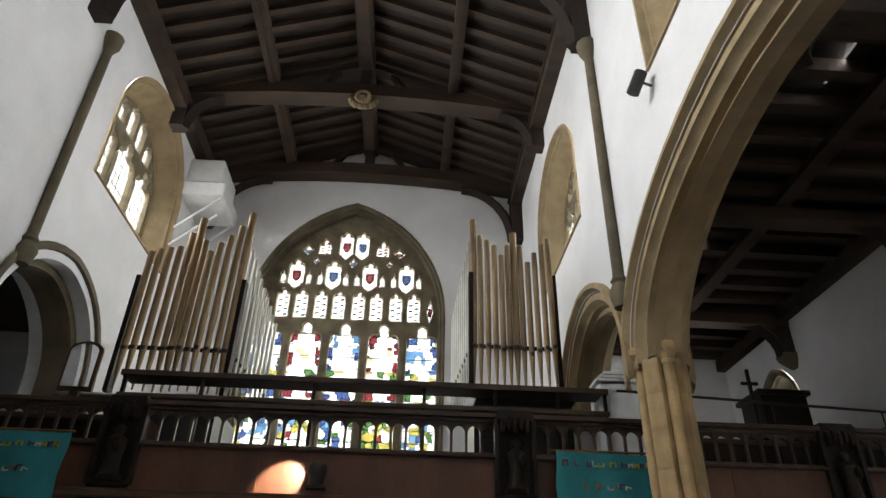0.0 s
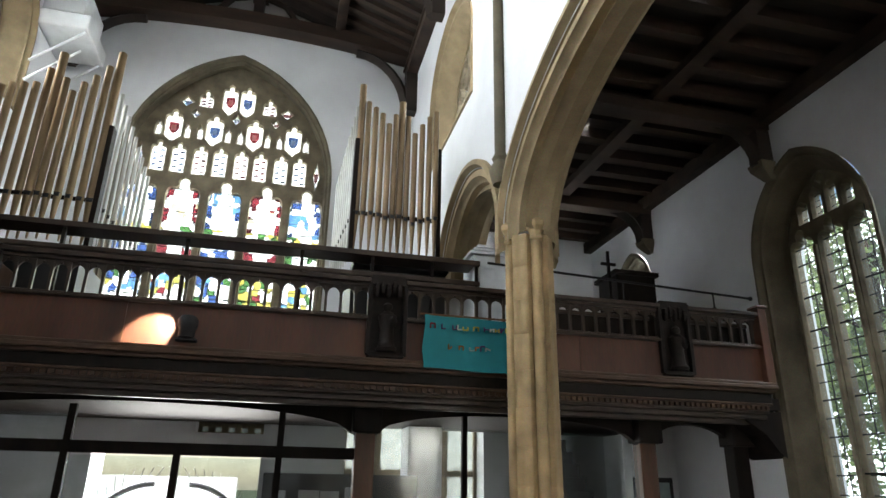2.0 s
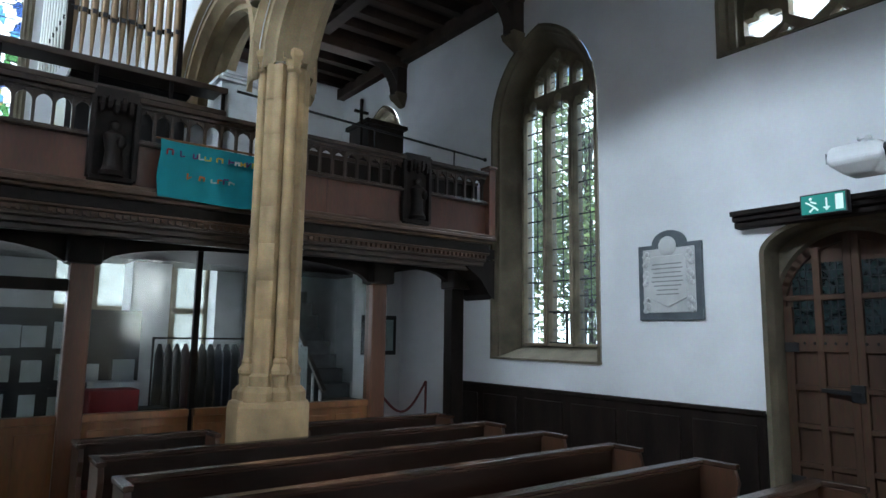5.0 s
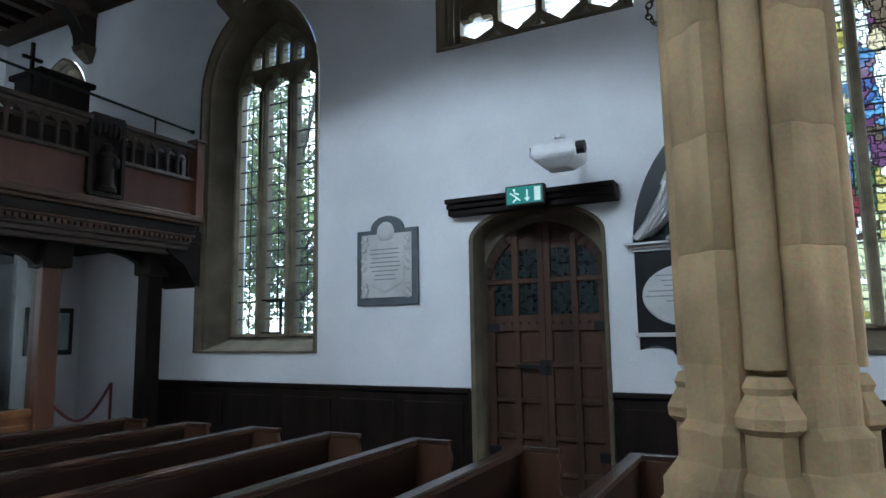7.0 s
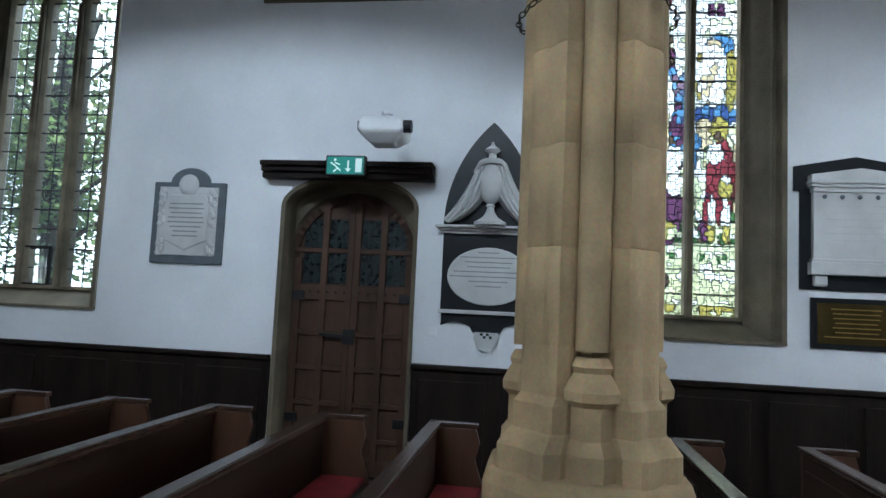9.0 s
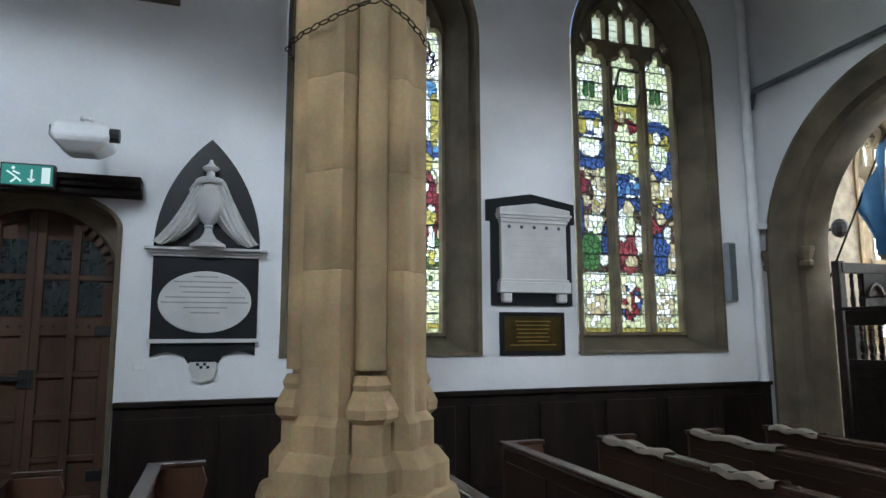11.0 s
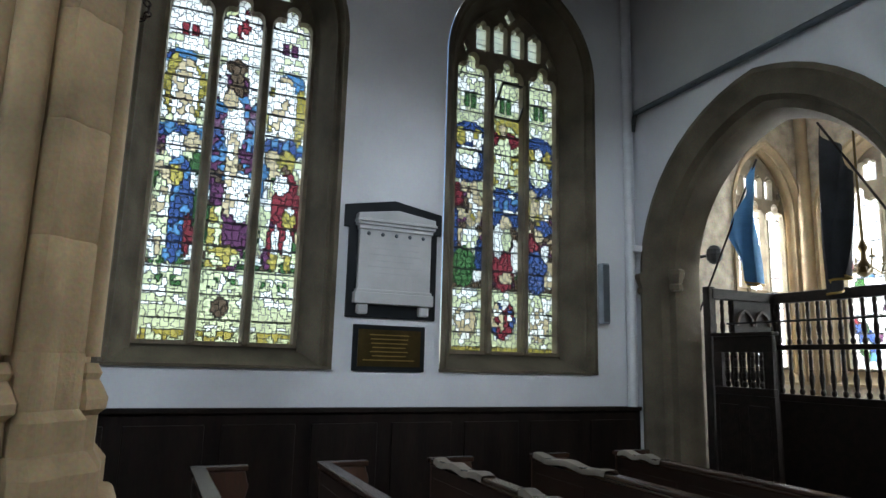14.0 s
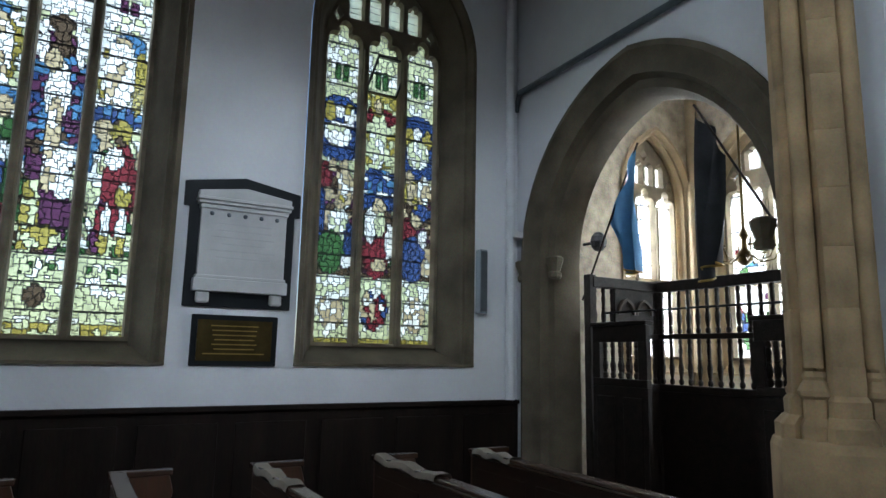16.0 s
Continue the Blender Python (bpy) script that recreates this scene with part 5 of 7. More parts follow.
cons = tagged(s.make("organ_console", DOOR_OAK, bevel=0.02), "brown oak organ console on the gallery", "organ console")
for i in range(4):
    q = Shape()
    q.box((-4.1, 7.6 + 0.08 * i, 4.3 + 0.02 + 0.07 * i), (-3.1, 7.72 + 0.08 * i, 4.34 + 0.07 * i))
    part("manual", q, PAPER if i % 2 else BLACK, cons)
# mirror frame, speaker box, cabinet, papers
mf = thing("wall_mirror", "arched mirror in a brown wooden frame on the gallery", "mirror")
s = Shape()
s.prism(outline(-3.72, 0.2, 4.45, 4.95, 0.12), on_y, 7.48, 7.52)
part("frame", s, DOOR_OAK, mf)
s = Shape()
s.prism(outline(-3.72, 0.165, 4.49, 4.93, 0.1), on_y, 7.46, 7.478)
part("glass", s, material("mirror_glass", (0.8, 0.82, 0.85), 0.03, 1.0, vary=0.02, bump=0), mf)
s = Shape()
s.box((-3.77, 7.5, GF + 0.06), (-3.67, 7.56, 4.46))
part("stand", s, DOOR_OAK, mf)

bx = thing("ceiling_winch_box", "white painted box with struts high on the nave wall", "box")
s = Shape()
s.box((XL, 10.2, 9.55), (XL + 0.66, 11.2, 10.1))
part("body", s, WHITE_P, bx, bevel=0.02)
s = Shape()
s.box((XL, 10.12, 9.2), (XL + 0.8, 11.25, 9.5))
part("tray", s, WHITE_P, bx, bevel=0.03)
for y in (10.2, 11.15):
    for zz in (9.18, 8.8):
        s = Shape()
        s.tube([(XL + 0.02, y, zz - 0.7), (XL + 0.75, y, zz)], 0.022)
        part("strut", s, WHITE_P, bx)

cab = thing("filing_cabinet", "white cabinet with stacked papers on the gallery", "cabinet")
s = Shape()
s.box((2.55, 7.35, GF + 0.06), (3.15, 7.85, 4.78))
part("body", s, [PAPER], cab, bevel=0.01)
s = Shape()
s.box((3.152, 7.34, GF + 0.06), (3.3, 7.86, 4.77))
part("side", s, BLACK, cab)
for i in range(3):
    s = Shape()
    s.box((2.5 + 0.05 * i, 7.32, 4.785 + 0.045 * i), (3.0 + 0.06 * i, 7.8, 4.82 + 0.045 * i))
    tagged(s.make("paper_stack", PAPER), "loose stack of white papers on a cabinet", "papers", "papers")
wd = thing("wardrobe", "dark wooden cupboard on the gallery", "cupboard")
s = Shape()
s.box((5.1, 8.3, GF + 0.06), (5.75, 8.9, 5.05))
part("body", s, OAK, wd, bevel=0.01)
s = Shape()
s.box((5.05, 8.25, 5.05), (5.8, 8.95, 5.12))
part("top", s, OAK, wd, bevel=0.01)
cr = Shape()
cr.box((5.02, 8.4, GF + 0.06), (5.06, 8.44, 5.45))
cr.box((4.92, 8.4, 5.22), (5.16, 8.44, 5.26))
tagged(cr.make("wooden_cross", OAK), "plain dark wooden processional cross", "cross")
ch = thing("lectern", "slanted dark wooden music desk on the gallery", "music desk")
s = Shape()
s.prism([(6.0, 4.0), (6.3, 4.0), (6.3, 4.3), (6.24, 4.45), (5.95, 4.3)], on_y, 7.6, 8.1)
part("desk", s, DOOR_OAK, ch)
s = Shape()
s.box((6.05, 7.75, GF + 0.06), (6.15, 7.95, 4.02))
part("foot", s, OAK, ch)
rl = thing("hand_rail", "thin black iron rail on posts above the gallery front", "rail")
s = Shape()
s.tube([(2.6, GY + 0.12, 4.52), (6.25, GY + 0.12, 4.38)], 0.016)
s.ball((6.27, GY + 0.12, 4.38), 0.03)
part("bar", s, IRON, rl, smooth=True)
for x in (3.2, 4.4, 5.7):
    s = Shape()
    s.tube([(x, GY + 0.12, 4.14), (x, GY + 0.12, 4.5 - (x - 2.6) * 0.035)], 0.012)
    part("post", s, IRON, rl)
# floodlight on the gallery front, and the round lamp under it
sp = thing("floodlight", "small black floodlight on the gallery cornice", "spotlight")
s = Shape()
s.lathe([(0.05, 0), (0.08, 0.02), (0.08, 0.1), (0.1, 0.13), (0.1, 0.2), (0.07, 0.24)], (-0.67, GY - 0.12, 3.3), 10)
part("housing", s, BLACK, sp, smooth=True)
s = Shape()
s.box((-0.77, GY - 0.16, 3.29), (-0.57, GY - 0.02, 3.31))
part("bracket", s, BLACK, sp)
dl = thing("dome_light", "white opal dome light under the gallery", "ceiling light")
s = Shape()
s.lathe([(0.04, -0.13), (0.13, -0.1), (0.19, -0.03), (0.2, 0)], (-0.62, 7.15, 2.9), 16)
part("diffuser", s, WHITE_P, dl, smooth=True)
s = Shape()
s.lathe([(0.21, 0), (0.21, 0.03)], (-0.62, 7.15, 2.9), 16)
part("ring", s, IRON, dl)

# ---- glazed screen under the gallery ----
SY = 7.4


def screen():
    t = thing("glazed_screen", "dark oak glazed screen with low panelled base under the gallery", "screen")
    posts = (-3.35, 1.28, 4.78, 6.1)
    for x in posts:
        s = Shape()
        s.box((x - 0.11, SY - 0.1, 0), (x + 0.11, SY + 0.1, 2.92))
        part("post", s, LIGHT_POST if 0 < x < 6 else OAK, t, bevel=0.015)
        c = Shape()
        c.box((x - 0.16, SY - 0.2, 2.5), (x + 0.16, SY + 0.12, 2.8))
        part("corbel", c, OAK, t, bevel=0.02)
    for a, b in zip(posts, posts[1:]):
        c, w = (a + b) / 2, (b - a) / 2 - 0.1
        s = Shape()
        pts = [(c + w * k / 10, 2.48 + 0.27 * math.sqrt(max(0, 1 - abs(k / 10) ** 2.2))) for k in range(-10, 11)]
        s.prism(pts + [(c + w, 2.92), (c - w, 2.92)], on_y, SY - 0.05, SY + 0.05)
        part("arched_head", s, OAK, t)
    s = Shape()
    s.box((XL, GY + 0.18, 2.86), (XS, SY + 0.3, 2.92))
    part("soffit", s, OAK, t)
    for x in (-1.75, 0.36, -0.68):
        s = Shape()
        s.box((x - 0.035, SY - 0.04, 0), (x + 0.035, SY + 0.04, 2.7 if x != -0.68 else 2.22))
        part("mullion", s, OAK, t)
    s = Shape()
    s.box((-3.24, SY - 0.05, 2.22), (1.17, SY + 0.05, 2.34))
    part("transom", s, OAK, t)
    for x in (2.45, 3.62):
        s = Shape()
        s.box((x - 0.03, SY - 0.03, 1.0), (x + 0.03, SY + 0.03, 2.74))
        part("mullion", s, OAK, t)
    for a, b in ((1.39, 2.42), (2.48, 3.59), (3.65, 4.67), (-3.24, -1.79), (0.4, 1.17)):
        s = Shape()
        s.box((a, SY - 0.03, 0.0), (b, SY + 0.03, 0.92))
        part("base_panel", s, LIGHT_OAK, t)
        r = Shape()
        r.box((a, SY - 0.06, 0.92), (b, SY + 0.06, 1.0))
        part("sill", r, LIGHT_OAK, t, bevel=0.01)
        n = max(1, round((b - a) / 0.5))
        for i in range(n):
            q = Shape()
            q.box((a + (b - a) * i / n + 0.05, SY - 0.045, 0.15), (a + (b - a) * (i + 1) / n - 0.05, SY - 0.028, 0.84))
            part("raised_panel", q, LIGHT_OAK, t, bevel=0.006)
        gl = Shape()
        gl.box((a, SY - 0.004, 1.0), (b, SY + 0.004, 2.6))
        part("pane", gl, PLAIN_GLASS, t).visible_shadow = False
    for a, b in ((-1.71, -0.72), (-0.64, 0.32)):
        gl = Shape()
        gl.box((a, SY - 0.004, 0.05), (b, SY + 0.004, 2.2))
        part("door_pane", gl, PLAIN_GLASS, t).visible_shadow = False


LIGHT_POST = material("red_oak_post", (0.16, 0.062, 0.028), 0.42, vary=0.35, scale=4, bump=0.1, stretch=(1, 1, 0.2))
screen()
wr = Shape()
for sx, x in ((-1, -1.2), (1, -0.16)):
    for k in range(26):
        a = math.pi * (k / 25 - 0.5)
        r = 0.62
        px, pz = x - sx * 0.35 + sx * r * math.cos(a), 1.35 + r * math.sin(a)
        wr.bar((px, SY - 0.03, pz), (px + sx * 0.14 * math.cos(a + 0.5), SY - 0.03, pz + 0.14 * math.sin(a + 0.5)), 0.006, 0.018, up=(0, 1, 0))
    pts = [(x - sx * 0.35 + sx * (0.58 + d) * math.cos(math.pi * (k / 20 - 0.5)), SY - 0.03, 1.35 + (0.58 + d) * math.sin(math.pi * (k / 20 - 0.5))) for d in (0,) for k in range(21)]
    wr.tube(pts, 0.028)
tagged(wr.make("etched_sunburst", WHITE_P), "white etched sunburst emblem on the glass doors", "emblem")

# rooms behind the screen
LOBBY_G = glass("frosted_door_glass", (0.8, 0.83, 0.84), 0.35)
lob = thing("lobby_door", "frosted glass lobby double door with a notice, in bright daylight", "door")
for a, b in ((-2.2, -1.2), (-1.16, -0.2)):
    s = Shape()
    s.box((a, 10.9, 0), (b, 10.95, 2.05))
    part("leaf", s, LOBBY_G, lob)
    s = Shape()
    s.box((a + 0.45, 10.885, 1.25), (a + 0.7, 10.9, 1.6))
    part("notice", s, PAPER, lob)
bd = thing("notice_board", "dark notice board covered with white papers", "notice board")
s = Shape()
s.box((0.2, 9.3, 0.0), (2.3, 9.36, 2.1))
part("board", s, BLACK, bd)
rnd = random.Random(11)
for i in range(16):
    s = Shape()
    x, z = 0.3 + (i % 6) * 0.33 + rnd.uniform(0, 0.05), 0.75 + (i // 6) * 0.42 + rnd.uniform(0, 0.05)
    s.box((x, 9.285, z), (x + rnd.uniform(0.16, 0.28), 9.298, z + rnd.uniform(0.22, 0.36)))
    part("paper", s, PAPER, bd)
rack = thing("clothes_rail", "rail of dark hanging robes behind the glass screen", "clothes rail")
s = Shape()
s.tube([(2.3, 8.6, 0), (2.3, 8.6, 1.75), (4.0, 8.6, 1.75), (4.0, 8.6, 0)], 0.02)
part("frame", s, IRON, rack)
cloth = [material("robe_" + n, c, 0.9, vary=0.3, bump=0.1) for n, c in (("black", (0.015, 0.015, 0.018)), ("blue", (0.03, 0.035, 0.06)), ("red", (0.09, 0.02, 0.03)))]
for i in range(15):
    s = Shape()
    x = 2.38 + i * 0.105
    s.loft([[(x + w * 0.5 * math.cos(a) * 0.9, 8.6 + d * math.sin(a), z) for a in [2 * math.pi * k / 10 for k in range(10)]] for z, w, d in ((0.5, 0.09, 0.26), (1.2, 0.07, 0.22), (1.55, 0.06, 0.2), (1.68, 0.03, 0.06))])
    part("robe", s, cloth[rnd.randrange(3)], rack, smooth=True)
for i, (x, y, w, h, m) in enumerate(((1.6, 8.2, 0.5, 1.25, PAPER), (2.0, 8.0, 0.4, 0.95, BLACK), (3.75, 8.3, 0.5, 1.65, PAPER))):
    s = Shape()
    s.box((x, y, 0), (x + w, y + 0.4, h))
    tagged(s.make("cupboard", m, bevel=0.01), ("white metal cupboard behind the screen", "low black cupboard behind the screen", "pale display board behind the screen")[i], "cupboard")
s = Shape()
s.box((1.5, 7.75, 0.9), (2.0, 8.1, 1.2))
tagged(s.make("red_box", RED, bevel=0.02), "dark red box on a shelf", "box")
tb = Shape()
tb.box((1.4, 7.6, 0.84), (2.3, 8.15, 0.9))
for x in (1.45, 2.25):
    for y in (7.65, 8.1):
        tb.box((x - 0.02, y - 0.02, 0), (x + 0.02, y + 0.02, 0.84))
tagged(tb.make("side_table", LIGHT_OAK), "plain wooden side table behind the screen", "table")


def glazed_opening(name, x0, x1, z0, z1, n, y, label):
    t = thing(name, label, "window", kind="structure")
    s = Shape()
    s.box((x0, y, z0), (x1, y + 0.01, z1))
    part("glazing", s, MILKY, t).visible_shadow = False
    for i in range(n + 1):
        x = x0 + (x1 - x0) * i / n
        m = Shape()
        m.box((x - 0.06, y - 0.06, z0), (x + 0.06, y + 0.08, z1))
        part("mullion", m, TRACERY, t)
    for z in (z0, (z0 + z1) / 2 - 0.1, z1):
        m = Shape()
        m.box((x0, y - 0.05, z - 0.05), (x1, y + 0.07, z + 0.05))
        part("transom", m, TRACERY, t)


glazed_opening("window_10", 1.5, 4.0, 1.2, 3.4, 4, YW + 0.5, "bright four-light window behind the screen")
# window_11 is an added opening standing in for pale strips in the glass screen.
glazed_opening("window_11", -1.0, 0.1, 2.75, 3.30, 5, YW + 0.5, "added five-light glazed strip above the west door")

st = thing("staircase", "carpeted gallery staircase with a plain white balustrade", "staircase")
for i in range(14):
    s = Shape()
    s.box((4.45 - 0.0, 8.1 + 0.24 * i, 0), (5.35, 8.1 + 0.24 * (i + 1) + 0.02, 0.215 * (i + 1)))
    part("step", s, material("stair_carpet", (0.06, 0.062, 0.066), 0.9, vary=0.3) if i == 0 else bpy.data.materials["stair_carpet"], st, bevel=0.01)
    b = Shape()
    b.box((4.40, 8.2 + 0.24 * i, 0.215 * (i + 1)), (4.43, 8.23 + 0.24 * i, 0.215 * (i + 1) + 0.85))
    part("baluster", b, WHITE_P, st)
s = Shape()
s.bar((4.415, 8.1, 1.05), (4.415, 11.4, 4.0), 0.06, 0.05)
part("handrail", s, OAK_RAIL, st)
pc = thing("framed_picture", "framed pale print on the white wall by the stairs", "picture")
s = Shape()
s.box((5.62, 9.2, 1.5), (6.28, 9.24, 2.15))
part("frame", s, BLACK, pc, bevel=0.008)
s = Shape()
s.box((5.69, 9.185, 1.57), (6.21, 9.198, 2.08))
part("print", s, material("pale_print", (0.36, 0.46, 0.47), 0.5, vary=0.2, scale=5), pc)
s = Shape()
s.box((5.5, 9.25, 0), (XS, 9.35, 2.9))
structure(s.make("wall_stair", PLASTER), "white plastered wall beside the staircase", "wall")
rp = Shape()
rp.tube([(5.3, 8.0, 0), (5.3, 8.0, 0.95)], 0.02)
rp.tube([(6.05, 8.0, 0), (6.05, 8.0, 1.15)], 0.02)
rp.tube([(5.3 + 0.75 * k / 12, 8.0, 0.95 - 0.32 * math.sin(math.pi * k / 12) + 0.2 * k / 12) for k in range(13)], 0.018)
tagged(rp.make("barrier_rope", material("red_rope", (0.16, 0.03, 0.035), 0.8)), "dark red barrier rope across the stair foot", "rope")

# ---- side door and its surroundings ----


def side_door():
    t = thing("door_1", "arched double oak door with small leaded lights, closed", "door", kind="structure")
    c, w, sill, spring, rise = DOOR
    s = Shape()
    surround(s, on_x, DOOR, [(0.0, XS - 0.02), (-0.04, XS - 0.01), (-0.06, XS + 0.1), (-0.06, XS + 0.40)])
    part("stone_jamb", s, STONE_GREY_SHADED, t)
    d = XS + 0.3
    c = 2.345
    dop = (c, 0.64, 0, 2.17, 0.66)
    sp = Shape()
    hole = outline(c, 0.64, 0.0, 2.17, 0.66)
    pierced(sp, [(DOOR[0] - 0.66, -0.01), (DOOR[0] + 0.66, -0.01), (DOOR[0] + 0.66, 3.0), (DOOR[0] - 0.66, 3.0)], [list(reversed(hole))], on_x, d - 0.06, d + 0.1, 0.03)
    part("inner_arch", sp, STONE_GREY_SHADED, t)
    if "dark_leaded_pane" not in bpy.data.materials:
        material("dark_leaded_pane", (0.03, 0.05, 0.05), 0.12, vary=0.8, scale=22, fine=60, bump=0.2, second=(0.01, 0.014, 0.014))
    pane = bpy.data.materials["dark_leaded_pane"]
    for sx in (-1, 1):
        s = Shape()
        pts = [(c + u, 2.17 + z) for u, z in arch(dop[1], dop[4], 12)]
        h = len(pts) // 2
        half = pts[:h + 1] if sx < 0 else pts[h:]
        base = [(c, 0.02), (c - dop[1], 0.02)] if sx < 0 else [(c + dop[1], 0.02), (c, 0.02)]
        s.prism(half + base, on_x, d + 0.02, d + 0.05)
        leaf = part("leaf", s, DOOR_OAK, t)
        a, b = (c - dop[1], c) if sx < 0 else (c, c + dop[1])
        inner, outer = (b, a) if sx < 0 else (a, b)
        for off, wd in ((0.035, 0.07), (0.305, 0.07), (0.59, 0.10)):
            u = inner + sx * off
            m = Shape()
            top = min(arch_top(dop, u - wd / 2), arch_top(dop, u + wd / 2)) - 0.015
            m.box((d - 0.02, u - wd / 2, 0.02), (d + 0.02, u + wd / 2, max(top, 0.5)))
            part("muntin", m, DOOR_OAK, leaf, bevel=0.008)
        for z, hgt in ((0.10, 0.16), (0.36, 0.05), (0.70, 0.05), (1.05, 0.05), (1.40, 0.05), (1.81, 0.16), (2.235, 0.05)):
            lim = [u for u in [a + 0.005 + (b - a - 0.01) * k / 30 for k in range(31)] if arch_top(dop, u) > z + hgt / 2 + 0.02]
            m = Shape()
            m.box((d - 0.017, lim[0], z - hgt / 2), (d + 0.02, lim[-1], z + hgt / 2))
            part("door_rail", m, DOOR_OAK, leaf, bevel=0.008)
        head = Shape()
        curve_bar(head, [(u, z - 0.04) for u, z in half], on_x, 0.08, d - 0.018, d + 0.02)
        part("head_rail", head, DOOR_OAK, leaf)
        for i in range(6):
            st = Shape()
            st.ball((d - 0.018, inner + sx * (0.08 + 0.09 * i), 1.81), (0.012, 0.014, 0.014), 6)
            part("stud", st, IRON, leaf)
        for lo_, hi_ in ((0.075, 0.265), (0.345, 0.535)):
            u0, u1 = sorted((inner + sx * lo_, inner + sx * hi_))
            for z0, z1 in ((1.90, 2.205), (2.265, 2.56)):
                tops = [min(z1, arch_top(dop, u0 + (u1 - u0) * k / 6) - 0.07) for k in range(7)]
                if min(tops) < z0 + 0.04:
                    tops = [max(q, z0 + 0.005) for q in tops]
                p = Shape()
                p.prism([(u0, z0), (u1, z0)] + [(u0 + (u1 - u0) * k / 6, tops[k]) for k in range(6, -1, -1)], on_x, d + 0.008, d + 0.018)
                part("light", p, pane, leaf)
                for k in (1, 2):
                    q = Shape()
                    q.box((d, u0 + (u1 - u0) * k / 3 - 0.005, z0), (d + 0.008, u0 + (u1 - u0) * k / 3 + 0.005, tops[2 * k]))
                    part("glazing_bar", q, IRON, leaf)
                for k in (1, 2, 3):
                    z = z0 + (z1 - z0) * k / 4
                    ok = [u0 + (u1 - u0) * j / 6 for j in range(7) if tops[j] > z]
                    if len(ok) > 1:
                        q = Shape()
                        q.box((d, ok[0], z - 0.004), (d + 0.008, ok[-1], z + 0.004))
                        part("glazing_bar", q, IRON, leaf)
        for z in (0.55, 1.77):
            hb = Shape()
            e0, e1 = sorted((outer + sx * 0.03, outer - sx * 0.15))
            hb.box((d - 0.035, e0, z - 0.045), (d - 0.02, e1, z + 0.045))
            part("hinge", hb, IRON, leaf, bevel=0.005)
    k = Shape()
    k.bar((d - 0.045, c - 0.02, 1.37), (d - 0.045, c + 0.30, 1.39), 0.03, 0.035)
    k.box((d - 0.05, c - 0.05, 1.30), (d - 0.015, c + 0.06, 1.45))
    part("latch", k, IRON, t)
    # Unseen board added behind the leaves to keep outside light out.
    bk = Shape()
    bk.box((XS + 0.42, c - 1.0, 0), (XS + 0.46, c + 1.0, 3.2))
    structure(bk.make("wall_porch", OAK), "unseen dark board closing the opening behind the door", "wall")


side_door()
hd = thing("door_canopy", "dark moulded oak shelf over the side door", "canopy")
for z0, z1, p in ((2.90, 2.96, 0.13), (2.96, 3.01, 0.17), (3.01, 3.06, 0.21)):
    s = Shape()
    s.box((XS - p, 1.50, z0), (XS, 3.20, z1))
    part("moulding", s, OAK, hd, bevel=0.01)
ex = thing("exit_sign", "green lit emergency exit sign with running man and arrow", "exit sign")
s = Shape()
s.box((XS - 0.30, 2.20, 2.90), (XS - 0.22, 2.58, 3.09))
part("housing", s, BLACK, ex, bevel=0.008)
em = bpy.data.materials.new("exit_green")
em.use_nodes = True
eb = em.node_tree.nodes["Principled BSDF"]
eb.inputs["Base Color"].default_value = (0.0, 0.16, 0.11, 1)
eb.inputs["Emission Color"].default_value, eb.inputs["Emission Strength"].default_value = (0.0, 0.30, 0.26, 1), 0.22
s = Shape()
s.box((XS - 0.304, 2.215, 2.915), (XS - 0.3, 2.565, 3.075))
part("face", s, em, ex)
wm = bpy.data.materials.new("exit_white")
wm.use_nodes = True
wb = wm.node_tree.nodes["Principled BSDF"]
wb.inputs["Base Color"].default_value = (0.7, 0.8, 0.75, 1)
wb.inputs["Emission Color"].default_value, wb.inputs["Emission Strength"].default_value = (0.6, 0.9, 0.8, 1), 0.22
fx_ = XS - 0.306
s = Shape()
for p, q in (((2.50, 3.0), (2.46, 2.97)), ((2.46, 2.97), (2.50, 2.93)), ((2.46, 2.97), (2.43, 2.94)), ((2.49, 3.02), (2.44, 3.0)), ((2.5, 3.0), (2.53, 3.02))):
    s.bar((fx_, p[0], p[1]), (fx_, q[0], q[1]), 0.014, 0.004, up=(1, 0, 0))
s.ball((fx_, 2.488, 3.045), (0.003, 0.014, 0.014), 8)
part("pictogram_mark", s, wm, ex)
s = Shape()
s.bar((fx_, 2.36, 3.04), (fx_, 2.36, 2.96), 0.014, 0.004, up=(1, 0, 0))
s.prism([(2.33, 2.965), (2.39, 2.965), (2.36, 2.93)], on_x, fx_ - 0.002, fx_ + 0.002)
part("arrow", s, wm, ex)
s = Shape()
s.box((fx_ - 0.002, 2.23, 2.93), (fx_ + 0.002, 2.29, 3.06))
part("doorway_mark", s, wm, ex)

for o in ex.children:
    o.location.y = -0.08
pj = thing("projector", "white ceiling projector on a wall arm above the door", "projector")
s = Shape()
s.loft([[(x, y, z) for x, y in ((5.57 + i, 1.72 + i), (5.57 + i, 2.12 - i), (5.97 - i, 2.12 - i), (5.97 - i, 1.72 + i))] for z, i in ((3.10, 0.10), (3.17, 0.02), (3.20, 0.0), (3.30, 0.01), (3.325, 0.04))])
part("body", s, WHITE_P, pj, bevel=0.02)
s = Shape()
s.tube([(5.64, 1.78, 3.24), (5.64, 1.66, 3.24)], 0.055, 12)
part("lens", s, BLACK, pj)
s = Shape()
s.lathe([(0.03, 0), (0.03, 0.05), (0.05, 0.06), (0.05, 0.08)], (5.8, 1.92, 3.33), 8)
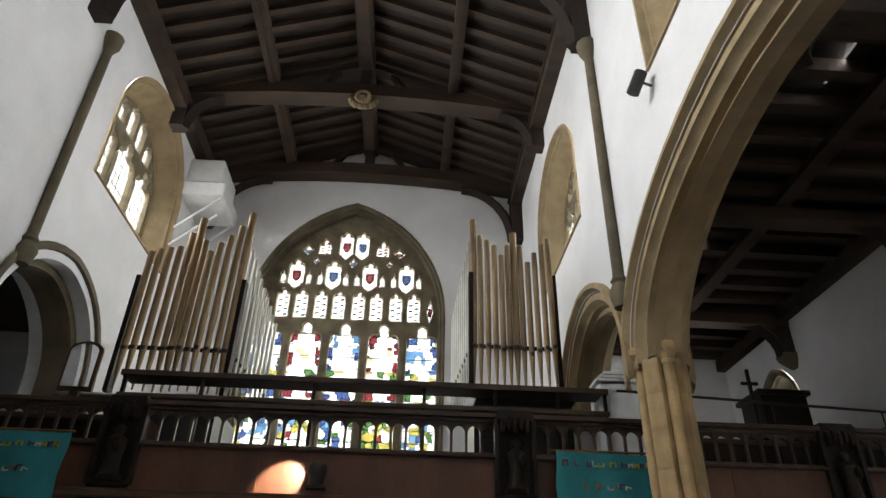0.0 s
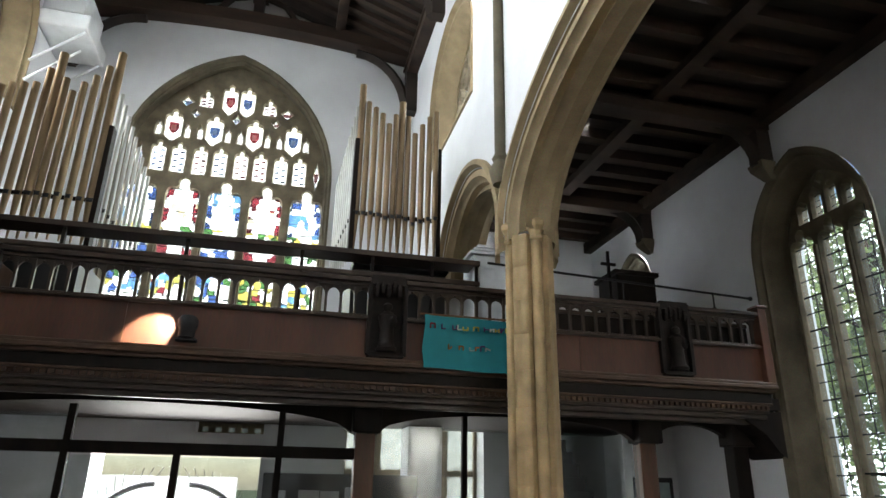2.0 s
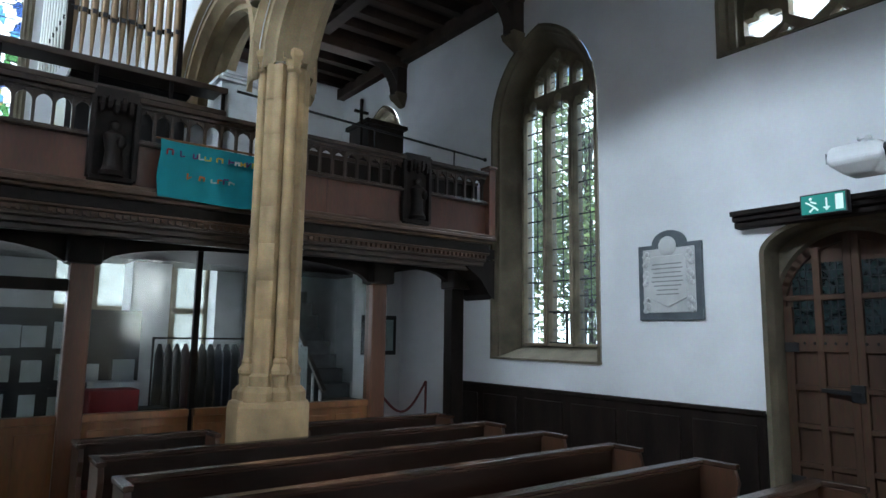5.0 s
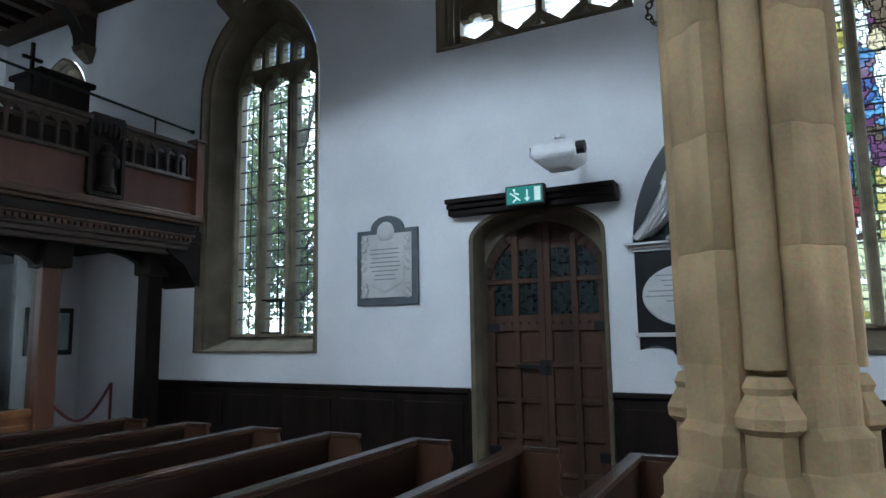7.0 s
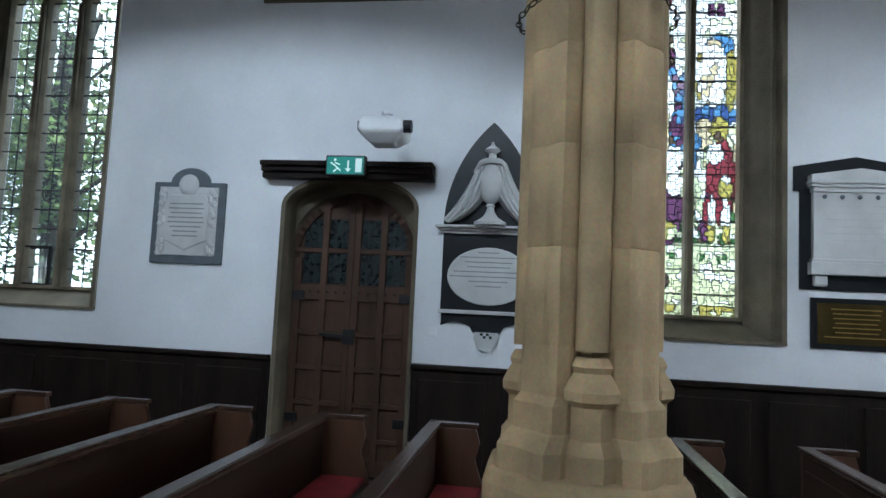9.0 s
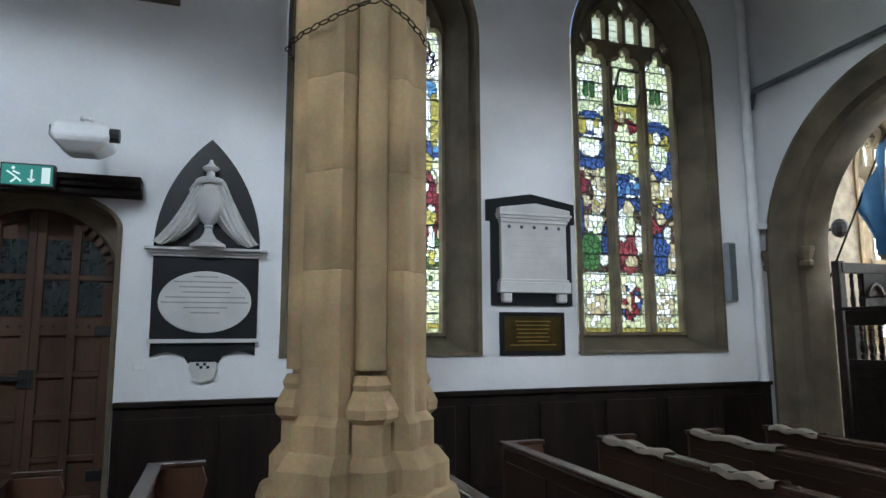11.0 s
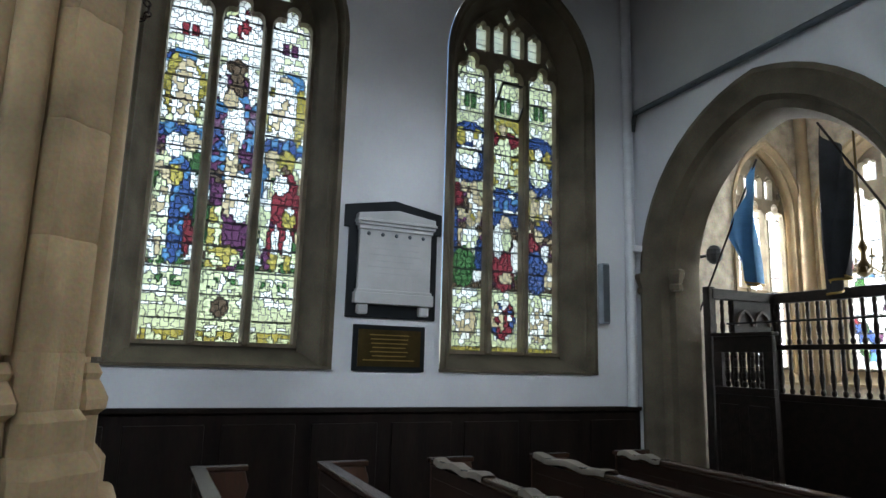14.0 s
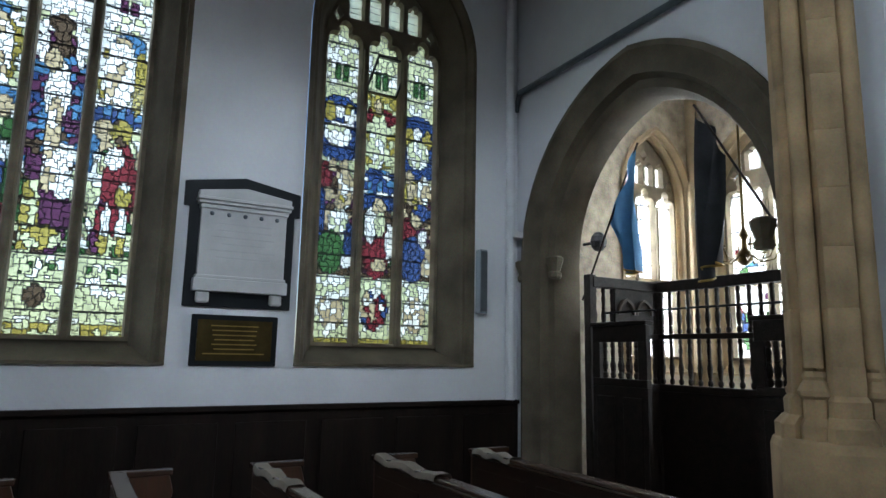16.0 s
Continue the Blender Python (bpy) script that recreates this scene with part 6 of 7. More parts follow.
s.bar((5.8, 1.92, 3.39), (XS, 1.92, 3.39), 0.05, 0.04)
part("arm", s, WHITE_P, pj)
s = Shape()
s.box((5.6, 2.121, 3.2), (5.75, 2.127, 3.28))
part("vent", s, GREY_MARBLE, pj)
for o in pj.children:
    o.location.y = -0.06
sk = Shape()
sk.box((XS - 0.012, 1.42, 1.44), (XS, 1.5, 1.52))
tagged(sk.make("wall_switch", WHITE_P, bevel=0.004), "small white wall switch plate", "switch")

# ---- wall tablets ----
X0 = XS


def rows_of_text(parent, y0, y1, z0, z1, n, d, mat=None, seed=1, h=0.012):
    r = random.Random(seed)
    for i in range(n):
        z = z1 - (z1 - z0) * (i + 0.5) / n
        m = (y1 - y0) * r.uniform(0.02, 0.2)
        s = Shape()
        s.box((X0 - d - 0.003, y0 + m, z - h / 2), (X0 - d, y1 - m, z + h / 2))
        part("lettering_line", s, mat or INK, parent)


def tablet_arched():
    t = thing("wall_tablet", "white carved marble memorial tablet on an arched grey slate", "memorial")
    y0, y1, z0, z1 = 3.61, 4.38, 2.03, 2.85
    c = (y0 + y1) / 2
    s = Shape()
    pts = [(y0, z0), (y1, z0), (y1, z1), (c + 0.21, z1)] + [(c + 0.21 * math.cos(a), z1 + 0.15 * math.sin(a)) for a in [math.pi * k / 12 for k in range(1, 12)]] + [(c - 0.21, z1), (y0, z1)]
    s.prism(pts, on_x, X0 - 0.04, X0)
    part("slate", s, GREY_MARBLE, t, bevel=0.008)
    s = Shape()
    s.prism([(y0 + 0.07, z0 + 0.08), (y1 - 0.07, z0 + 0.08), (y1 - 0.07, z1 - 0.05), (y0 + 0.07, z1 - 0.05)], on_x, X0 - 0.055, X0 - 0.04)
    part("border", s, MARBLE, t, bevel=0.006)
    s = Shape()
    a, b, zz = y0 + 0.15, y1 - 0.15, z0 + 0.17
    s.prism([(a, zz + 0.06), (a + 0.08, zz + 0.03), (c, zz - 0.04), (b - 0.08, zz + 0.03), (b, zz + 0.06), (b, z1 - 0.2), (b - 0.05, z1 - 0.13), (a + 0.05, z1 - 0.13), (a, z1 - 0.2)], on_x, X0 - 0.075, X0 - 0.055)
    part("inscription", s, MARBLE, t, bevel=0.01)
    rows_of_text(t, a + 0.03, b - 0.03, zz + 0.08, z1 - 0.2, 8, 0.0755, seed=4)
    s = Shape()
    s.lathe([(0.1, 0), (0.11, 0.01), (0.09, 0.03), (0.05, 0.035)], (0, 0, 0), 16)
    s.v = [(X0 - 0.05 - z, c + x, z1 - 0.03 + y) for x, y, z in s.v]
    part("medallion", s, MARBLE, t, smooth=True)
    for sy in (-1, 1):
        for zq in (z0 + 0.16, z0 + 0.45, z0 + 0.66):
            s = Shape()
            for k in range(5):
                s.ball((X0 - 0.065, c + sy * (0.26 + 0.02 * math.cos(k * 2)), zq + 0.03 * k - 0.06), (0.025, 0.035, 0.03), 6)
            part("carved_scroll", s, MARBLE, t, smooth=True)


tablet_arched()


def monument():
    t = thing("wall_monument", "black marble wall monument with draped white urn and oval", "memorial")
    c = 0.95
    s = Shape()
    s.prism([(c + u, 2.48 + z * 1.01) for u, z in arch(0.445, 1.0, 12)], on_x, X0 - 0.03, X0)
    part("lancet", s, BLACK_MARBLE, t)
    s = Shape()
    s.box((X0 - 0.03, c - 0.44, 1.68), (X0, c + 0.44, 2.44))
    part("lower_slab", s, BLACK_MARBLE, t)
    for z0, z1, w, p in ((2.415, 2.44, 0.46, 0.06), (2.44, 2.465, 0.48, 0.09), (2.465, 2.49, 0.51, 0.13), (1.665, 1.70, 0.455, 0.08)):
        s = Shape()
        s.box((X0 - p, c - w, z0), (X0, c + w, z1))
        part("shelf", s, MARBLE, t, bevel=0.006)
    s = Shape()
    s.loft([[(X0 - d, c + r * 0.385 * math.cos(a), 2.02 + r * 0.27 * math.sin(a)) for a in [2 * math.pi * k / 40 for k in range(40)]] for d, r in ((0.03, 1.0), (0.045, 1.0), (0.05, 0.96))])
    part("oval", s, MARBLE, t)
    for i, w in enumerate((0.1, 0.27, 0.22, 0.2, 0.33, 0.36, 0.18, 0.12)):
        q = Shape()
        z = 2.24 - 0.045 * i
        q.box((X0 - 0.053, c - w, z - 0.005), (X0 - 0.05, c + w, z + 0.005))
        part("lettering_line", q, INK, t)
    u = Shape()
    u.lathe([(0.15, 0), (0.15, 0.03), (0.12, 0.045), (0.07, 0.08), (0.04, 0.13), (0.032, 0.17), (0.045, 0.185), (0.03, 0.2), (0.07, 0.235), (0.115, 0.31), (0.13, 0.4), (0.12, 0.47), (0.08, 0.54), (0.04, 0.6), (0.035, 0.68), (0.07, 0.705), (0.075, 0.715), (0.04, 0.74), (0.02, 0.76), (0.012, 0.79)], (X0 - 0.1, c, 2.49), 20)
    part("urn", u, MARBLE, t, smooth=True)
    for sy in (-1, 1):
        d = Shape()
        rings = []
        for k in range(15):
            v = k / 14
            mid = c + sy * (0.06 + 0.06 * v + 0.19 * v * v + (0.06 * v ** 4 if sy > 0 else 0.03 * v ** 4))
            hw = 0.075 + 0.045 * math.sin(math.pi * min(1, v * 0.9))
            z = 3.09 - 0.57 * v
            rings.append([(X0 - 0.03 - (0.12 + 0.03 * math.sin(3 * v)) * max(0.0, math.sin(math.pi * i / 16)) ** 0.5 - 0.016 * math.sin(i * 1.9 + 2.5 * v), mid - hw + 2 * hw * i / 16, z + 0.02 * math.cos(math.pi * i / 8) * v + (0.03 * (1 - abs(i / 8 - 1))) * (1 - v)) for i in range(17)])
        d.loft(rings)
        part("drapery", d, MARBLE, t, "folded white marble drapery", smooth=True)
    d = Shape()
    d.tube([(X0 - 0.06, c + 0.15, 3.0), (X0 - 0.17, c + 0.09, 3.07), (X0 - 0.19, c, 3.09), (X0 - 0.16, c - 0.08, 3.08), (X0 - 0.06, c - 0.12, 3.02)], 0.03, 8)
    part("drapery_fold", d, MARBLE, t, smooth=True)
    a = Shape()
    scoop = [(c + 0.43 - 0.03 * k, 1.55 + 0.035 * math.sin(math.pi * k / 9)) for k in range(10)]
    low = [(c + 0.13 * math.cos(x), 1.5 - 0.03 * math.sin(x)) for x in [math.pi * k / 8 for k in range(9)]]
    a.prism([(c - 0.43, 1.665), (c + 0.43, 1.665)] + scoop + low + [(2 * c - y, z) for y, z in reversed(scoop)], on_x, X0 - 0.03, X0)
    part("apron", a, BLACK_MARBLE, t)
    h = Shape()
    h.prism([(c - 0.11, 1.5), (c + 0.11, 1.5), (c + 0.115, 1.44), (c + 0.08, 1.36), (c, 1.32), (c - 0.08, 1.36), (c - 0.115, 1.44)], on_x, X0 - 0.05, X0 - 0.03)
    part("shield", h, MARBLE, t)
    for i in range(4):
        q = Shape()
        y, z = c - 0.055 + 0.056 * (i % 2) + 0.0, 1.445 + 0.026 * (i // 2)
        q.box((X0 - 0.053, y + 0.028 * (i // 2), z), (X0 - 0.05, y + 0.026 + 0.028 * (i // 2), z + 0.024))
        part("shield_check", q, BLACK_MARBLE, t)


monument()


def tablet_tomb():
    t = thing("wall_tablet", "pale sarcophagus-shaped marble tablet on a black slab", "memorial")
    y0, y1, z0, z1 = -2.75, -1.72, 2.02, 3.14
    c = (y0 + y1) / 2
    s = Shape()
    s.prism([(y0 + 0.05, z0), (y1 - 0.05, z0), (y1 - 0.05, z1 - 0.25), (y1, z1 - 0.25), (y1, z1 - 0.03), (c, z1 + 0.06), (y0, z1 - 0.03), (y0, z1 - 0.25), (y0 + 0.05, z1 - 0.25)], on_x, X0 - 0.03, X0)
    part("slab", s, BLACK_MARBLE, t, bevel=0.006)
    s = Shape()
    s.box((X0 - 0.09, y0 + 0.14, z0 + 0.22), (X0 - 0.03, y1 - 0.14, z1 - 0.22))
    part("tablet", s, MARBLE, t, bevel=0.006)
    for a, b, e, p in ((z0 + 0.13, z0 + 0.24, 0.11, 0.12), (z0 + 0.24, z0 + 0.27, 0.125, 0.105), (z1 - 0.27, z1 - 0.23, 0.13, 0.11), (z1 - 0.23, z1 - 0.2, 0.11, 0.13), (z1 - 0.2, z1 - 0.17, 0.1, 0.15)):
        s = Shape()
        s.box((X0 - p, y0 + e, a), (X0 - 0.03, y1 - e, b))
        part("moulding", s, MARBLE, t, bevel=0.006)
    s = Shape()
    s.prism([(y0 + 0.11, z1 - 0.17), (y1 - 0.11, z1 - 0.17), (y1 - 0.11, z1 - 0.12), (c, z1 - 0.06), (y0 + 0.11, z1 - 0.12)], on_x, X0 - 0.13, X0 - 0.03)
    part("pediment", s, MARBLE, t, bevel=0.006)
    for y in (y0 + 0.2, y1 - 0.2):
        s = Shape()
        s.box((X0 - 0.1, y - 0.055, z0 + 0.03), (X0 - 0.03, y + 0.055, z0 + 0.13))
        part("foot", s, MARBLE, t, bevel=0.02)
    for i in range(5):
        s = Shape()
        s.ball((X0 - 0.095, y0 + 0.23 + i * (y1 - y0 - 0.46) / 4, z1 - 0.31), (0.012, 0.02, 0.02), 8)
        part("rosette", s, GREY_MARBLE, t)
    rows_of_text(t, y0 + 0.22, y1 - 0.22, z0 + 0.4, z1 - 0.36, 6, 0.0905, material("pale_lettering", (0.50, 0.50, 0.50), 0.6, vary=0.1, bump=0), 9, 0.009)
    b = thing("brass_plaque", "dark framed brass memorial plaque with gilt lettering", "plaque")
    s = Shape()
    s.box((X0 - 0.03, -2.60, 1.515), (X0, -1.86, 1.955))
    part("frame", s, BLACK_MARBLE, b, bevel=0.008)
    s = Shape()
    s.box((X0 - 0.036, -2.55, 1.56), (X0 - 0.03, -1.91, 1.91))
    part("plate", s, BRASS, b)
    rows_of_text(b, -2.5, -1.95, 1.6, 1.88, 7, 0.0365, GOLD, 5, 0.01)


tablet_tomb()

# ---- pipes and chain ----
pp = thing("rainwater_pipe", "white painted pipe running down the corner", "pipe")
s = Shape()
s.tube([(XS - 0.06, YE + 0.14, 1.18), (XS - 0.06, YE + 0.14, AISLE_TOP)], 0.055, 10)
part("pipe", s, WHITE_P, pp, smooth=True)
s = Shape()
s.box((XS - 0.16, YE, 2.95), (XS - 0.02, YE + 0.16, 3.02))
part("bracket", s, WHITE_P, pp)
rb = thing("conduit", "grey painted conduit along the east wall", "pipe")
s = Shape()
s.tube([(XS - 0.05, YE + 0.06, 4.45), (XS - 0.12, YE + 0.06, 4.66), (3.2, YE + 0.06, 4.72)], 0.035, 8)
part("tube", s, GREY_MARBLE, rb, smooth=True)
lo = thing("column_speaker", "slim grey column loudspeaker on the wall", "loudspeaker")
s = Shape()
s.box((XS - 0.1, -4.83, 2.09), (XS - 0.01, -4.73, 2.78))
part("box", s, material("speaker_grey", (0.24, 0.28, 0.31), 0.6, vary=0.1), lo, bevel=0.01)
s = Shape()
s.box((XS - 0.11, -4.82, 2.11), (XS - 0.1, -4.74, 2.76))
part("grille", s, GREY_MARBLE, lo)


def chain():
    t = thing("chain", "rusty iron chain looped round the pier", "chain")
    rust = material("rusty_iron", (0.05, 0.028, 0.017), 0.8, 0.4, vary=0.4)
    n = 46
    for k in range(n):
        a = 2 * math.pi * k / n
        r = 0.285 + 0.01 * math.cos(4 * a)
        z = 2.95 - 0.11 * abs(math.sin(a - math.pi)) ** 0.9
        b = 2 * math.pi * (k + 1.15) / n
        z2 = 2.95 - 0.11 * abs(math.sin(b - math.pi)) ** 0.9
        p, q = Vector((r * math.cos(a), r * math.sin(a), z)), Vector((r * math.cos(b), r * math.sin(b), z2))
        d = (q - p)
        side = d.cross(Vector((0, 0, 1))).normalized() if k % 2 else Vector((0, 0, 1))
        loop = [p + d * (0.5 - 0.5 * math.cos(w)) + side * 0.011 * math.sin(w) for w in [2 * math.pi * i / 8 for i in range(9)]]
        s = Shape()
        s.tube([(v.x + 2.77, v.y + 0.31, v.z) for v in loop], 0.0035, 4)
        part("link", s, rust, t)


chain()
fl2 = thing("wall_spotlight", "small black spotlight on the nave wall", "spotlight")
s = Shape()
s.tube([(XN - 0.02, 4.35, 6.75), (XN - 0.14, 4.35, 6.8)], 0.015)
part("arm", s, BLACK, fl2)
s = Shape()
s.tube([(XN - 0.12, 4.32, 6.9), (XN - 0.2, 4.42, 6.7)], 0.065, 10)
part("head", s, BLACK, fl2)

# ---- pews ----


def pew(x0, x1):
    """A box pew with its back at y = 0, the seat towards -y."""
    t = thing("pew", "dark polished oak pew with panelled back and red cushion", "pew", "aisle pews")
    s = Shape()
    s.box((x0, -0.02, 0.06), (x1, 0.02, 0.86))
    part("back", s, PEW_OAK, t)
    s = Shape()
    s.box((x0, -0.04, 0.86), (x1, 0.03, 0.885))
    s.box((x0, -0.055, 0.885), (x1, 0.04, 0.915))
    part("top_rail", s, PEW_CAP, t, bevel=0.008)
    s = Shape()
    s.box((x0 + 0.03, -0.38, 0.42), (x1 - 0.03, -0.02, 0.455))
    part("seat", s, PEW_OAK, t, bevel=0.006)
    s = Shape()
    s.box((x0 + 0.06, -0.36, 0.455), (x1 - 0.08, -0.04, 0.50))
    part("cushion", s, RED, t, bevel=0.015)
    for x in (x0, x1):
        e = Shape()
        e.prism([(0.02, 0), (0.02, 0.88), (-0.30, 0.88), (-0.33, 0.78), (-0.30, 0.66), (-0.37, 0.45), (-0.40, 0.0)], on_x, x - 0.02, x + 0.022)
        part("end_panel", e, PEW_END, t, bevel=0.006)
        c = Shape()
        c.box((x - 0.03, -0.32, 0.88), (x + 0.032, 0.042, 0.9165))
        part("end_cap", c, PEW_CAP, t, bevel=0.006)
    n = max(1, round((x1 - x0) / 0.75))
    for i in range(n):
        a, b = x0 + (x1 - x0) * i / n, x0 + (x1 - x0) * (i + 1) / n
        p = Shape()
        p.box((a + 0.06, 0.02, 0.18), (b - 0.06, 0.028, 0.78))
        part("panel", p, PEW_OAK, t, bevel=0.005)
    return t


PEW_END = material("pew_end_oak", (0.105, 0.048, 0.027), 0.35, vary=0.4, scale=4, bump=0.1, stretch=(1, 1, 0.25))
PEW_CAP = material("pew_cap_oak", (0.075, 0.042, 0.028), 0.24, vary=0.4, scale=5, bump=0.08, stretch=(0.2, 1, 1))
long_pew = pew(1.2, 5.0)
ROWS_Y = [1.19, 2.02, 2.88, 3.72, 4.57, 5.43, -0.46, -1.29, -2.13, -3.01, -3.85]
long_pew.matrix_basis = pose(0, ROWS_Y[0], 0)
for y in ROWS_Y[1:]:
    copy_thing(long_pew, pose(0, y, 0))
short = pew(3.2, 5.0)
short.matrix_basis = pose(0, 6.31, 0)
left = pew(1.2, 2.3)
left.matrix_basis = pose(0, 6.31, 0)
for i, (x, y, w) in enumerate(((4.15, -2.13, 0.75), (4.05, -3.01, 0.9), (3.2, -2.13, 0.5), (4.45, -3.85, 0.5))):
    s = Shape()
    n = 10
    prof = [(-0.068, 0.885), (-0.062, 0.91), (-0.05, 0.924), (0.0, 0.926), (0.04, 0.922), (0.05, 0.905), (0.052, 0.885)]
    s.loft([[(x + w * k / n, y + p[0] * (1 + 0.1 * math.sin(k + i)), p[1] + 0.012 * math.sin(k * 1.3 + i) * (1 if 0.8 < p[1] else 0.5)) for p in prof] for k in range(n + 1)], closed=False)
    tagged(s.make("dust_sheet", material("pale_cloth_%s" % "abcd"[i], (0.24, 0.205, 0.16), 0.9, vary=0.25), smooth=True), "crumpled pale cloth laid over a pew back", "cloth", "pew cloths")

# ---- chapel beyond the arch ----
CX0, CX1, CY = 2.6, 6.4, -8.32
CH_S = (-7.6, 0.68, 1.45, 3.75, 1.0)
CH_E = (4.85, 1.4, 1.45, 3.75, 1.15)
RUBBLE = material("rough_chapel_stone", (0.44, 0.37, 0.27), 0.9, vary=0.35, scale=7, fine=40, bump=0.6)
structure(wall_with(on_x, CY - 0.7, YE - 0.7, 0, 5.6, CX1, CX1 + 0.7, [CH_S]).make("wall_chapel_south", RUBBLE), "rough honey stone chapel wall", "wall")
structure(wall_with(on_y, CX0 - 0.4, CX1, 0, 5.6, CY - 0.7, CY, [CH_E]).make("wall_chapel_east", RUBBLE), "rough honey stone chapel end wall", "wall")
s = Shape()
s.box((CX0 - 0.4, CY, 0), (CX0, YE - 0.6, 5.6))
structure(s.make("wall_chapel_north", RUBBLE), "plain chapel side wall", "wall")
s = Shape()
s.box((CX0 - 0.4, CY - 0.7, 5.6), (CX1 + 0.7, YE - 0.4, 5.75))
structure(s.make("ceiling_chapel", OAK_BOARD), "dark boarded chapel ceiling", "ceiling")


def glaze_white(put, d, u0, u1, z0, head, i, t, seed):
    quarry(put, d, u0, u1, z0, head, t, 0.14, 0.2, [CHAPEL_G])


def chapel_colours(light, u, v, rnd):
    if v < 0.62 and abs(u - 0.5) < 0.4 and rnd > 0.82:
        return (B_, V_, S_, R_, G_)[int(rnd * 97) % 5]
    return W_


CHAPEL_G = glass("chapel_pale_glass", (0.75, 0.77, 0.76), 0.75)
perp_window("window_12", "bright three-light chapel window in honey stone", on_x, CX1, 1, CH_S, 3, 3.7, glaze_white, depth=0.3, seed=21, mull=0.07, inset=0.09, stone=STONE)
perp_window("window_13", "bright four-light chapel window with coloured glass", on_y, CY, -1, CH_E, 4, 3.7, glaze_with(chapel_colours, 12, 60, 0.11), depth=0.3, seed=22, inset=0.15, stone=STONE)
for k, (x, y) in enumerate(((CX1 - 0.04, CY + 0.04),)):
    s = Shape()
    s.tube([(x, y, 0), (x, y, 5.5)], 0.09 if k == 0 else 0.06, 10)
    structure(s.make("trim_chapel_shaft", STONE, smooth=True), "tall slim honey stone shaft in the chapel corner", "wall shaft")
for zz in (2.6,):
    s = Shape()
    s.box((CX1 + 0.22, CH_S[0] - 0.7, zz), (CX1 + 0.36, CH_S[0] + 0.7, zz + 0.1))
    s.box((CH_E[0] - 1.25, CY - 0.36, zz), (CH_E[0] + 1.25, CY - 0.22, zz + 0.1))
    structure(s.make("trim_transom", STONE), "stone window transoms in the chapel", "trim")


def baluster_profile(h):
    return [(0.018, 0), (0.03, 0.02), (0.03, 0.05), (0.016, 0.07), (0.026, h * 0.25), (0.032, h * 0.38), (0.018, h * 0.52), (0.026, h * 0.55), (0.018, h * 0.58), (0.026, h * 0.75), (0.018, h - 0.06), (0.028, h - 0.04), (0.02, h)]


def parclose():
    t = thing("chapel_screen", "black oak chapel screen with turned balusters in two tiers", "screen")
    y, xc = -7.0, 5.93

    def run(p, q):
        """One straight length of the screen from p to q."""
        p, q = Vector((*p, 0)), Vector((*q, 0))
        for z0, z1, wd, nm in ((0, 1.28, 0.06, "base_panel"), (1.28, 1.36, 0.1, "rail"), (1.87, 1.93, 0.09, "rail"), (2.42, 2.54, 0.12, "rail")):
            r = Shape()
            r.bar(p + Vector((0, 0, (z0 + z1) / 2)), q + Vector((0, 0, (z0 + z1) / 2)), wd, z1 - z0)
            part(nm, r, CARVED, t, bevel=0.01)
        n = int((q - p).length / 0.125)
        for i in range(n):
            e = p + (q - p) * ((i + 0.5) / n)
            for z0, h in ((1.36, 0.51), (1.93, 0.49)):
                b = Shape()
                b.lathe(baluster_profile(h), (e.x, e.y, z0), 8)
                part("baluster", b, CARVED, t, smooth=True)

    run((xc, y), (CX0, y))
    run((xc, -5.95), (xc, y))
    p = Shape()
    p.box((xc - 0.05, y + 0.12, 1.93), (xc - 0.02, y + 0.72, 2.42))
    part("carved_panel", p, CARVED, t)
    for sx in (-1, 1):
        q = Shape()
        curve_bar(q, [(y + 0.42 + sx * 0.14 + u, 2.14 + z) for u, z in arch(0.12, 0.16, 5)], on_x, 0.03, xc - 0.08, xc - 0.05)
        part("carved_arch", q, OAK_RAIL, t)
    for y0 in (-5.95, y):
        q = Shape()
        q.box((xc - 0.05, y0 - 0.05, 0), (xc + 0.05, y0 + 0.05, 2.56))
        part("post", q, CARVED, t, bevel=0.01)
    for x in (5.66, 3.42):
        d = thing("screen_door", "black oak half-open screen door with slotted top", "door", "screen doors")
        yy = YE - 0.62
        a, b = (5.08, 5.84) if x > 4 else (x, x + 0.5)
        f = Shape()
        f.box((a, yy - 0.03, 0), (b, yy + 0.03, 1.36))
        part("lower_panel", f, CARVED, d)
        for z0, z1 in ((1.36, 1.44), (1.81, 1.98)):
            f = Shape()
            f.box((a, yy - 0.035, z0), (b, yy + 0.035, z1))
            part("rail", f, CARVED, d, bevel=0.01)
        f = Shape()
        f.box((a - 0.02, yy - 0.06, 1.98), (b + 0.02, yy + 0.06, 2.02))
        part("cap", f, CARVED, d, bevel=0.01)
        m = 7
        for i in range(m):
            u = a + (b - a) * (i + 0.5) / m
            g2 = Shape()
            if i in (0, m - 1):
                g2.box((u - 0.055, yy - 0.03, 1.44), (u + 0.055, yy + 0.03, 1.81))
            else:
                g2.lathe(baluster_profile(0.37), (u, yy, 1.44), 8)
            part("slat", g2, CARVED, d)
        for i in range(2):
            u = a + (b - a) * i / 2
            g2 = Shape()
            g2.box((u + 0.06, yy + 0.03, 0.2), (u + (b - a) / 2 - 0.06, yy + 0.045, 1.26))
            part("raised_panel", g2, CARVED, d, bevel=0.01)
    r = thing("iron_bar", "thin black iron bar across the chapel arch", "bar")
    s2 = Shape()
    s2.tube([(5.66, YE - 0.62, 2.12), (3.4, YE - 0.62, 2.12)], 0.012)
    part("bar", s2, IRON, r)


parclose()


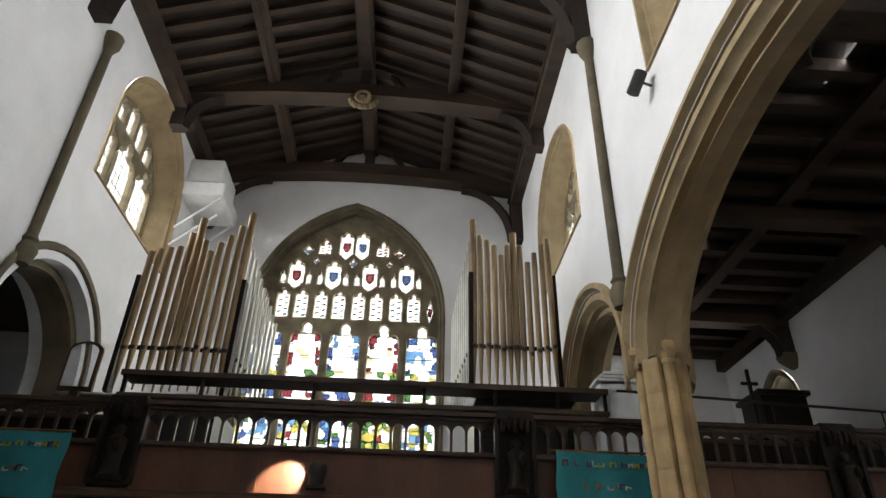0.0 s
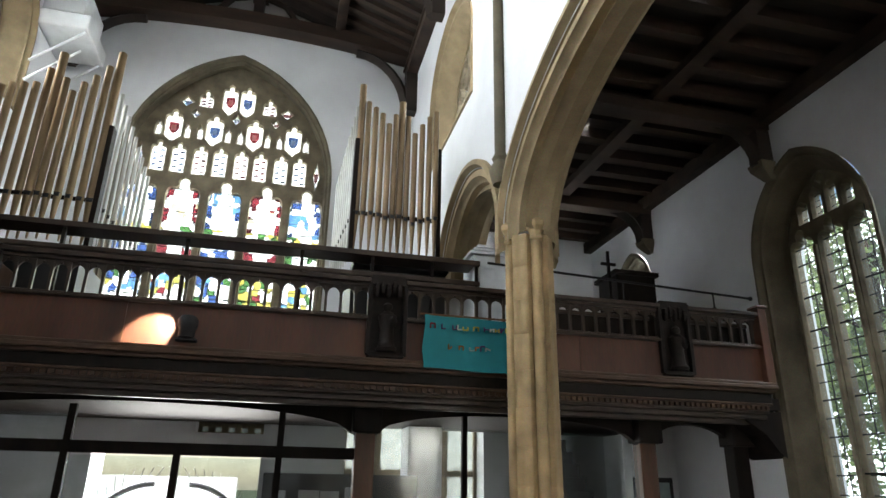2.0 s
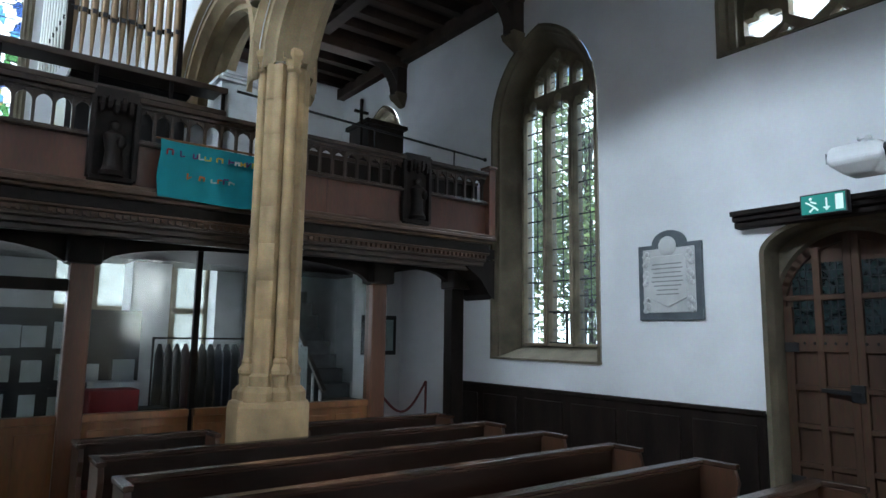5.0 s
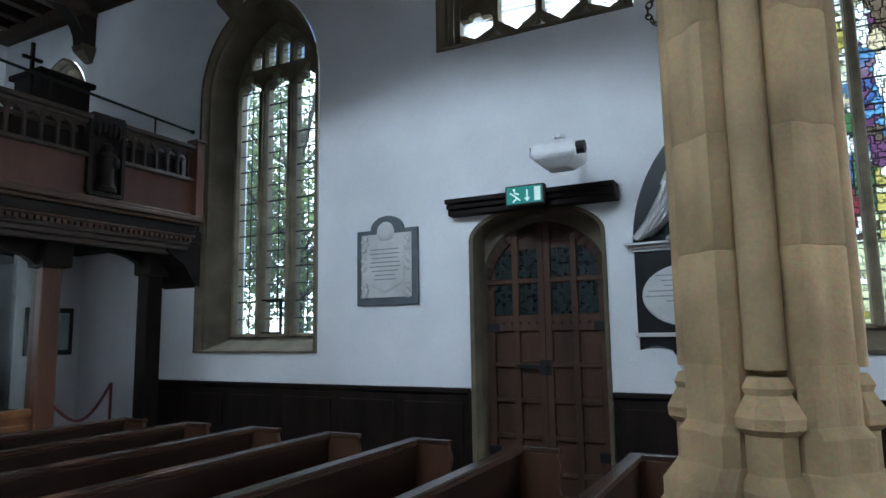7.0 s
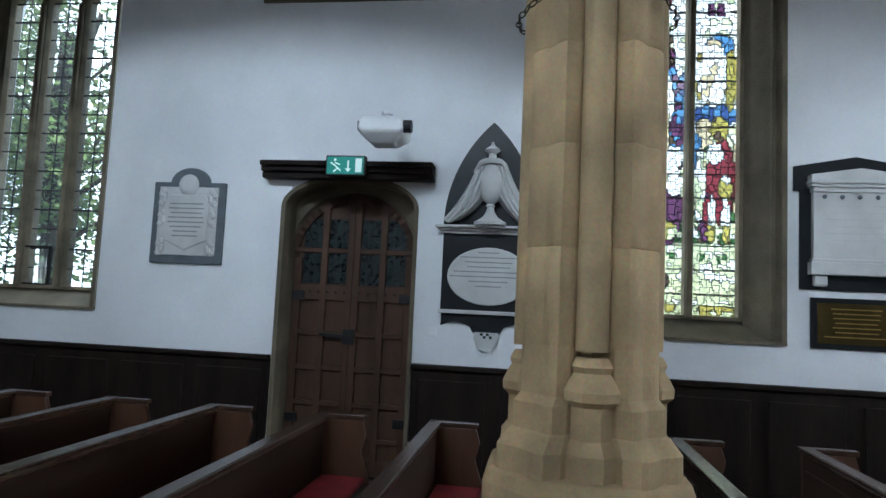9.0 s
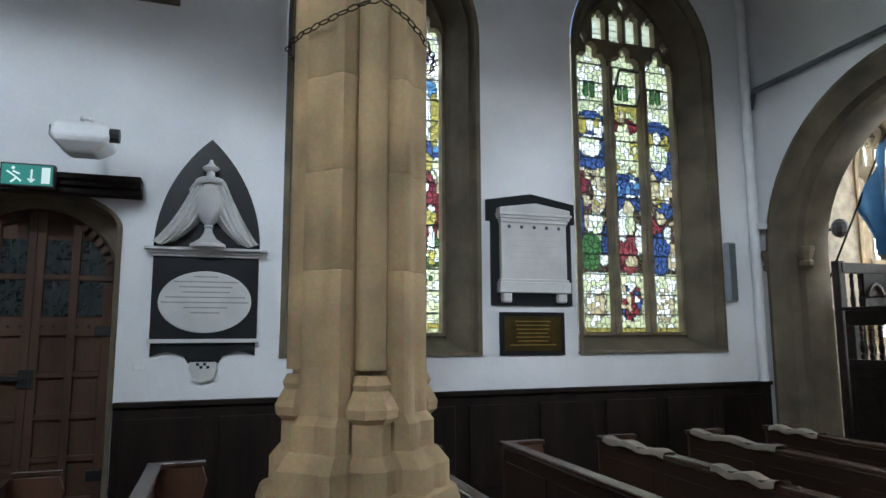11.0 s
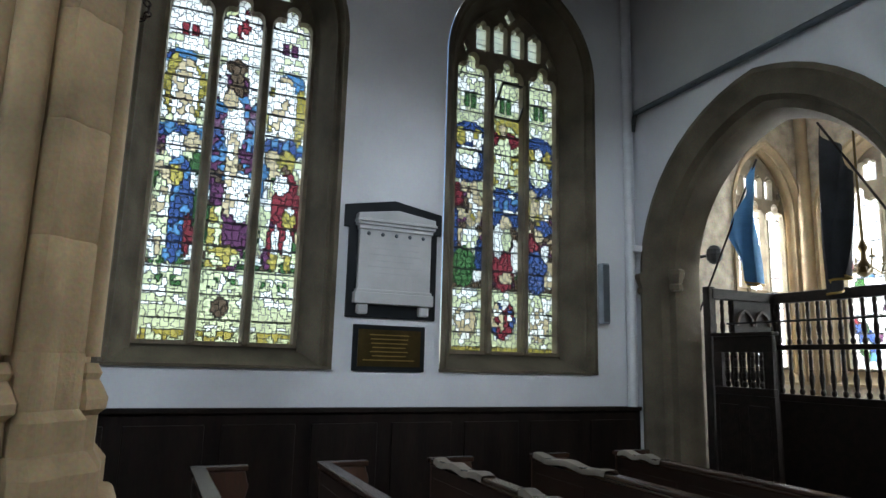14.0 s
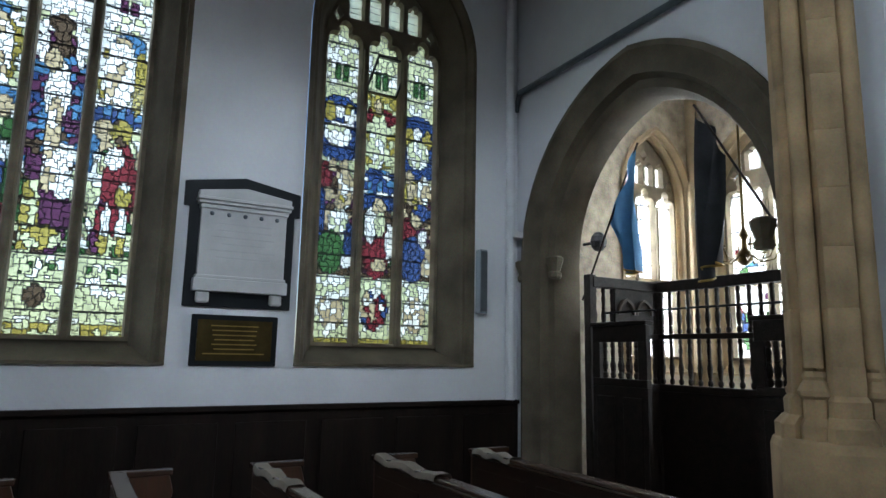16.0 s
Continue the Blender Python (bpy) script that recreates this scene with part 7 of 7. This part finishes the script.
def flag(name, label, foot, tip, drop, width, mat, trim):
    t = thing(name, label, "flag")
    f, p = Vector(foot), Vector(tip)
    s = Shape()
    s.tube([f, p], 0.012)
    part("pole", s, OAK, t)
    s = Shape()
    n, m = 14, 12
    rows, rows2 = [], []
    d = (p - f).normalized()
    for j in range(m + 1):
        v = j / m
        row = []
        for i in range(n + 1):
            u = i / n
            along = p - d * (0.05 + width * u * (1 - 0.55 * v))
            row.append((along.x + 0.045 * math.sin(9 * u + 3 * v), along.y + 0.06 * math.sin(12 * u + v) * (0.3 + v), along.z - drop * v * (1 - 0.25 * u) - 0.02 * math.sin(8 * u)))
        rows.append(row)
    s.loft(rows, closed=False)
    part("cloth", s, mat, t, smooth=True)
    e = Shape()
    e.tube(rows[-1], 0.012, 5)
    part("fringe", e, trim, t)


SKYCLOTH = material("light_blue_flag", (0.07, 0.22, 0.42), 0.8, vary=0.2, bump=0.1)
NAVY = material("dark_banner_cloth", (0.018, 0.022, 0.028), 0.8, vary=0.6, scale=5, bump=0.1)
flag("blue_flag", "light blue hanging flag with gold edge on a pole", (6.22, -6.1, 2.3), (5.31, -6.1, 3.95), 1.35, 0.85, SKYCLOTH, GOLD)
flag("dark_flag", "dark old hanging banner with frayed edge on a pole", (3.5, -6.1, 2.3), (4.57, -6.1, 4.13), 1.72, 0.62, NAVY, GOLD)
hs = thing("heater_lamp", "black dish-shaped heater on a stand in the chapel", "heater")
s = Shape()
s.lathe([(0.02, 0.0), (0.03, 0.35), (0.14, 0.42), (0.26, 0.5), (0.26, 0.53)], (3.95, -6.85, 2.5), 14)
part("dish", s, BLACK, hs, smooth=True)
cand = thing("chandelier", "brass branched chandelier seen through the arch", "chandelier")
s = Shape()
s.lathe([(0.02, 0), (0.09, 0.05), (0.1, 0.12), (0.04, 0.2), (0.03, 0.3), (0.06, 0.36), (0.02, 0.45), (0.012, 2.6)], (5.3, -7.8, 2.75), 12)
part("stem", s, BRASS, cand, smooth=True)
for k in range(8):
    a = math.pi / 4 * k
    s = Shape()
    s.tube([(5.3 + r * math.cos(a), -7.8 + r * math.sin(a), 2.85 + z) for r, z in ((0.05, 0.05), (0.18, -0.06), (0.32, -0.03), (0.38, 0.08))], 0.01)
    s.lathe([(0.03, 0), (0.035, 0.02), (0.012, 0.03), (0.012, 0.11)], (5.3 + 0.38 * math.cos(a), -7.8 + 0.38 * math.sin(a), 2.93), 8)
    part("arm", s, BRASS, cand)
s = Shape()
s.ball((CX1 - 0.25, -6.3, 3.0), (0.1, 0.1, 0.12), 10)
s.tube([(CX1, -6.3, 3.0), (CX1 - 0.25, -6.3, 3.0)], 0.02)
tagged(s.make("wall_spotlight", BLACK), "round black spotlight on the chapel wall", "spotlight")

# ---- outside ----
GRASS = material("grass", (0.055, 0.085, 0.025), 0.9, vary=0.4, scale=2, fine=30)
s = Shape()
s.box((-400, -400, -0.8), (400, 400, -0.3))
structure(s.make("ground", GRASS), "grassy churchyard outside", "ground")
LEAF = material("leaf", (0.20, 0.31, 0.09), 0.6, vary=0.5, scale=1.5, fine=20, bump=0)
BARK = material("bark", (0.08, 0.06, 0.045), 0.9, vary=0.4, stretch=(1, 1, 0.2))


def tree(x, y, h, r, seed):
    t = thing("tree", "broad green leafy tree in the churchyard", "tree", "churchyard trees")
    rnd = random.Random(seed)
    s = Shape()
    s.tube([(x, y, -0.5), (x + 0.1, y, h * 0.3), (x, y + 0.1, h * 0.6), (x + 0.1, y, h * 0.85)], 0.2, 8)
    for k in range(9):
        a, z = rnd.uniform(0, 6.28), h * rnd.uniform(0.25, 0.7)
        s.tube([(x, y, z), (x + r * 0.5 * math.cos(a), y + r * 0.5 * math.sin(a), z + h * 0.1), (x + r * 0.9 * math.cos(a), y + r * 0.9 * math.sin(a), z + h * 0.22)], 0.06, 5)
    part("trunk", s, BARK, t)
    g3 = Shape()
    cl = []
    for k in range(56):
        a, e = rnd.uniform(0, 6.28), rnd.uniform(-1, 1)
        q = rnd.uniform(0.45, 1.0)
        cl.append((x + r * q * math.cos(a) * math.sqrt(1 - e * e), y + r * q * math.sin(a) * math.sqrt(1 - e * e), h * 0.58 + h * 0.42 * q * e))
    for c in cl:
        for k in range(130):
            p = Vector((rnd.gauss(c[0], r * 0.16), rnd.gauss(c[1], r * 0.16), rnd.gauss(c[2], r * 0.15)))
            d1 = Vector((rnd.uniform(-1, 1), rnd.uniform(-1, 1), rnd.uniform(-1, 1))).normalized() * rnd.uniform(0.07, 0.16)
            d2 = d1.orthogonal().normalized() * d1.length * 0.6
            g3.add([p - d1, p + d2, p + d1, p - d2], [(0, 1, 2, 3)])
    cr2 = part("crown", g3, LEAF, t)
    cr2["kind"] = "stuff"


tree(15.5, 13.2, 10, 3.0, 1)
tree(20.5, 17.0, 12, 3.6, 2)
tree(16.5, 18.6, 10, 3.0, 3)
tree(20.0, 22.5, 13, 4.0, 4)
# Emissive sheet added behind the trees to brighten the view through window_1.
hz = bpy.data.materials.new("sky_glow_sheet")
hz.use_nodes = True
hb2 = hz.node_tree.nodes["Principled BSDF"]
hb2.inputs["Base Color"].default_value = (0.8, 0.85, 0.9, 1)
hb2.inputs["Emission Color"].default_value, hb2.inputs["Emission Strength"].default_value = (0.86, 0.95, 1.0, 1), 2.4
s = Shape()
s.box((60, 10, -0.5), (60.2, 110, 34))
structure(s.make("backdrop", hz), "glowing sheet standing in for pale sky beyond the churchyard", "backdrop")
